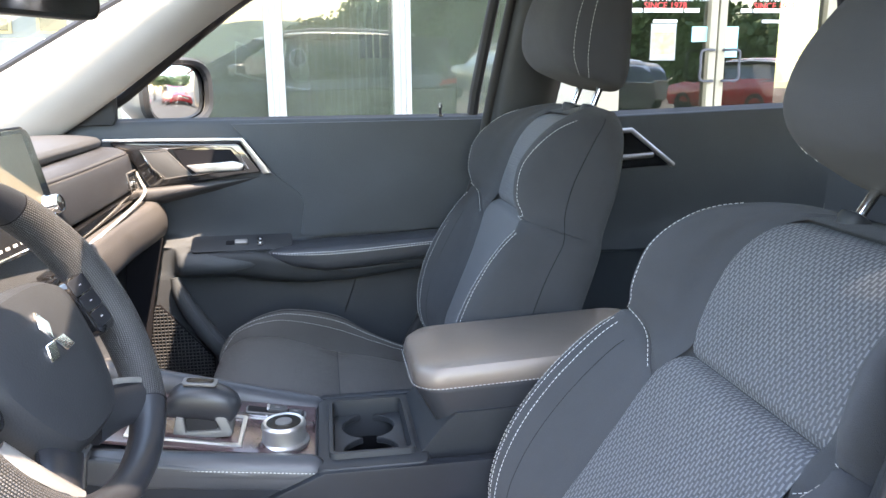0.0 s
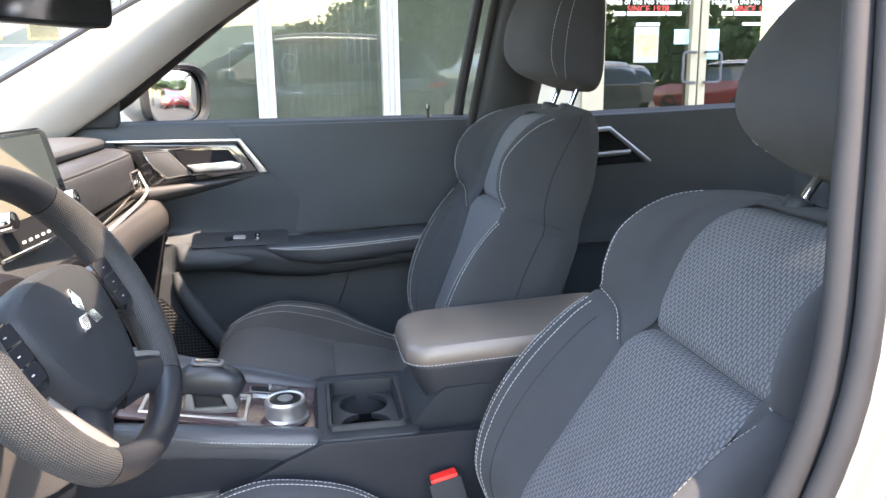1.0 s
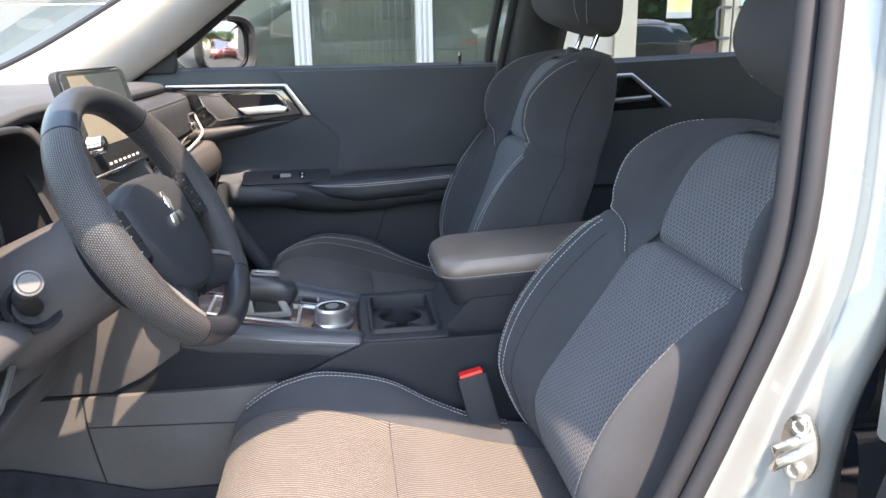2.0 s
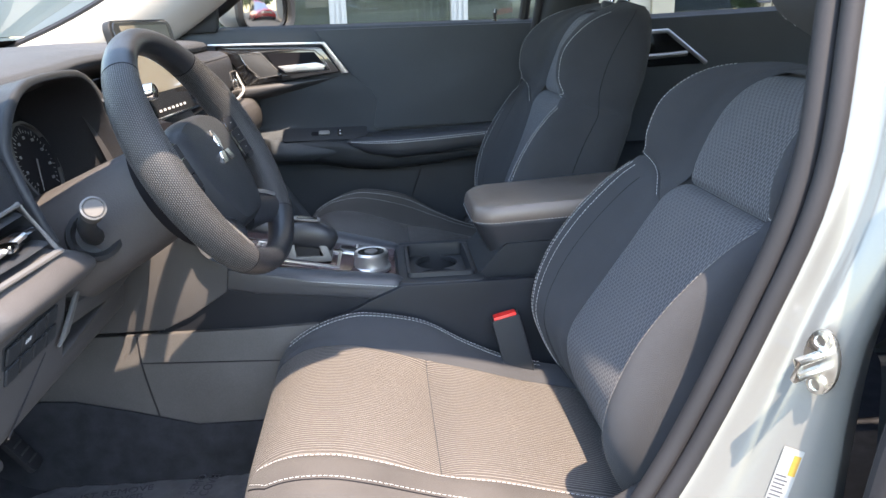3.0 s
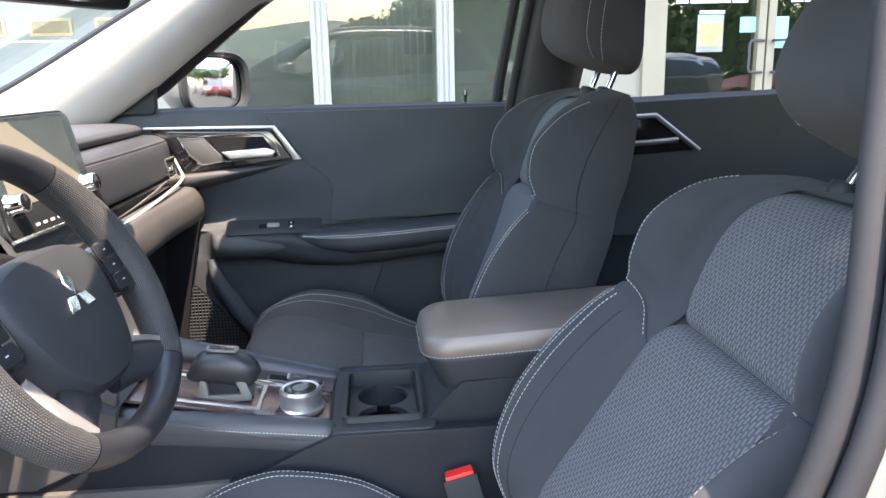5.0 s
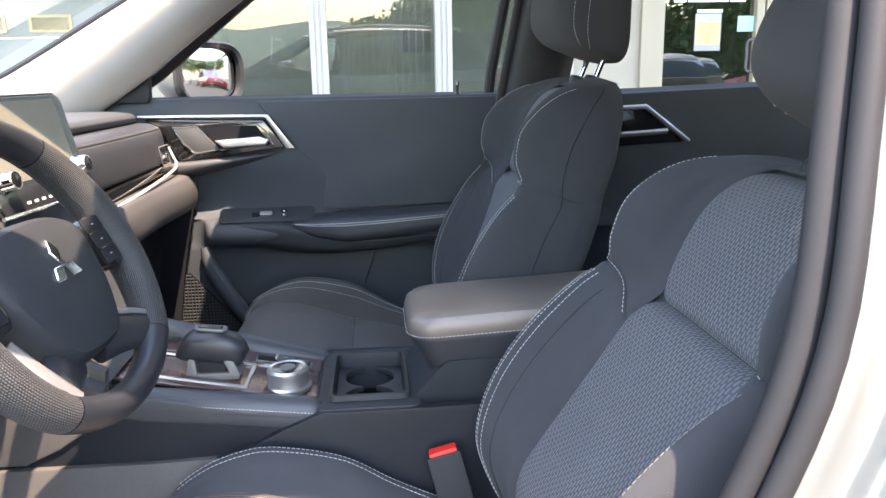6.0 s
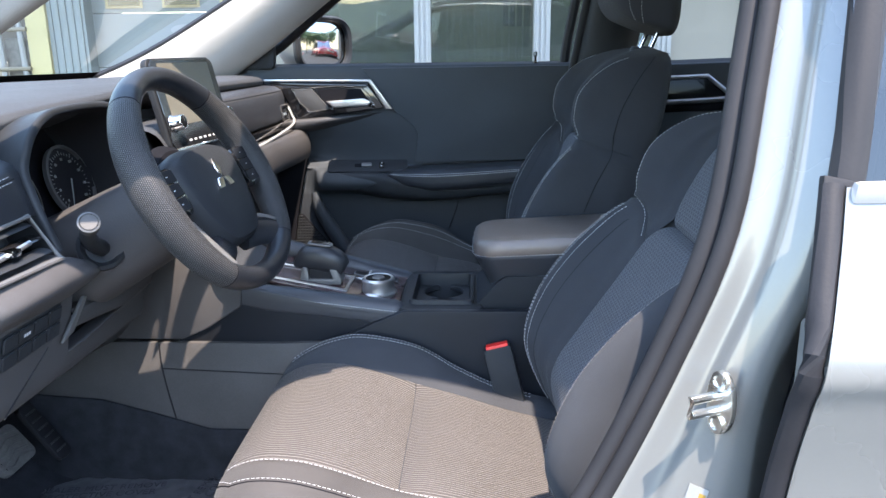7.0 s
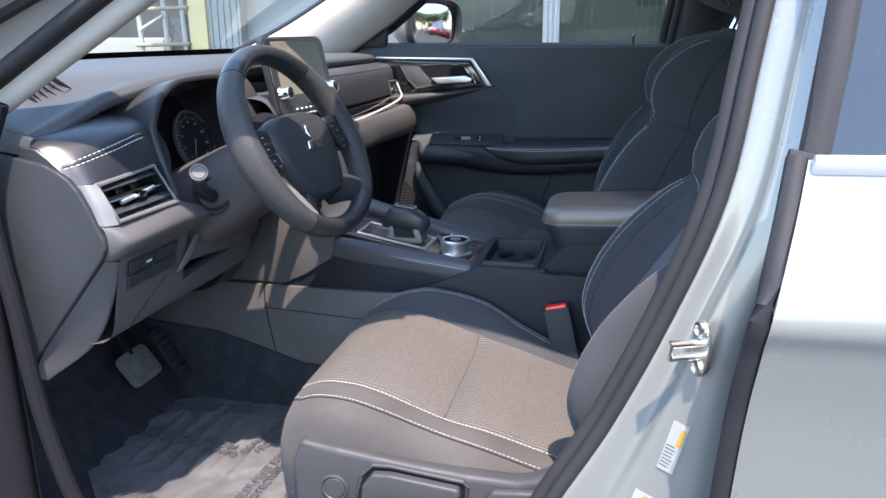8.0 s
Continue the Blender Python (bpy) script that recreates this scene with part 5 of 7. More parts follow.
part("top_plate", slab([(-0.13, -0.088), (0.232, -0.088), (0.232, 0.092), (-0.13, 0.092)], Matrix(((1, 0, 0, 0), (0, 1, 0, 0), (-0.19, 0, 1, ctop(0) - 0.006), (0, 0, 0, 1))), 0.006, 0.002), "console_gloss", con, "gloss dark top plate")
for s, y in ((-1, -0.106), (1, 0.106)):
    pp = part("padded_edge", tube([V(lerp(-0.22, 0.250, f), y, edge_top(lerp(-0.22, 0.250, f), s) - 0.016) for f in [i / 24 * 0.94 for i in range(24)] + [0.94 + 0.06 * math.sin(radians(10 * i)) for i in range(10)]], lambda f: 0.021 if f < 0.727 else 0.021 * max(0.05, math.cos(radians(90) * min(1, (f - 0.727) / 0.273))), 16, flat=1.1), "leather", con, "black padded edge with stitching")
    part("stitching", stitches([V(lerp(-0.2, 0.235, i / 40), y + s * 0.0205, edge_top(lerp(-0.2, 0.235, i / 40), s) - 0.010) for i in range(41)], 0.003, 0.0024, 0.0005), "thread", pp)
# cup holder tray
ft = []
for z, kx, ky in ((0.660, 1.44, 1.41), (0.697, 1.43, 1.40), (0.702, 1.38, 1.36), (0.703, 1.12, 1.09), (0.711, 1.10, 1.07), (0.711, 1.0, 1.0), (0.700, 0.97, 0.98), (0.66, 0.96, 0.97), (0.600, 0.95, 0.96)):
    ft.append([V(0.316 + x * kx, -0.010 + y * ky, z) for x, y in rounded(0.114, 0.176, 0.010, 3)])
tray = part("cup_tray", rings(ft, False), "plastic", con, "black cup holder tray")
part("tray_floor", box(0.262, 0.370, -0.096, 0.076, 0.585, 0.600), "well_black", tray)
for sg in (-1, 1):
    wing = [(0.316 + sg * 0.055, 0.075), (0.316 + sg * 0.012, 0.075)]
    for cy in (0.031, -0.052):
        wing += [(0.316 + sg * 0.042 * math.sin(radians(t)), cy + 0.042 * math.cos(radians(t))) for t in range(15, 170, 15)]
    wing += [(0.316 + sg * 0.012, -0.095), (0.316 + sg * 0.055, -0.095)]
    if sg < 0:
        wing.reverse()
    part("tray_wing", slab(wing, Matrix.Translation((0, 0, 0.676)), 0.010, 0.002, 1), "plastic", tray, "black plastic cup surround")
for y in (-0.052, 0.031):
    part("cup_well", disc(Matrix.Translation((0.316, y, 0.60)), [(0.041, 0.048), (0.040, 0.048), (0.038, 0.0), (0.0, 0.001), (0.0, -0.004), (0.0405, -0.004), (0.0412, 0.048)], 32), "well_black", tray, "round cup well")
# shifter and drive mode knob
PL = Matrix(((1, 0, 0, 0.048), (0, 1, 0, -0.025), (-0.19, 0, 1, ctop(0.048)), (0, 0, 0, 1)))
part("shifter_frame", merge(*[slab(o, PL, 0.004, 0.001, 1) for o in ([(-0.08, -0.05), (0.08, -0.05), (0.08, -0.044), (-0.08, -0.044)], [(-0.08, 0.044), (0.08, 0.044), (0.08, 0.05), (-0.08, 0.05)], [(-0.08, -0.044), (-0.074, -0.044), (-0.074, 0.044), (-0.08, 0.044)], [(0.074, -0.044), (0.08, -0.044), (0.08, 0.044), (0.074, 0.044)])]), "silver", con, "satin silver shifter frame")
SX = 0.068
sft = part("shifter_stem", slab([(-0.040, 0.0), (0.044, 0.0), (0.046, 0.008), (0.038, 0.030), (0.026, 0.038), (0.020, 0.034), (0.029, 0.012), (-0.020, 0.012), (-0.022, 0.036), (-0.032, 0.038), (-0.038, 0.012)], Matrix(((1, 0, 0, SX), (0, 0, -1, -0.007), (0, 1, 0, ctop(SX) - 0.004), (0, 0, 0, 1))), 0.046, 0.003), "satin", con, "silver shifter arch")
part("shifter_boot", box(SX - 0.020, SX + 0.024, -0.048, -0.012, ctop(SX), ctop(SX) + 0.046, 0.006), "rubber", sft)
kn_l = []
for f, w, h, z in ((-0.050, 0.009, 0.006, 0.046), (-0.046, 0.018, 0.014, 0.047), (-0.030, 0.0245, 0.020, 0.050), (0.0, 0.026, 0.022, 0.048), (0.028, 0.025, 0.021, 0.041), (0.046, 0.020, 0.017, 0.032), (0.053, 0.010, 0.008, 0.027)):
    kn_l.append([V(SX + f + 0.006 * math.sin(t), -0.030 + w * math.copysign(abs(math.cos(t)) ** 0.8, math.cos(t)), ctop(SX) + z + 1.22 * h * math.copysign(abs(math.sin(t)) ** 0.8, math.sin(t))) for t in [2 * math.pi * k / 24 for k in range(24)]])
part("shifter_knob", net_mesh(kn_l, 0, 6, 24, 0, 24, 24, True, flip=True), "rim_leather", sft, "black leather shifter knob")
CAPM = Matrix(((0.99, 0, 0.12, SX + 0.002), (0, 1, 0, -0.030), (-0.12, 0, 0.99, ctop(SX) + 0.0738), (0, 0, 0, 1)))
part("shifter_cap", slab(rounded(0.050, 0.026, 0.007, 4), CAPM, 0.004, 0.0015), "satin", sft, "bright shifter cap frame")
part("cap_inset", slab(rounded(0.038, 0.015, 0.004, 4), CAPM @ Matrix.Translation((0, 0, 0.004)), 0.001), "gloss", sft)
kn = part("mode_dial", disc(Matrix.Translation((0.187, -0.042, ctop(0.187) - 0.004)), [(0.0, 0), (0.036, 0), (0.0375, 0.003), (0.0372, 0.007), (0.0335, 0.010), (0.0315, 0.024), (0.0330, 0.028), (0.0328, 0.033), (0.0295, 0.0365), (0.0255, 0.0350), (0.0, 0.0345)], 56), "silver", con, "knurled chrome drive mode dial")
part("dial_top", disc(Matrix.Translation((0.187, -0.042, ctop(0.187) + 0.0295)), [(0, 0), (0.0262, 0), (0.0255, 0.0018), (0.0, 0.0018)], 40), "gloss", kn, "black dial top with pale marks")
part("dial_mark", disc(Matrix.Translation((0.187, -0.042, ctop(0.187) + 0.0315)), [(0.0, 0), (0.0125, 0), (0.0125, 0.0012), (0.0115, 0.002), (0.0, 0.002)], 28), "satin", kn, "satin centre of the dial")
for k in range(6):
    part("dial_mark", box(-0.0016, 0.0016, -0.0009, 0.0009, 0.0, 0.0005), "thread", kn).matrix_local = Matrix.Translation(V(0.187 + 0.0195 * math.cos(0.9 * k - 0.7), -0.042 + 0.0195 * math.sin(0.9 * k - 0.7), ctop(0.187) + 0.0314) - con.location)
for k in range(36):
    a_ = 2 * math.pi * k / 36
    part("knurl", box(-0.0010, 0.0010, -0.0010, 0.0010, 0.0, 0.014), "satin", kn).matrix_local = Matrix.Translation(V(0.187 + 0.0332 * math.cos(a_), -0.042 + 0.0332 * math.sin(a_), ctop(0.187) + 0.007) - con.location)
bsw = part("brake_switch", slab(rounded(0.094, 0.024, 0.004, 3), PL @ Matrix.Translation((0.122, 0.077, 0.0005)), 0.003, 0.001, 1), "satin", con, "parking brake switch panel with a thin grey rim")
part("switch_well", slab(rounded(0.088, 0.019, 0.003, 3), PL @ Matrix.Translation((0.122, 0.077, 0.0036)), 0.0008), "well_black", bsw, "black switch recess")
part("switch_tab", slab(rounded(0.031, 0.017, 0.003, 3), PL @ Matrix.Translation((0.124, 0.077, 0.0044)), 0.006, 0.0015, 2), "cap_grey", bsw, "dark grey parking brake tab")
part("switch_edge", slab(rounded(0.004, 0.016, 0.001, 2), PL @ Matrix.Translation((0.110, 0.077, 0.0075)), 0.0035, 0.0008, 1), "silver", bsw, "silver edge of the tab")
part("switch_tab", slab(rounded(0.021, 0.017, 0.003, 3), PL @ Matrix.Translation((0.153, 0.077, 0.0044)), 0.003, 0.001, 1), "plastic_grey", bsw, "dark hold button")
for bx in (0.124, 0.153):
    part("switch_mark", slab(rounded(0.007, 0.004, 0.001, 2), PL @ Matrix.Translation((bx, 0.077, 0.0104 if bx < 0.14 else 0.0074)), 0.0003), "thread_dim", bsw)
part("bright_line", slab([(-0.12, 0.060), (0.15, 0.055), (0.180, 0.045), (0.183, 0.049), (0.152, 0.060), (-0.12, 0.065)], PL, 0.003), "chrome", con, "bright line along the plate")
# armrest box
ab = []
for x, z0_, z1_, w in ((0.382, 0.66, 0.699, 0.104), (0.392, 0.66, 0.708, 0.103), (0.424, 0.64, 0.742, 0.098), (0.44, 0.62, 0.755, 0.096), (0.75, 0.60, 0.765, 0.096)):
    ab.append([V(x, 0.002 + y, z) for y, z in ((-w, z0_), (-w, z1_), (w, z1_), (w, z0_))])
part("armrest_box", rings(ab), "plastic", con, "black armrest box")
lid = []
for k, z in ((0.72, 0.726), (0.815, 0.725), (0.835, 0.730), (0.905, 0.757), (0.985, 0.786), (0.996, 0.791), (0.992, 0.794), (1.002, 0.798), (1.004, 0.806), (0.985, 0.818), (0.94, 0.825), (0.8, 0.829)):
    lid.append([V(0.580 + x * k, 0.003 + y * k, z + 0.018 * min(1, max(0, (x + 0.2) / 0.4))) for x, y in rounded(0.40, 0.205, 0.045, 6)])
lid_ob = part("armrest_lid", rings(lid[6:]), "armrest", con, "black leather armrest lid with a sun glow put into its colour")
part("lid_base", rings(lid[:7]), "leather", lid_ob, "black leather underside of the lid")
part("stitching", stitches([V(0.580 + x * 1.012, 0.003 + y * 1.012, 0.7955 + 0.018 * min(1, max(0, (x + 0.2) / 0.4))) for x, y in rounded(0.40, 0.205, 0.045, 6)], 0.0036, 0.0026, 0.00045), "thread", lid_ob)
# seat belt buckle
bk = thing("belt_buckle", "black seat belt buckle with red button", "seat belt", at=(0.43, -0.14, 0.6))
bkm = Matrix.Translation((0.436, -0.172, 0.592)) @ Euler((radians(-6), radians(-14), 0)).to_matrix().to_4x4()
bb = box(-0.026, 0.026, -0.015, 0.015, -0.09, 0.052, 0.006)
bb.transform(bkm)
part("casing", bb, "plastic", bk, "black plastic casing")
rb = box(-0.021, 0.021, -0.012, 0.012, 0.044, 0.057, 0.004)
rb.transform(bkm)
part("release_button", rb, "red", bk, "red release button")
# striker on the driver side pillar
stk = thing("door_striker", "zinc plated door striker bolted to the pillar", "door striker", at=(0.64, -0.79, 0.84))
SKM = Matrix.Translation((0.634, -0.790, 0.836)) @ Euler((0, 0, radians(203))).to_matrix().to_4x4() @ Euler((radians(90), 0, radians(90))).to_matrix().to_4x4()
part("plate", slab([(0.019 * math.cos(t), 0.034 * math.sin(t)) for t in [2 * math.pi * k / 28 for k in range(28)]], SKM, 0.006, 0.002), "steel", stk)
part("loop", tube([SKM @ Vector(p) for p in ((0.0, 0.008, 0.004), (0.0, 0.008, 0.040), (0.0, -0.008, 0.040), (0.0, -0.008, 0.004))], 0.0048, 10), "steel", stk, "bright striker loop")
for y in (-0.023, 0.023):
    part("bolt", disc(SKM @ Matrix.Translation((0, y, 0.006)), [(0, 0), (0.010, 0), (0.010, 0.003), (0.006, 0.004), (0.005, 0.002), (0, 0.002)], 18), "steel", stk)

# ---- footwell ----
M["film"] = shader("protective_film", (0.078, 0.080, 0.086), 0.34, 0, 0.3, 14, 0.6, 60, 0.5, coat=0.3)
mat_ob = thing("floor_mat", "black ribbed floor mat under a printed protective plastic film", "floor mat", at=(-0.25, -0.38, 0.32))
FO = [(-0.55, -0.40), (-0.50, -0.20), (-0.44, -0.135), (-0.10, -0.135), (0.06, -0.16), (0.06, -0.62), (-0.10, -0.66), (-0.33, -0.64), (-0.42, -0.52)]
part("mat", slab(FO, Matrix.Translation((0, 0, 0.317)), 0.010, 0.003), "rubber", mat_ob, "black rubber mat")
net = []
for i in range(13):
    x = lerp(-0.56, 0.07, i / 12)
    y0 = -0.66 if x > -0.30 else lerp(-0.40, -0.66, (x + 0.56) / 0.26)
    y1 = -0.14 if x > -0.44 else lerp(-0.33, -0.14, (x + 0.56) / 0.12)
    net.append([V(x, lerp(y0, y1, j / 10), 0.334 + 0.003 * noise.noise(V(x * 9, j * 0.9, 1.3)) + 0.05 * max(0, -0.40 - x)) for j in range(11)])
film = part("film", net_mesh(net, 0, 12, 130, 0, 10, 60, lift=lambda a, b, p: p + V(0, 0, 0.002 + 0.003 * noise.noise(p * 38) + 0.0015 * noise.noise(p * 90) + (0.0035 * max(0, math.sin((p.x + 0.42) * 140)) if -0.43 < p.x < -0.18 and -0.44 < p.y < -0.21 else 0))), "film", mat_ob, "crinkled clear grey plastic film")
for x, y, a in ((-0.06, -0.30, 75), (0.0, -0.45, 100), (-0.17, -0.58, 170), (-0.36, -0.20, 8), (-0.11, -0.42, 85), (-0.28, -0.56, 165), (-0.02, -0.57, 95), (-0.16, -0.24, 78), (-0.33, -0.34, 172)):
    m = Matrix.Translation((x, y, 0.3425)) @ Euler((0, 0, radians(a))).to_matrix().to_4x4()
    lettering("printed_text", "DEALER MUST REMOVE\nPROTECTIVE COVER", 0.024, m, "ink", film)
ped = thing("brake_pedal", "black rubber brake pedal with wavy grooves", "pedal", at=(-0.50, -0.30, 0.45))
BPM = Matrix.Translation((-0.505, -0.252, 0.455)) @ Euler((0, radians(52), 0)).to_matrix().to_4x4()
pad_ = part("pedal_pad", slab(rounded(0.080, 0.098, 0.016, 5), BPM, 0.014, 0.005), "pedal", ped, "grey rubber pad")
for k in range(5):
    bm = tube([BPM @ V(-0.026 + 0.013 * k + 0.004 * math.sin(j * 0.9), -0.04 + 0.01 * j, 0.0145) for j in range(9)], 0.0025, 6)
    part("groove_rib", bm, "pedal", pad_)
part("pedal_arm", tube([BPM @ V(0, 0, 0), V(-0.56, -0.255, 0.56), V(-0.55, -0.255, 0.72)], 0.010, 8), "matt_black", ped, "black pedal arm")
acc = thing("accelerator_pedal", "long black accelerator pedal", "pedal", at=(-0.46, -0.19, 0.45))
APM = Matrix.Translation((-0.465, -0.192, 0.465)) @ Euler((0, radians(55), 0)).to_matrix().to_4x4()
part("pedal_pad", slab(rounded(0.13, 0.042, 0.012, 4), APM, 0.010, 0.004), "rubber", acc, "black rubber pad")
for k in range(6):
    part("pedal_rib", tube([APM @ V(-0.045 + 0.018 * k, -0.016, 0.0105), APM @ V(-0.045 + 0.018 * k, 0.016, 0.0105)], 0.002, 6), "plastic_grey", acc)
part("pedal_arm", tube([APM @ V(-0.03, 0, 0), V(-0.56, -0.19, 0.56), V(-0.55, -0.19, 0.70)], 0.008, 8), "matt_black", acc)
pillar_label("white tyre information sticker with amber field on the door pillar", on_pillar(0.705, 5.50), 0.020, 0.066, [(0.10, 0.05), (0.44, 0.05), (0.44, 0.40), (0.10, 0.40)])
pillar_label("white and yellow warning sticker on the door pillar", on_pillar(0.610, 5.10), 0.023, 0.056, [(0.0, 0.3), (0.46, 0.3), (0.46, 0.45), (0.0, 0.45)])

# ---- front seats ----
def roll_edges(depth, wu, wv, side=None):
    """Pulls the rims of a padded piece inwards, so that its seam lies in a groove."""
    def lift(a, b, p):
        eu = min(min(a, 1 - a) / wu, 1) if wu else 1
        ev = min(min(b, 1 - b) / wv, 1) if wv else 1
        return p + Vector((0, 0, -max(depth * (1 - eu) ** 2 * min(1, 0.25 + 0.75 * ev), (depth if side is None else side) * (1 - ev) ** 2)))
    return lift


def front_seat(label, yc, inner, x0, z0, lean, rise=-0.03, back_x=0.0, zin=1.0, zout=0.0, stitch=2.9):
    """A car seat: x0, z0 the groove of its cushion, inner +1 where the cabin's middle lies towards +y, lean the backrest's angle."""
    seat = thing("front_seat", label, "car seat", "front seats", at=(x0, yc, z0 - 0.2))

    def P(x, y, z):
        return V(x0 + x, yc + y * inner, z0 + z)
    # cushion: x, height of the middle, of the inner bolster's crest and of the outer edge
    CU = [(-0.238, -0.105, -0.105, -0.110), (-0.262, -0.035, -0.030, -0.045), (-0.248, 0.014, 0.016, 0.006), (-0.205, 0.040, 0.046, 0.034), (-0.150, 0.042, 0.066, 0.036), (-0.095, 0.030, 0.070, 0.024),
          (0.0, -0.003, 0.050, -0.006), (0.08, -0.020, 0.006, -0.026), (0.17, -0.045, -0.034, -0.052), (0.29, -0.075, -0.06, -0.085)]
    net = []
    for x, zm, zi, zo in CU:
        zo = zo + max(0.0, zi + 0.012 - zo) * zout
        zi = zm + (zi - zm) * zin
        k = 0.86 if x < -0.25 else (0.95 if x < -0.23 else 1.0)
        net.append([P(x, y * k, z) for y, z in ((-0.240, min(-0.16, zm - 0.03)), (-0.254, min(-0.075, zo - 0.03)), (-0.244, zo - 0.024), (-0.212, zo - 0.003), (-0.170, zm - 0.002), (-0.08, zm), (0, zm), (0.08, zm),
                                            (0.158, zm + 0.22 * (zi - zm)), (0.200, zi - 0.004), (0.230, zi - 0.004), (0.252, min(-0.02, zi - 0.04)), (0.250, min(-0.16, zm - 0.03)))])
    g = station(CU, 0.0)
    end = len(CU) - 1
    fl = inner < 0
    part("cushion_panel", net_mesh(net, 0.6, g - 0.008, 44, 4, 8, 24, flip=fl, lift=roll_edges(0.012, 0.14, 0.05, 0.004)), "weave_seat", seat, "ribbed grey cloth panel")
    part("cushion_panel", net_mesh(net, g + 0.008, end, 40, 4, 8, 24, flip=fl, lift=roll_edges(0.012, 0.18, 0.05, 0.004)), "weave_seat", seat, "ribbed grey cloth panel")
    part("cushion_bolster", net_mesh(net, 0, end, 48, 8, 12, 22, flip=fl, lift=roll_edges(0.004, 0, 0.04)), "cloth", seat, "plain black cloth bolster")
    part("cushion_bolster", net_mesh(net, 0, end, 48, 0, 4, 22, flip=fl, lift=roll_edges(0.004, 0, 0.04)), "cloth_side", seat, "plain black cloth bolster")
    part("cushion_pad", net_mesh([[q - V(0, 0, 0.0130) for q in r] for r in net], 0, end, 34, 0, 12, 40, flip=fl), "cloth", seat)
    part("cushion_core", net_mesh(net, 0, 0.62, 8, 4, 8, 12, flip=fl), "cloth", seat, "cloth front face")

    def on(u, v, up=0.0012):
        return net_point(net, u, v) + V(0, 0, up)
    for v in (9.35, 9.85):
        part("stitching", stitches([on(2.3 + (8.4 - 2.3) * i / 60, v) for i in range(61)]), "thread", seat, "white contrast thread")
    part("stitching", stitches([on(2.2 + (8.8 - 2.2) * i / 60, 3.92 - 0.75 * zout) for i in range(61)]), "thread", seat, "white contrast thread")
    part("stitching", stitches([on(1.9 + (8.8 - 1.9) * i / 60, (3.0 if i > 6 else 3.0 + 0.10 * (6 - i)) + 0.42 * zout) for i in range(61)], r=0.0003), "thread", seat, "white contrast thread")
    part("cushion_seam", tube([on(1.9 + (8.8 - 1.9) * i / 40, 2.9 if i > 4 else 2.9 + 0.12 * (4 - i), 0) for i in range(41)], 0.0011, 6), "matt_black", seat)

    # backrest: height along it, half width of the crest and overall, half width of the panel, depth of the panel and of the crest
    ca, sa = math.cos(radians(lean)), math.sin(radians(lean))

    def B(s, d, y):
        return P(0.20 + back_x + s * sa - d * ca, y, rise + s * ca + d * sa)
    BK = [(-0.05, 0.150, 0.165, 0.100, -0.132, -0.138), (0.0, 0.190, 0.205, 0.118, -0.092, -0.078), (0.034, 0.208, 0.227, 0.126, -0.042, -0.012), (0.075, 0.220, 0.243, 0.134, -0.004, 0.042), (0.115, 0.223, 0.248, 0.138, 0.008, 0.066),
          (0.165, 0.225, 0.250, 0.138, 0.007, 0.079), (0.22, 0.225, 0.250, 0.135, 0.005, 0.083), (0.28, 0.225, 0.249, 0.131, 0.003, 0.077), (0.335, 0.224, 0.247, 0.127, 0.002, 0.064), (0.375, 0.224, 0.244, 0.122, 0.001, 0.050),
          (0.405, 0.222, 0.238, 0.110, -0.006, 0.036), (0.428, 0.204, 0.220, 0.106, -0.012, 0.038), (0.455, 0.194, 0.213, 0.116, -0.010, 0.055), (0.505, 0.191, 0.211, 0.129, -0.010, 0.064), (0.55, 0.186, 0.207, 0.131, -0.012, 0.051),
          (0.59, 0.172, 0.195, 0.122, -0.022, 0.026), (0.622, 0.148, 0.172, 0.106, -0.042, -0.010), (0.645, 0.112, 0.135, 0.080, -0.068, -0.046), (0.657, 0.07, 0.085, 0.05, -0.092, -0.080)]
    bn = []
    for s, wc, w, h, di, db in BK:
        t = 0.140 if s < 0.5 else 0.140 - (s - 0.5) * 0.15
        rear = -0.085 if s < 0.6 else min(db - 0.03, -0.085)
        q = [(0, di), (h, di + 0.003), (lerp(h, wc, 0.55), lerp(di, db, 0.50)), (wc, db), (w, min(db - 0.030, 0.04)), (w * 0.995, rear), (w * 0.80, -t), (0, -t - 0.008)]
        ho = table([(0.1, 0.012), (0.31, 0.016), (0.375, 0.040), (0.43, 0.050), (0.47, 0.032), (0.55, 0.016), (0.66, 0.008)], s)      # the panel reaches further out than in
        wo = table([(0.40, 0.0), (0.45, 0.030), (0.55, 0.028), (0.66, 0.01)], s)
        out = (wo * 0.6, wo * 0.8, wo * 0.8, wo, max(wo, ho), ho)
        ring = [B(s, d, y) for y, d in q] + [B(s, d, -y - o) for (y, d), o in zip(reversed(q[1:7]), out)]
        bn.append(ring)
    su = station(BK, 0.416)
    top = len(BK) - 1
    n = V(ca, 0, -sa)

    def push(depth, wu, wv, dv=0.004):
        def lift(a, b, p):
            eu, ev = min(1, min(a, 1 - a) / wu), min(1, min(b, 1 - b) / wv)
            return p + n * (depth * (1 - eu) ** 2 + dv * (1 - ev) ** 2)
        return lift
    hi_ = station(BK, 0.628)
    part("backrest_panel", net_mesh(bn, 0, su - 0.03, 44, -1, 1, 22, True, push(0.014, 0.07, 0.08), flip=not fl), "weave_back", seat, "woven grey cloth panel with pale threads")
    part("backrest_panel", net_mesh(bn, su + 0.03, hi_, 30, -1, 1, 22, True, push(0.014, 0.12, 0.08), flip=not fl), "weave_back", seat, "woven grey cloth panel with pale threads")
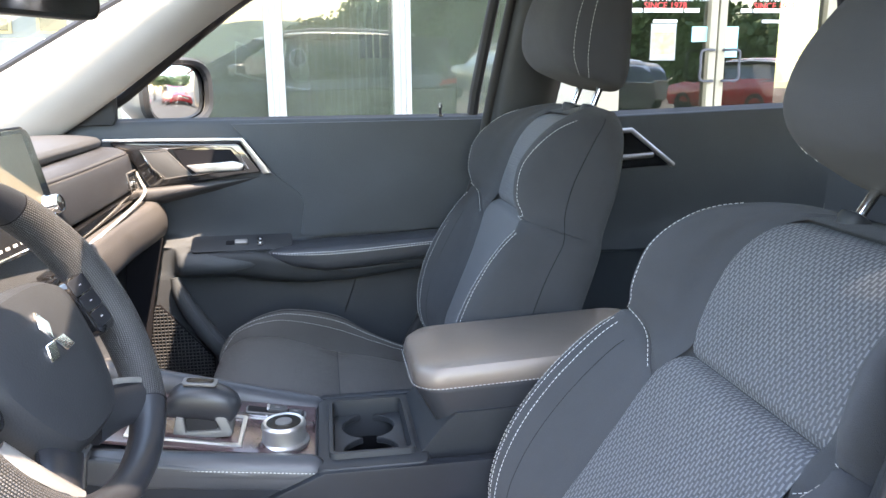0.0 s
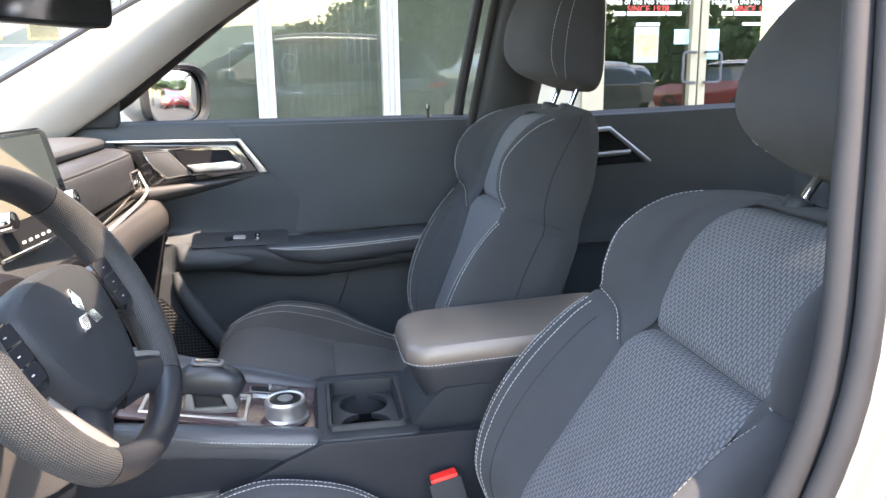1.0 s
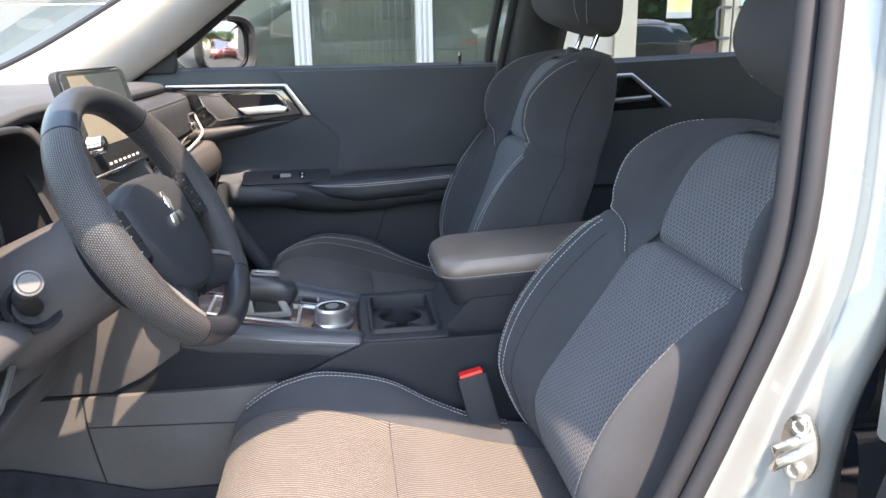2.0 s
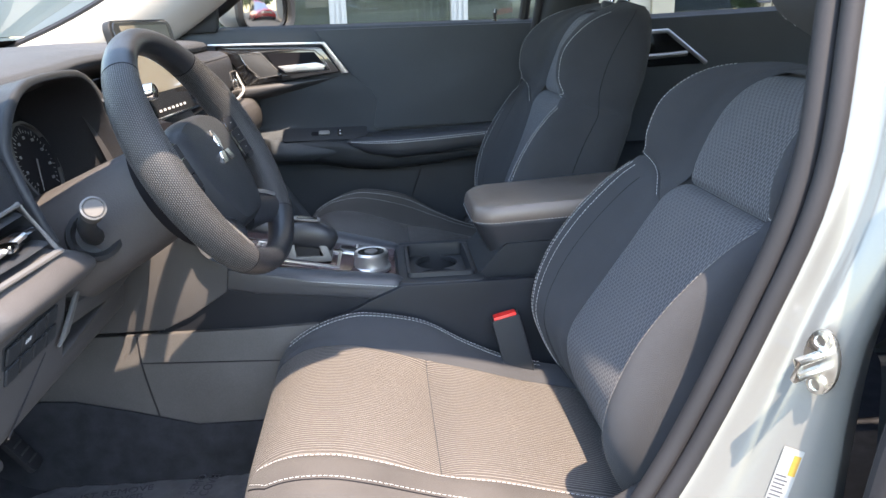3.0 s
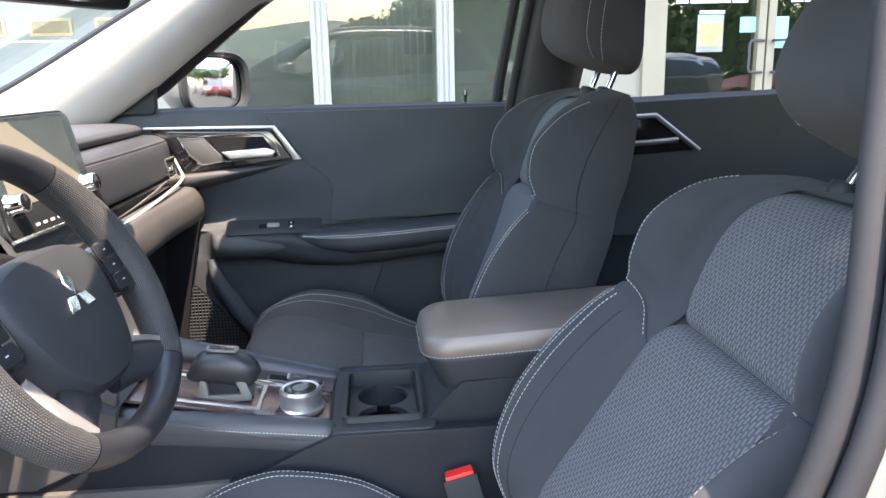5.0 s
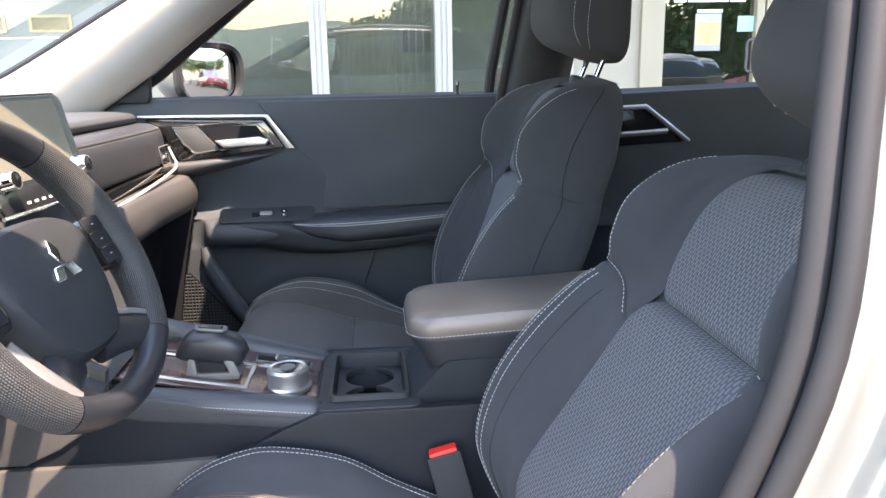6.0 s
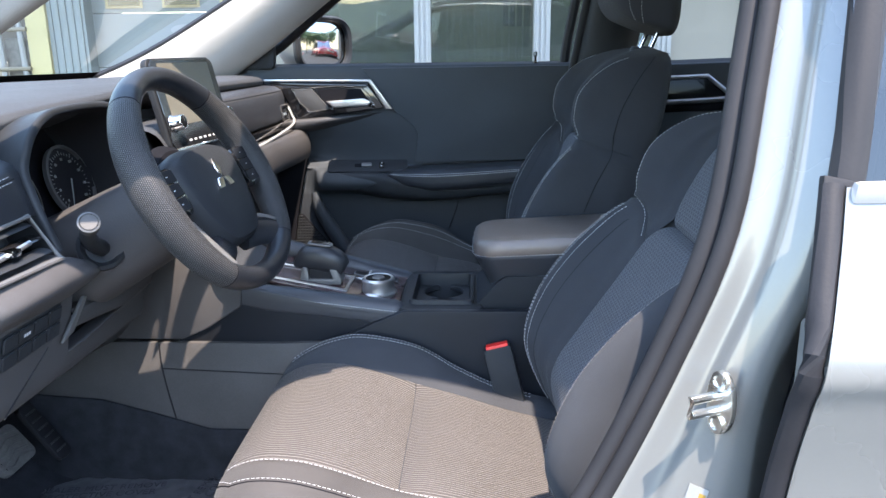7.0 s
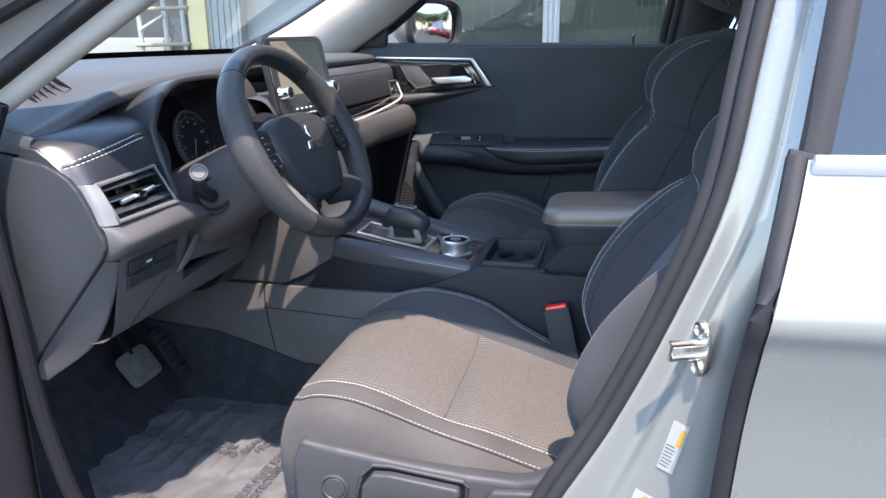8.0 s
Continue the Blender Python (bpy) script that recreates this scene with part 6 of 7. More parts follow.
    part("top_panel", net_mesh(bn, hi_ + 0.01, top, 8, -1, 1, 16, True, flip=not fl), "cloth", seat, "plain black cloth over the top")
    for a, b, rev in ((1, 5, False), (9, 13, True)):
        def cut(f, rev=rev):
            f = 1 - f if rev else f
            lo_, up_ = station(BK, 0.362), station(BK, 0.420)
            return lo_ + (up_ - lo_) * math.sin(min(1, f / 0.5) * math.pi / 2)
        part("side_bolster", net_mesh(bn, 0, lambda f: cut(f) - 0.012, 44, a, b, 30, True, push(0.007, 0.03, 0.04), flip=not fl), "cloth", seat, "plain black cloth bolster")
        part("shoulder_bolster", net_mesh(bn, lambda f: cut(f) + 0.012, top, 34, a, b, 30, True, push(0.007, 0.05, 0.04), flip=not fl), "cloth", seat, "plain black cloth bolster")
        at = (lambda v: v) if not rev else (lambda v: 14 - v)

        def bo(u, v):
            p = net_point(bn, u, at(v), True)
            return p + V(-ca, 0, sa) * 0.0012 + V(0, (0.0010 if not rev else -0.0010) * inner, 0)
        hi = station(BK, 0.40)
        for v in ((2.62, 2.86) if rev else ((2.62, 2.86, 3.08) if stitch < 3 else (3.0, 3.28))):
            part("stitching", stitches([bo(1.6 + (hi - 1.6) * i / 70, v) for i in range(71)]), "thread_dim" if rev and zout == 0 else "thread", seat, "white contrast thread")
        part("bolster_seam", tube([bo(1.2 + (hi - 0.6 - 1.2) * i / 50, 2.25 - 0.6 * (i / 50 - 0.5) ** 2) for i in range(51)], 0.0004, 6), "matt_black", seat)
        part("bolster_seam", tube([bo(0.8 + (top - 1.5 - 0.8) * i / 60, 4.6) for i in range(61)], 0.0006, 6), "matt_black", seat)
        line = [bo(cut(f if not rev else 1 - f) + 0.10, 1 + 4 * f) for f in [0.03 + 0.44 * i / 16 for i in range(17)]]
        lo = cut(0.5) + 0.25
        part("stitching", stitches(line + ([] if rev and zout == 0 else [bo(lo + (top - 2.2 - lo) * i / 40, (2.9 if rev else stitch) + 0.25 * (i / 40) ** 2) for i in range(41)]), 0.0042, 0.0026), "thread", seat, "white contrast thread")
    part("backrest_pad", net_mesh([[q + n * 0.014 for q in r] for r in bn], 0, top - 0.6, 40, -4, 4, 50, True, flip=not fl), "cloth", seat)
    part("back_shell", net_mesh(bn, 0, top, 40, 5, 9, 24, True, flip=not fl), "cloth", seat, "black cloth rear cover")
    part("top_cap", rings([[net_point(bn, top, 14 * k / 56, True) for k in range(56)], [net_point(bn, top, 14 * k / 56, True).lerp(B(0.662, -0.10, 0), 0.6) for k in range(56)]]), "cloth", seat)

    # headrest
    HR = [(0.676, 0.085, 0.040, -0.045), (0.684, 0.122, 0.076, -0.066), (0.715, 0.140, 0.098, -0.074), (0.78, 0.144, 0.092, -0.072), (0.86, 0.136, 0.058, -0.070), (0.905, 0.114, 0.022, -0.066), (0.918, 0.06, -0.01, -0.05)]
    hn = []
    for s, w, f, bk in HR:
        s += 0.016
        c = (f + bk) / 2
        hn.append([B(s, d - 0.045 + 0.30 * (s - 0.70), y) for y, d in ((0, f), (w * 0.6, f - 0.003), (w * 0.93, f - 0.022), (w, c), (w * 0.9, bk + 0.02), (w * 0.5, bk), (0, bk), (-w * 0.5, bk), (-w * 0.9, bk + 0.02), (-w, c), (-w * 0.93, f - 0.022), (-w * 0.6, f - 0.003))])
    hbm = net_mesh(hn, 0, 6, 28, 0, 12, 48, True, flip=not fl)
    bmesh.ops.remove_doubles(hbm, verts=hbm.verts, dist=1e-5)
    bmesh.ops.holes_fill(hbm, edges=[e for e in hbm.edges if e.is_boundary], sides=0)
    head = part("headrest", hbm, "cloth", seat, "black cloth headrest with white stitching")
    for v, off in ((2.35, 1), (2.75, 1), (9.65, -1), (9.25, -1)):
        part("stitching", stitches([net_point(hn, 0.8 + 4.9 * i / 40, v, True) + V(-ca, 0, sa) * 0.0012 + V(0, 0.001 * off * inner, 0) for i in range(41)]), "thread", head, "white contrast thread")
    for y in (-0.058, 0.058):
        part("headrest_post", tube([B(0.645, -0.075, y), B(0.70, -0.078, y), B(0.76, -0.078, y)], 0.0065, 12), "chrome", seat, "polished chrome post")
        part("post_guide", disc(Matrix.Translation(B(0.648, -0.075, y)) @ Euler((0, radians(lean), 0)).to_matrix().to_4x4(), [(0.0, -0.01), (0.018, -0.01), (0.021, 0.0), (0.019, 0.007), (0.010, 0.010), (0.009, 0.010)], 20), "plastic", seat, "black plastic guide")
    # plastic base and side trim
    o = -1
    prof = [(-0.205, -0.016), (-0.222, -0.06), (-0.215, -0.26), (0.42, -0.26), (0.44, -0.05), (0.36, 0.030), (0.28, 0.035), (0.232, 0.006), (0.187, -0.021), (0.160, -0.037), (0.134, -0.045), (0.06, -0.044), (-0.01, -0.039), (-0.082, -0.032), (-0.144, -0.025)]
    mat = Matrix(((1, 0, 0, x0), (0, 0, -inner, yc + 0.238 * o * inner), (0, 1, 0, z0), (0, 0, 0, 1)))
    trim = part("side_trim", slab(prof, mat, 0.032, 0.010, 3), "plastic_grey", seat, "dark grey plastic seat valance")
    bez = [(-0.115, -0.135), (-0.112, -0.095), (-0.105, -0.064), (-0.086, -0.043), (-0.058, -0.041), (0.056, -0.052), (0.062, -0.060), (0.058, -0.135)]
    part("lever_recess", slab(bez, mat @ Matrix.Translation((0, 0, 0.0322)), 0.0015), "matt_black", trim, "dark recess of the lever")
    edge = tube([mat @ V(x, y, 0.034) for x, y in bez], 0.0035, 8, True)
    part("recess_rim", edge, "plastic_grey", trim, "raised rim round the lever")
    part("height_lever", slab([(-0.104, -0.115), (-0.100, -0.074), (-0.083, -0.050), (-0.056, -0.048), (0.050, -0.058), (0.053, -0.066), (0.050, -0.092), (-0.070, -0.090), (-0.082, -0.115)], mat @ Matrix.Translation((0, 0, 0.034)), 0.016, 0.005, 3), "plastic_grey", trim, "grey plastic height lever")
    part("lumbar_knob", disc(mat @ Matrix.Translation((-0.150, -0.092, 0.031)), [(0.0, 0.004), (0.016, 0.004), (0.0175, 0.002), (0.0185, 0.002), (0.0205, 0.005), (0.0222, 0.004), (0.023, 0.0)], 32), "plastic_grey", trim, "round grey knob")
    part("recline_lever", slab([(0.078, -0.125), (0.086, -0.078), (0.100, -0.056), (0.140, -0.052), (0.176, -0.050), (0.224, -0.016), (0.300, 0.010), (0.310, -0.020), (0.230, -0.060), (0.150, -0.085), (0.115, -0.125)], mat @ Matrix.Translation((0, 0, 0.030)), 0.016, 0.006, 3), "plastic_grey", trim, "grey recliner lever")
    part("seat_base", box(x0 - 0.22, x0 + 0.36, yc - 0.22, yc + 0.22, z0 - 0.26, z0 - 0.10, 0.02), "plastic", seat)
    part("cushion_pan", box(x0 - 0.20, x0 + 0.26, yc - 0.215, yc + 0.215, z0 - 0.20, z0 - 0.13, 0.03), "cloth", seat)
    return seat


front_seat("charcoal cloth driver seat with white stitching, sunlit cushion", -0.385, 1, 0.275, 0.588, 31.0, -0.036)
front_seat("charcoal cloth passenger seat with white stitching, in shade", 0.372, -1, 0.275, 0.636, 19.5, -0.049, 0.016, 0.75, 1.0, 3.45)

# ---- steering wheel ----
WM = Matrix.Translation((-0.025, -0.388, 0.994)) @ Euler((0, 0, radians(-4))).to_matrix().to_4x4() @ Euler((0, radians(62), 0)).to_matrix().to_4x4() @ Euler((0, 0, radians(90))).to_matrix().to_4x4()
# in WM: x towards +y of the car, y up along the wheel's face, z towards the driver
wheel = thing("steering_wheel", "black leather multifunction steering wheel with perforated grips, partly sunlit", "steering wheel", at=(-0.02, -0.375, 1.0))


def rim_point(a):
    r = 0.175
    x, y = r * math.sin(a), r * math.cos(a)
    if y < -0.13:
        y = -0.13 - (-(y) - 0.13) * 0.75
    if y > 0:
        y *= 0.935
    return Vector((x, y, 0.0125))


def rim_piece(a0, a1):
    """A stretch of the rim: thick at the grips, thinner at the top and the bottom."""
    n, k = 60, 24
    net = []
    for i in range(n + 1):
        a = radians(a0 + (a1 - a0) * i / n)
        p = rim_point(a)
        d = (rim_point(a + 0.01) - rim_point(a - 0.01)).normalized()
        s = d.cross(Vector((0, 0, 1)))
        grip = math.exp(-((abs(math.degrees(a) if a <= math.pi else math.degrees(a) - 360) - 85) / 52) ** 2)
        rr, rz = 0.0162 + 0.0048 * grip, 0.0185 + 0.0075 * grip
        net.append([WM @ (p + s * math.cos(t) * rr + Vector((0, 0, 1)) * math.sin(t) * rz) for t in [2 * math.pi * j / k for j in range(k)]])
    return net_mesh(net, 0, n, n, 0, k, k, True, flip=True)


for a0, a1, m, lb in ((-40.5, 40.5, "rim_leather", "smooth black leather rim"), (41.2, 139, "perf", "perforated leather grip"), (-139, -41.2, "perf", "perforated leather grip"), (139.7, 220.3, "rim_leather", "smooth black leather rim")):
    rimp = part("rim_grip" if m == "perf" else "rim", rim_piece(a0, a1), m, wheel, lb)
for a0 in (-40.85, 40.85, 139.35, 220.65):
    part("rim_joint", rim_piece(a0 - 0.4, a0 + 0.4), "matt_black", wheel, "dark joint in the rim")
pad = []
for z, k in ((-0.045, 0.78), (-0.02, 0.96), (-0.002, 1.0), (0.010, 0.975), (0.019, 0.90), (0.0235, 0.74), (0.0255, 0.50), (0.026, 0.25)):
    pad.append([Vector((x * k + 0.006, (y + 0.026) * k - 0.026, z)) for x, y in ((0.094, 0.038), (0.105, 0.010), (0.092, -0.045), (0.066, -0.090), (0.036, -0.108), (-0.036, -0.108), (-0.066, -0.090), (-0.092, -0.045), (-0.105, 0.010), (-0.094, 0.038), (-0.045, 0.052), (0.045, 0.052))])
pad = [[catmull(lp, 12 * k / 48, True) for k in range(48)] for lp in pad]
pb = rings(pad)
pb.transform(WM)
hub = part("airbag_cover", pb, "plastic", wheel, "black grained airbag cover")


def spoke(pts, r, flat, mat, name, label=""):
    bm = tube(smooth_line(pts, 14), r, 14, flat=flat, up=(0, 0, 1))
    bm.transform(WM)
    return part(name, bm, mat, wheel, label)


for sx in (1, -1):
    spoke([(0.060 * sx, 0.0, -0.012), (0.11 * sx, 0.0, -0.006), (0.165 * sx, -0.004, 0.0)], lambda f: 0.034 - 0.006 * math.sin(f * math.pi), 0.42, "plastic", "spoke", "black plastic spoke")
    spoke([(0.034 * sx, -0.094, -0.008), (0.075 * sx, -0.108, 0.004), (0.114 * sx, -0.124, 0.012)], lambda f: 0.031 - 0.004 * math.sin(f * math.pi) - 0.006 * f, 0.50, "rim_leather", "lower_spoke", "leather covered lower spoke")
    pod = part("switch_pod", slab(rounded(0.050, 0.070, 0.014, 5), WM @ Matrix.Translation((0.130 * sx, -0.004, 0.008)), 0.012, 0.004, 2), "gloss", wheel, "gloss black switch panel")
    for r_ in range(3):
        part("button", slab(rounded(0.044 - 0.003 * r_, 0.0185, 0.003, 3), WM @ Matrix.Translation((0.130 * sx, 0.019 - 0.0205 * r_, 0.0195)), 0.0012, 0.0004, 1), "console_black", pod)
        part("button_mark", slab(rounded(0.005, 0.0014, 0.0006, 2), WM @ Matrix.Translation((0.130 * sx, 0.019 - 0.0205 * r_, 0.0207)), 0.0005), "thread", pod)
    trim_line = [(-0.122, -0.050, 0.010), (-0.112, -0.088, 0.018), (-0.092, -0.128, 0.022)] if sx < 0 else [(0.070, -0.080, 0.012), (0.100, -0.094, 0.018), (0.132, -0.112, 0.022)]
    st = tube(smooth_line(trim_line, 8), (lambda f: 0.0095 - 0.003 * f) if sx < 0 else 0.0035, 10, flat=0.4, up=(0, 0, 1))
    st.transform(WM)
    part("spoke_trim", st, "trim_grey", wheel, "satin silver spoke trim")
# emblem: a plain three-lozenge shape
for k in range(3):
    a = radians(90 + 120 * k)
    c, s = math.cos(a), math.sin(a)
    L = 0.024
    dia = [(0, 0), (L * 0.5 * c - L * 0.30 * s, L * 0.5 * s + L * 0.30 * c), (L * c, L * s), (L * 0.5 * c + L * 0.30 * s, L * 0.5 * s - L * 0.30 * c)]
    part("emblem", slab([(x * 1.32, y * 1.32) for x, y in dia], WM @ Matrix.Translation((0.008, -0.008, 0.0248)), 0.004, 0.001, 1), "chrome", hub, "chrome emblem")
for k in range(2):
    part("embossed_mark", slab(rounded(0.024 - 0.008 * k, 0.005, 0.001, 2), WM @ Matrix.Translation((0.008, -0.060 + 0.010 * k, 0.0240)), 0.0014), "plastic_grey", hub)
# column shroud, stalks
col = thing("steering_column", "black plastic steering column shroud with stalks", "steering column", at=(-0.15, -0.375, 0.95))
sh = []
for z, w, h in ((-0.052, 0.060, 0.052), (-0.065, 0.080, 0.064), (-0.13, 0.090, 0.070), (-0.24, 0.096, 0.078)):
    sh.append([WM @ Vector((w * math.copysign(abs(math.cos(t)) ** 0.7, math.cos(t)), -0.012 + h * math.copysign(abs(math.sin(t)) ** 0.7, math.sin(t)), z)) for t in [2 * math.pi * k / 36 for k in range(36)]])
rc_ = []
for z, w, h in ((-0.068, 0.070, 0.066), (-0.060, 0.098, 0.088), (-0.034, 0.104, 0.094), (-0.020, 0.092, 0.080)):
    rc_.append([WM @ Vector((w * math.cos(t), -0.018 + h * math.sin(t), z)) for t in [2 * math.pi * k / 40 for k in range(40)]])
part("rear_cover", rings(rc_), "matt_black", wheel, "black rear cover of the wheel")
shroud = part("shroud", rings(sh), "lower_dash", col, "dark grey plastic shroud")
stalk = part("wiper_stalk", tube(smooth_line([V(-0.150, -0.470, 0.912), V(-0.142, -0.505, 0.925), V(-0.128, -0.545, 0.948), V(-0.110, -0.572, 0.966)], 10), lambda f: 0.012 - 0.002 * f, 12), "plastic", col, "black stalk")
STM = Matrix.Translation((-0.104, -0.582, 0.973)) @ V(0.42, -0.75, 0.5).to_track_quat('Z', 'Y').to_matrix().to_4x4()
part("stalk_cap", disc(STM, [(0, -0.016), (0.012, -0.016), (0.0135, -0.008), (0.0135, 0.003), (0.011, 0.006), (0.010, 0.005), (0.0, 0.005)], 24), "cap_grey", stalk, "satin grey end cap")
part("cap_ring", disc(STM, [(0.0108, 0.0056), (0.0138, 0.0038), (0.0141, 0.002), (0.0136, 0.0)], 28), "satin", stalk, "satin ring")
SOC = Matrix.Translation((-0.150, -0.470, 0.913)) @ V(0.45, -0.80, 0.35).to_track_quat('Z', 'Y').to_matrix().to_4x4()
part("stalk_socket", disc(SOC, [(0.0, -0.01), (0.034, -0.01), (0.034, 0.006), (0.029, 0.010), (0.024, 0.004), (0.022, -0.006), (0.0, -0.006)], 28), "plastic", col, "black round socket")

# ---- outside ----
M["asphalt"] = shader("asphalt", (0.06, 0.059, 0.056), 0.9, 0, 0.25, 2, 0.5, 150, 0.3)
M["stucco"] = shader("cream_wall", (0.23, 0.21, 0.17), 0.85, 0, 0.06, 2, 0.3, 120, 0.3)
M["white_frame"] = shader("white_frame", (0.30, 0.298, 0.285), 0.5, 0, 0.04, 4)
M["tan_frame"] = shader("tan_frame", (0.23, 0.20, 0.145), 0.5, 0, 0.05, 4)
M["garage"] = shader("garage_door", (0.235, 0.245, 0.232), 0.55, 0, 0.04, 2)
M["dark_room"] = shader("dark_interior", (0.26, 0.26, 0.215), 0.9, 0, 0.3, 2)
M["leaves"] = shader("leaves", (0.06, 0.11, 0.03), 0.7, 0, 0.4, 3)
M["hill"] = shader("wooded_hill", (0.10, 0.15, 0.13), 0.9, 0, 0.3, 0.05, 0, 3)
M["car_red"] = shader("red_paint", (0.36, 0.015, 0.02), 0.25, 0, 0.05, 3, coat=0.8)
M["car_dark"] = shader("dark_paint", (0.03, 0.035, 0.045), 0.25, 0, 0.05, 3, coat=0.8)
M["window_gold"] = shader("yellowed_frame", (0.45, 0.36, 0.20), 0.6)
M["poster_a"] = shader("poster_field", (0.50, 0.40, 0.14), 0.6, 0, 0.5, 18)
M["poster_blue"] = shader("light_blue_paper", (0.25, 0.50, 0.55), 0.6)
M["red_ink"] = shader("red_letters", (0.55, 0.03, 0.03), 0.5)
M["white_ink"] = shader("white_letters", (0.75, 0.75, 0.75), 0.5)
solid("ground", box(-60, 90, -220, 60, -0.2, 0.0), "asphalt", "grey asphalt car park", "ground", "structure")
FY = 5.0
shop = thing("shop_building", "cream shop front with white framed windows and glass doors", "building", kind="structure", at=(0, FY, 0))
for x0, x1, z0, z1, lb in ((-1.55, 9.0, 0, 0.35, ""), (-1.55, 9.0, 3.0, 4.6, ""), (1.95, 2.51, 0.35, 3.0, "cream wall"), (4.75, 9.0, 0.35, 3.0, "cream wall"), (-1.55, -1.20, 0.35, 3.0, "cream wall")):
    part("wall", box(x0, x1, FY, FY + 0.25, z0, z1), "stucco", shop, lb)
part("side_wall", box(-1.55, -1.30, FY + 0.25, FY + 4, 0, 4.6), "stucco", shop)
for x in (-1.20, -0.12, 0.86, 1.84):
    fr = part("window_post", box(x - 0.02, x + 0.115, FY - 0.05, FY + 0.10, 0.35, 3.0, 0.006), "white_frame", shop, "white ribbed window post")
    for k in (0.0, 0.04, 0.08):
        part("rib", box(x + k - 0.004, x + k + 0.018, FY - 0.064, FY - 0.05, 0.35, 3.0, 0.003), "white_frame", fr)
for a, b in ((-1.085, -0.14), (-0.005, 0.84), (0.975, 1.82)):
    sheet = box(a, b, -0.006, 0.006, 0.35, 3.0)
    sheet.transform(Matrix.Translation(((a + b) / 2, FY + 0.035, 1.7)) @ Euler((radians(0.9), 0, radians(4.6))).to_matrix().to_4x4() @ Matrix.Translation((-(a + b) / 2, 0, -1.7)))
    part("shop_window", sheet, "shop_glass", shop, "reflecting shop window, a little out of true")
for a, b in ((2.51, 2.70), (3.47, 3.535), (3.550, 3.617), (4.52, 4.75)):
    part("door_frame", box(a, b, FY - 0.04, FY + 0.08, 0, 3.0, 0.006), "tan_frame", shop, "tan metal door frame")
doors = []
for a, b in ((2.70, 3.47), (3.617, 4.52)):
    doors.append(part("glass_door", box(a, b, FY + 0.02, FY + 0.035, 0.1, 3.0), "door_glass", shop, "glass shop door"))
for s, x in ((-1, 3.49), (1, 3.60)):
    part("pull_handle", tube(smooth_line([V(x, FY - 0.045, 1.43), V(x, FY - 0.09, 1.43), V(x + 0.11 * s, FY - 0.10, 1.42), V(x + 0.115 * s, FY - 0.10, 1.30), V(x + 0.11 * s, FY - 0.10, 1.19), V(x, FY - 0.09, 1.18), V(x, FY - 0.045, 1.18)], 30), 0.011, 8), "ink", shop, "dark bronze pull handle")
FM = Matrix(((1, 0, 0, 0), (0, 0, -1, FY + 0.012), (0, 1, 0, 0), (0, 0, 0, 1)))
for k, xc in ((0, 3.09), (1, 4.06)):
    lettering("door_text", '"Home of the No Hassle Price"', 0.066, FM @ Matrix.Translation((xc, 1.845, 0)), "white_ink", doors[k])
    lettering("door_text", "SINCE 1978", 0.075, FM @ Matrix.Translation((xc, 1.785, 0)), "red_ink", doors[k])
    for x0, x1 in ((-0.30, -0.20), (-0.185, 0.155), (0.17, 0.30)):      # web address as plain bars
        part("text_bar", slab([(x0, 0.004), (x1, 0.004), (x1, 0.036), (x0, 0.036)], FM @ Matrix.Translation((xc, 1.730, 0)), 0.0006), "white_ink", doors[k])
    part("text_bar", slab([(xc - 0.10, 1.652), (xc + 0.11, 1.652), (xc + 0.11, 1.676), (xc - 0.10, 1.676)], FM, 0.001), "white_ink", doors[k])
pos = part("poster", slab([(2.974, 1.350), (3.196, 1.350), (3.196, 1.645), (2.974, 1.645)], FM, 0.002), "label_white", doors[0], "yellow and blue printed poster")
part("poster_field", slab([(2.985, 1.40), (3.185, 1.40), (3.185, 1.58), (2.985, 1.58)], FM @ Matrix.Translation((0, 0, 0.002)), 0.001), "poster_a", pos, "yellow picture")
part("poster_sky", slab([(2.985, 1.58), (3.185, 1.58), (3.185, 1.635), (2.985, 1.635)], FM @ Matrix.Translation((0, 0, 0.002)), 0.001), "poster_blue", pos)
part("notice", slab([(3.335, 1.50), (3.47, 1.50), (3.47, 1.622), (3.335, 1.622)], FM, 0.002), "poster_blue", doors[0], "light blue notice")
part("notice", slab([(3.630, 1.372), (3.75, 1.372), (3.75, 1.622), (3.63, 1.622)], FM, 0.002), "poster_blue", doors[1], "light blue notice")
part("interior_wall", box(-1.3, 6, FY + 3.0, FY + 3.1, 0, 3), "dark_room", shop)
part("interior_floor", box(-1.3, 6, FY + 0.25, FY + 3.0, 0.0, 0.05), "dark_room", shop)
part("interior_ceiling", box(-1.3, 6, FY + 0.25, FY + 3.0, 3.0, 3.05), "dark_room", shop)
for k in range(12):
    part("blind_slat", box(0.10 + 0.062 * k, 0.112 + 0.062 * k, FY + 0.60, FY + 0.64, 0.9, 1.95), "white_frame", shop, "white vertical slat")
part("counter", box(0.30, 1.5, FY + 1.2, FY + 1.7, 0.05, 1.12, 0.02), "dark_room", shop, "dark counter")
part("till_screen", box(0.62, 0.95, FY + 0.9, FY + 0.94, 1.40, 1.62, 0.01), "ink", shop, "black screen")
# added above the view, only to keep the sun off the shop front
part("shade_overhang", box(-1.6, 9, FY - 1.0, FY, 2.75, 2.83, 0.01), "stucco", shop, "overhang added out of view to shade the shop windows")
part("roof_slab", box(-1.6, 9, FY - 0.1, FY + 6, 4.6, 4.8), "stucco", shop)
GY = 6.2
gar = thing("garage_building", "pale garage front with a sectional door and small windows", "building", kind="structure", at=(-4, GY, 0))
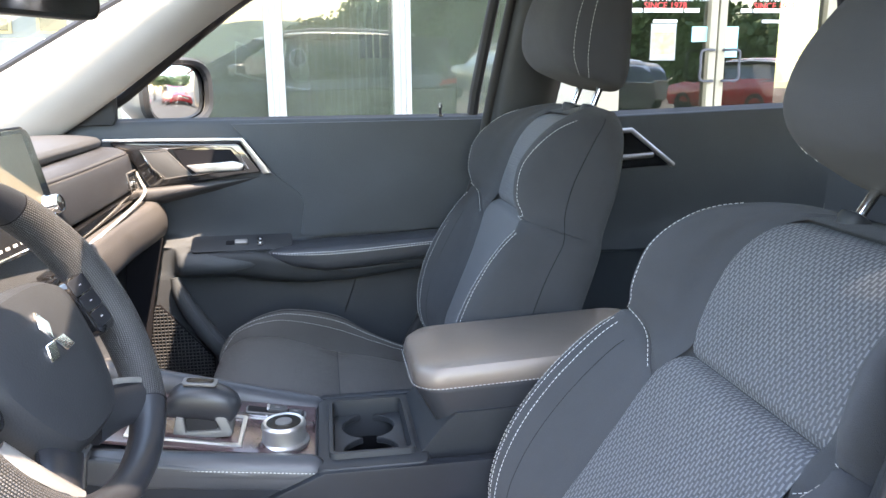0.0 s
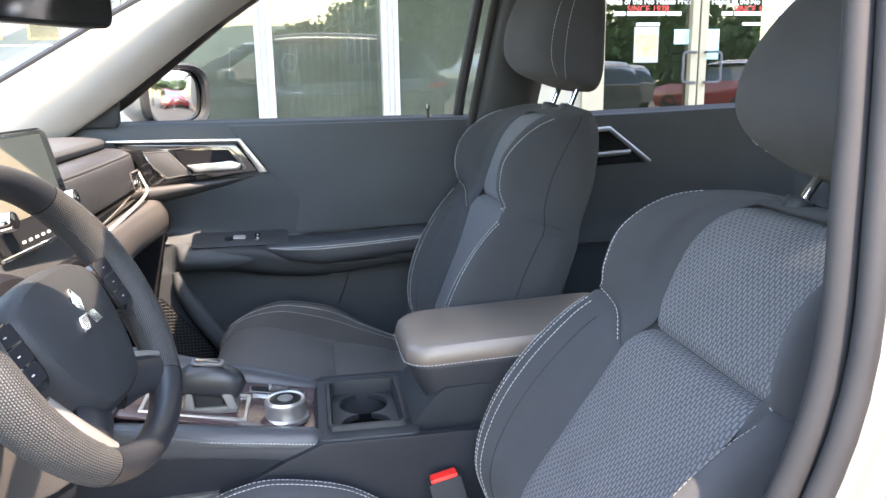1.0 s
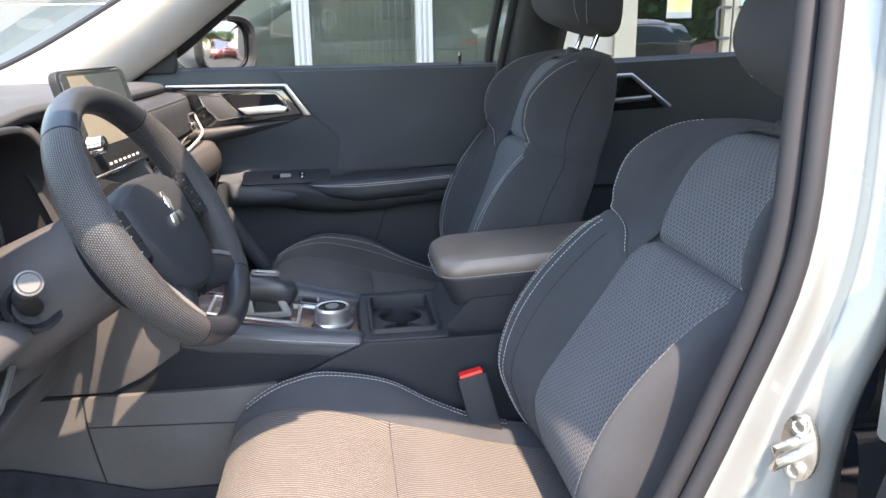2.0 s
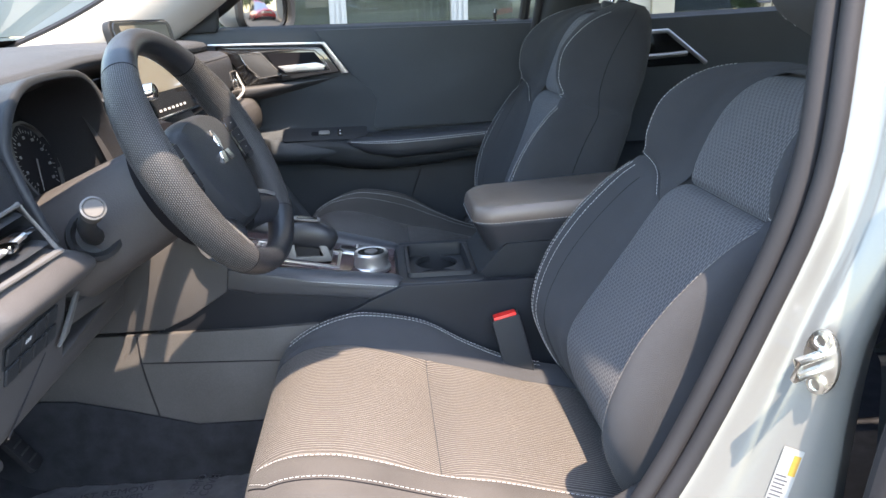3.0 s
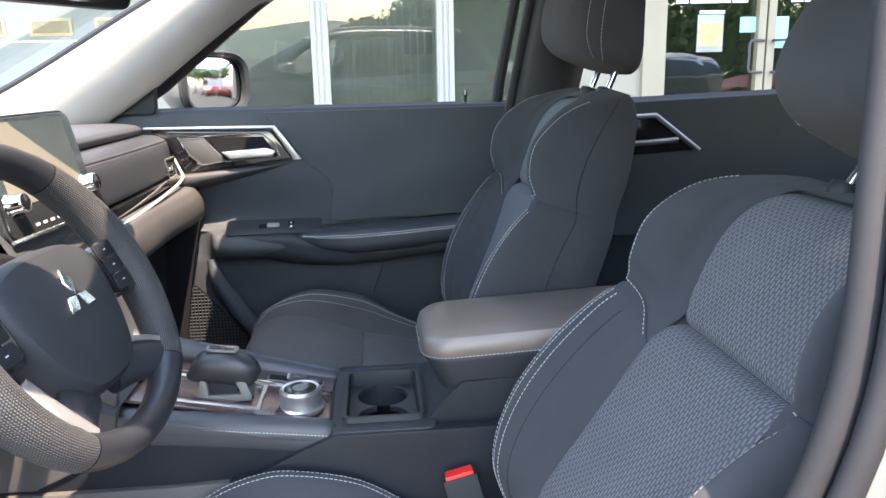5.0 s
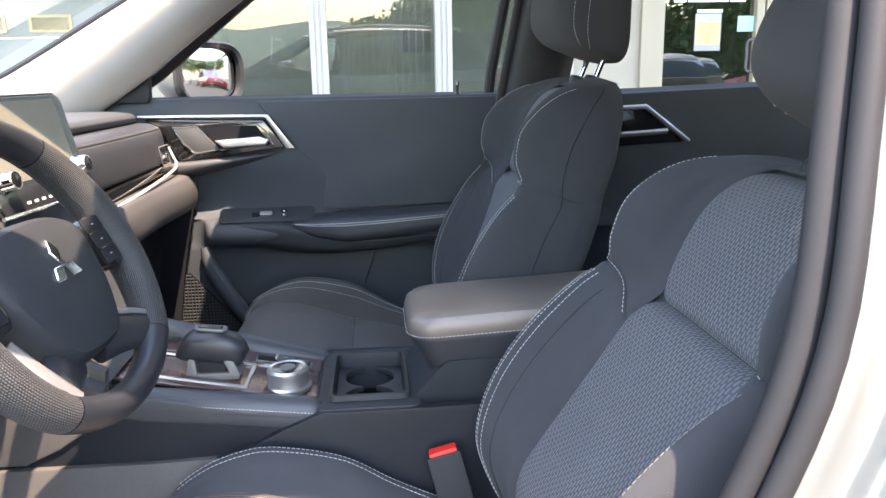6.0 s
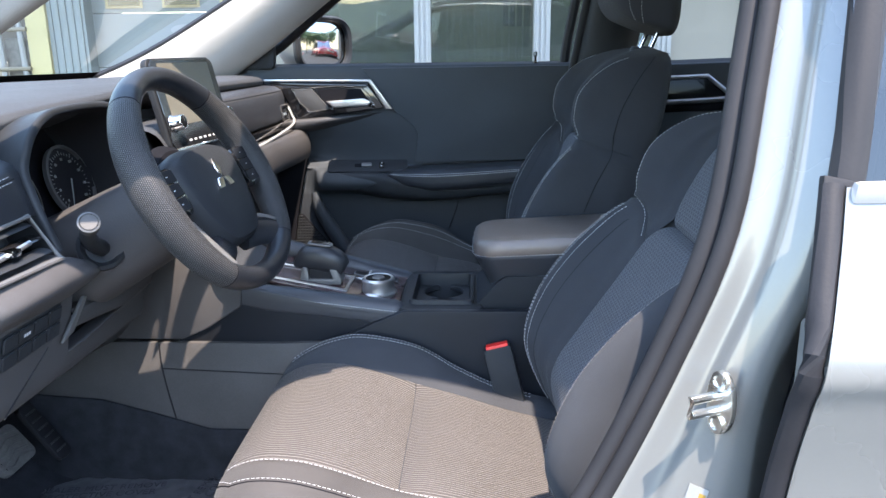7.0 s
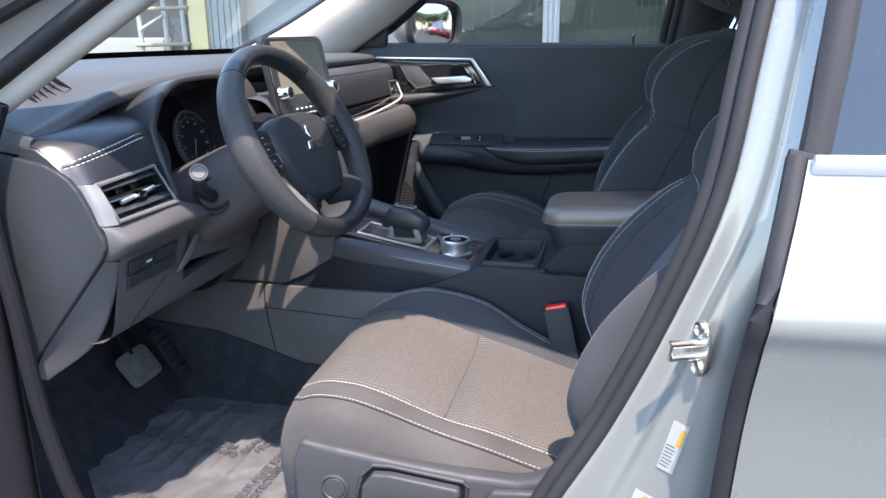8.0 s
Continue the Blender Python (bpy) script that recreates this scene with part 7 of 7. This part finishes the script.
part("wall", box(-4.09, -3.88, GY - 0.1, GY + 0.3, 0, 4.6), shader("yellowed_wall", (0.50, 0.42, 0.22), 0.8, 0, 0.1, 3), gar, "yellowed wall end")
part("wall", box(-3.88, -3.50, GY - 0.06, GY + 0.3, 0, 4.6), shader("grey_sheet", (0.26, 0.28, 0.27), 0.6, 0, 0.15, 3), gar, "grey ribbed sheet wall")
for k in range(5):
    part("wall_rib", box(-3.85 + 0.075 * k, -3.83 + 0.075 * k, GY - 0.075, GY - 0.06, 0, 4.6), M["garage"], gar)
part("wall", box(-1.60, -1.55, GY, GY + 0.3, 0, 4.6), "garage", gar)
part("wall", box(-3.50, -1.55, GY, GY + 0.3, 2.9, 4.6), "garage", gar)
for k in range(5):
    leaf = part("door_section", box(-3.50, -1.60, GY + 0.10, GY + 0.15, 0.53 * k + 0.004, 0.53 * k + 0.526, 0.006), "garage", gar, "pale door section")
    if k == 3:
        for x in (-3.352, -2.77, -2.185):
            wn_ = part("garage_window", box(x, x + 0.38, GY + 0.088, GY + 0.099, 1.635, 1.79, 0.004), "window_gold", leaf, "yellowed window frame")
            part("pane", box(x + 0.03, x + 0.35, GY + 0.082, GY + 0.0875, 1.66, 1.765), "dark_glass", wn_)
    if k == 2:
        part("oval_sign", slab([(0.16 * math.cos(t), 0.055 * math.sin(t)) for t in [2 * math.pi * j / 24 for j in range(24)]], Matrix(((1, 0, 0, -2.55), (0, 0, -1, GY + 0.098), (0, 1, 0, 1.42), (0, 0, 0, 1))), 0.003), "white_frame", leaf, "pale oval plate")
# likewise added out of view, to shade the garage front
part("shade_overhang", box(-4.1, -1.62, GY - 1.2, GY, 3.0, 3.08, 0.01), "garage", gar, "overhang added out of view to shade the garage front")
part("roof_slab", box(-4.1, -1.62, GY - 0.2, GY + 5, 4.6, 4.8), "garage", gar)
rack = thing("storage_rack", "weathered pipe rack with boards beside the garage", "rack", at=(-4.5, GY, 0))
for x in (-4.70, -4.38, -4.16):
    part("upright", tube([V(x, GY - 0.1, 0), V(x + 0.01, GY - 0.1, 1.0), V(x - 0.01, GY - 0.1, 1.9)], 0.028, 8), "white_frame", rack, "peeling white pipe")
for z, dxx in ((1.43, 0), (1.05, 0)):
    part("rail", tube([V(-4.74, GY - 0.12, z), V(-4.08, GY - 0.12, z + 0.012)], 0.022, 8), "tan_frame", rack, "rusty rail")
part("brace", tube([V(-4.66, GY - 0.13, 1.22), V(-4.38, GY - 0.13, 1.36)], 0.02, 8), "white_frame", rack)
part("board", box(-4.36, -4.12, GY - 0.05, GY - 0.02, 0.6, 1.36, 0.004), shader("old_board", (0.16, 0.15, 0.13), 0.8, 0, 0.5, 14), rack, "grey weathered board")
solid("dark_shed", box(-14, -4.2, GY + 2.0, GY + 2.3, 0, 2.6), shader("shed_wall", (0.04, 0.045, 0.045), 0.8, 0, 0.4, 2), "dark open shed beyond the rack", "shed", "structure")
solid("trailer", box(-7.6, -5.0, GY + 0.8, GY + 1.8, 0.0, 1.12, 0.05), "garage", "pale trailer bed standing beside the shed", "trailer")


def parked_car(name, label, m, paint):
    c = thing(name, label, "car", "parked cars")
    body = []
    for x, w, z0, z1 in ((-2.2, 0.62, 0.35, 0.70), (-2.1, 0.84, 0.28, 0.88), (-1.3, 0.92, 0.25, 1.0), (-0.6, 0.92, 0.25, 1.05), (1.0, 0.92, 0.25, 1.08), (2.0, 0.90, 0.28, 1.08), (2.3, 0.80, 0.35, 1.0)):
        body.append([m @ V(x, y, z) for y, z in ((-w + 0.1, z0), (-w, z0 + 0.15), (-w, lerp(z0, z1, 0.7)), (-w + 0.08, z1), (0, z1 + 0.03), (w - 0.08, z1), (w, lerp(z0, z1, 0.7)), (w, z0 + 0.15), (w - 0.1, z0))])
    cab = []
    for x, w, z in ((-0.75, 0.80, 1.04), (-0.1, 0.68, 1.58), (0.3, 0.64, 1.66), (1.4, 0.63, 1.66), (1.95, 0.66, 1.55), (2.25, 0.76, 1.05)):
        cab.append([m @ V(x, y, zz) for y, zz in ((-0.86, 1.0), (-w - 0.04, lerp(1.0, z, 0.6)), (-w, z - 0.05), (0, z), (w, z - 0.05), (w + 0.04, lerp(1.0, z, 0.6)), (0.86, 1.0))])
    part("body", rings(body), paint, c, "glossy painted body")
    part("cabin", net_mesh(cab, 0, 5, 20, 0, 6, 24), "dark_glass", c, "dark glasshouse")
    part("roof", net_mesh([[p + (m.to_3x3() @ V(0, 0, 0.012)) for p in r] for r in cab], 0.95, 4.1, 12, 2.05, 3.95, 8), paint, c, "painted roof")
    for s in (-1, 1):
        for wx in (-1.35, 1.4):
            part("wheel", disc(m @ Matrix.Translation((wx, s * 0.80, 0.34)) @ Euler((radians(-90 * s), 0, 0)).to_matrix().to_4x4(), [(0.0, -0.1), (0.33, -0.1), (0.34, 0.0), (0.33, 0.14), (0.22, 0.13), (0.2, 0.10), (0, 0.11)], 24), "rubber", c, "black tyre")
        part("headlight", slab([(0, 0), (0.34, 0.04), (0.34, 0.15), (0.06, 0.12)], m @ Matrix(((0.75, 0, -0.66, -2.13), (0.66 * s, 0, 0.75 * s, s * 0.55), (0, 1, 0, 0.68), (0, 0, 0, 1))), 0.03, 0.008), "chrome", c, "clear headlight")
    part("grille", slab(rounded(0.85, 0.20, 0.06, 4), m @ Matrix(((0, 0, -1, -2.19), (1, 0, 0, 0), (0, 1, 0, 0.72), (0, 0, 0, 1))), 0.03, 0.008), "chrome", c, "bright grille")
    return c


parked_car("parked_car", "red crossover car parked behind on the asphalt", Matrix.Translation((9.5, 3.1, 0)) @ Euler((0, 0, radians(-4))).to_matrix().to_4x4(), "car_red")
parked_car("parked_car", "red car parked across the lot", Matrix.Translation((13.0, -11.0, 0)) @ Euler((0, 0, radians(70))).to_matrix().to_4x4(), "car_red")
parked_car("parked_car", "dark car parked across the lot", Matrix.Translation((8.3, -11.0, 0)) @ Euler((0, 0, radians(85))).to_matrix().to_4x4(), "car_dark")
parked_car("parked_car", "pale car parked across the lot", Matrix.Translation((11.5, -17, 0)) @ Euler((0, 0, radians(85))).to_matrix().to_4x4(), "paint")
# hills and trees across the lot
hl = []
for i in range(31):
    x = -300 + 20 * i
    h = 8.0 + 3.4 * math.sin(i * 0.9) + 2.4 * math.sin(i * 2.3 + 1)
    hl.append([V(x, -200, 0), V(x, -230, h * 0.7), V(x, -260, h)])
hills = solid("hills", net_mesh(hl, 0, 30, 60, 0, 2, 6), "hill", "wooded hills on the horizon", "hill", "structure")


def tree(x, y, h, r, seed, low=0.68):
    rnd = random.Random(seed)
    t = thing("tree", "leafy green tree at the edge of the car park", "tree", "trees", at=(x, y, 0))
    trunk = [tube([V(x, y, 0), V(x + 0.1, y, h * 0.35), V(x, y + 0.1, h * 0.75)], lambda f: 0.22 * (1 - 0.7 * f), 8)]
    for k in range(6):
        a = rnd.uniform(0, 6.28)
        trunk.append(tube([V(x, y, h * (0.3 + 0.06 * k)), V(x + math.cos(a) * r * 0.7, y + math.sin(a) * r * 0.7, h * (0.5 + 0.06 * k))], 0.06, 6))
    part("trunk", merge(*trunk), shader("bark", (0.10, 0.07, 0.05), 0.9, 0, 0.3, 6), t, "brown trunk and limbs")
    verts, faces = [], []
    for k in range(1500):
        d = Vector((rnd.gauss(0, 1), rnd.gauss(0, 1), rnd.gauss(0, 0.9))).normalized() * r * rnd.uniform(0.45, 1.05) * (0.8 + 0.4 * rnd.random())
        c = V(x, y, h * low) + V(d.x, d.y, d.z * h * (1 - low) / r)
        u = Vector((rnd.gauss(0, 1), rnd.gauss(0, 1), rnd.gauss(0, 1))).normalized()
        w = u.orthogonal().normalized()
        s = 0.16 + 0.14 * rnd.random()
        i = len(verts)
        verts += [c + u * s, c + w * s * 0.7, c - u * s, c - w * s * 0.7]
        faces.append((i, i + 1, i + 2, i + 3))
    me = bpy.data.meshes.new("crown")
    me.from_pydata([tuple(v - V(x, y, 0)) for v in verts], [], faces)
    me.materials.append(M["leaves"])
    ob = new("crown", me)
    ob.parent = t
    tagged(ob, "dense green leaves", kind="stuff")
    return t


for k, (x, y, h, r) in enumerate(((9, -48, 7, 3.2), (11, -36, 9, 3.6), (15, -33, 7, 3.0), (20, -37, 9, 3.8), (-22, -75, 8, 3.3), (-40, -80, 9, 3.8), (25, -30, 8, 3.2), (14, 3.0, 6, 2.2), (18, 6, 8, 3.0), (22, 1.5, 8, 3.0))):
    tree(x, y, 0.55 * h, 0.8 * r, k)
for k in range(9):
    tree(11.5 + 2.3 * k, -29 - 1.7 * (k % 3), 5.6 + 0.9 * (k % 2), 2.3, 30 + k, 0.52)
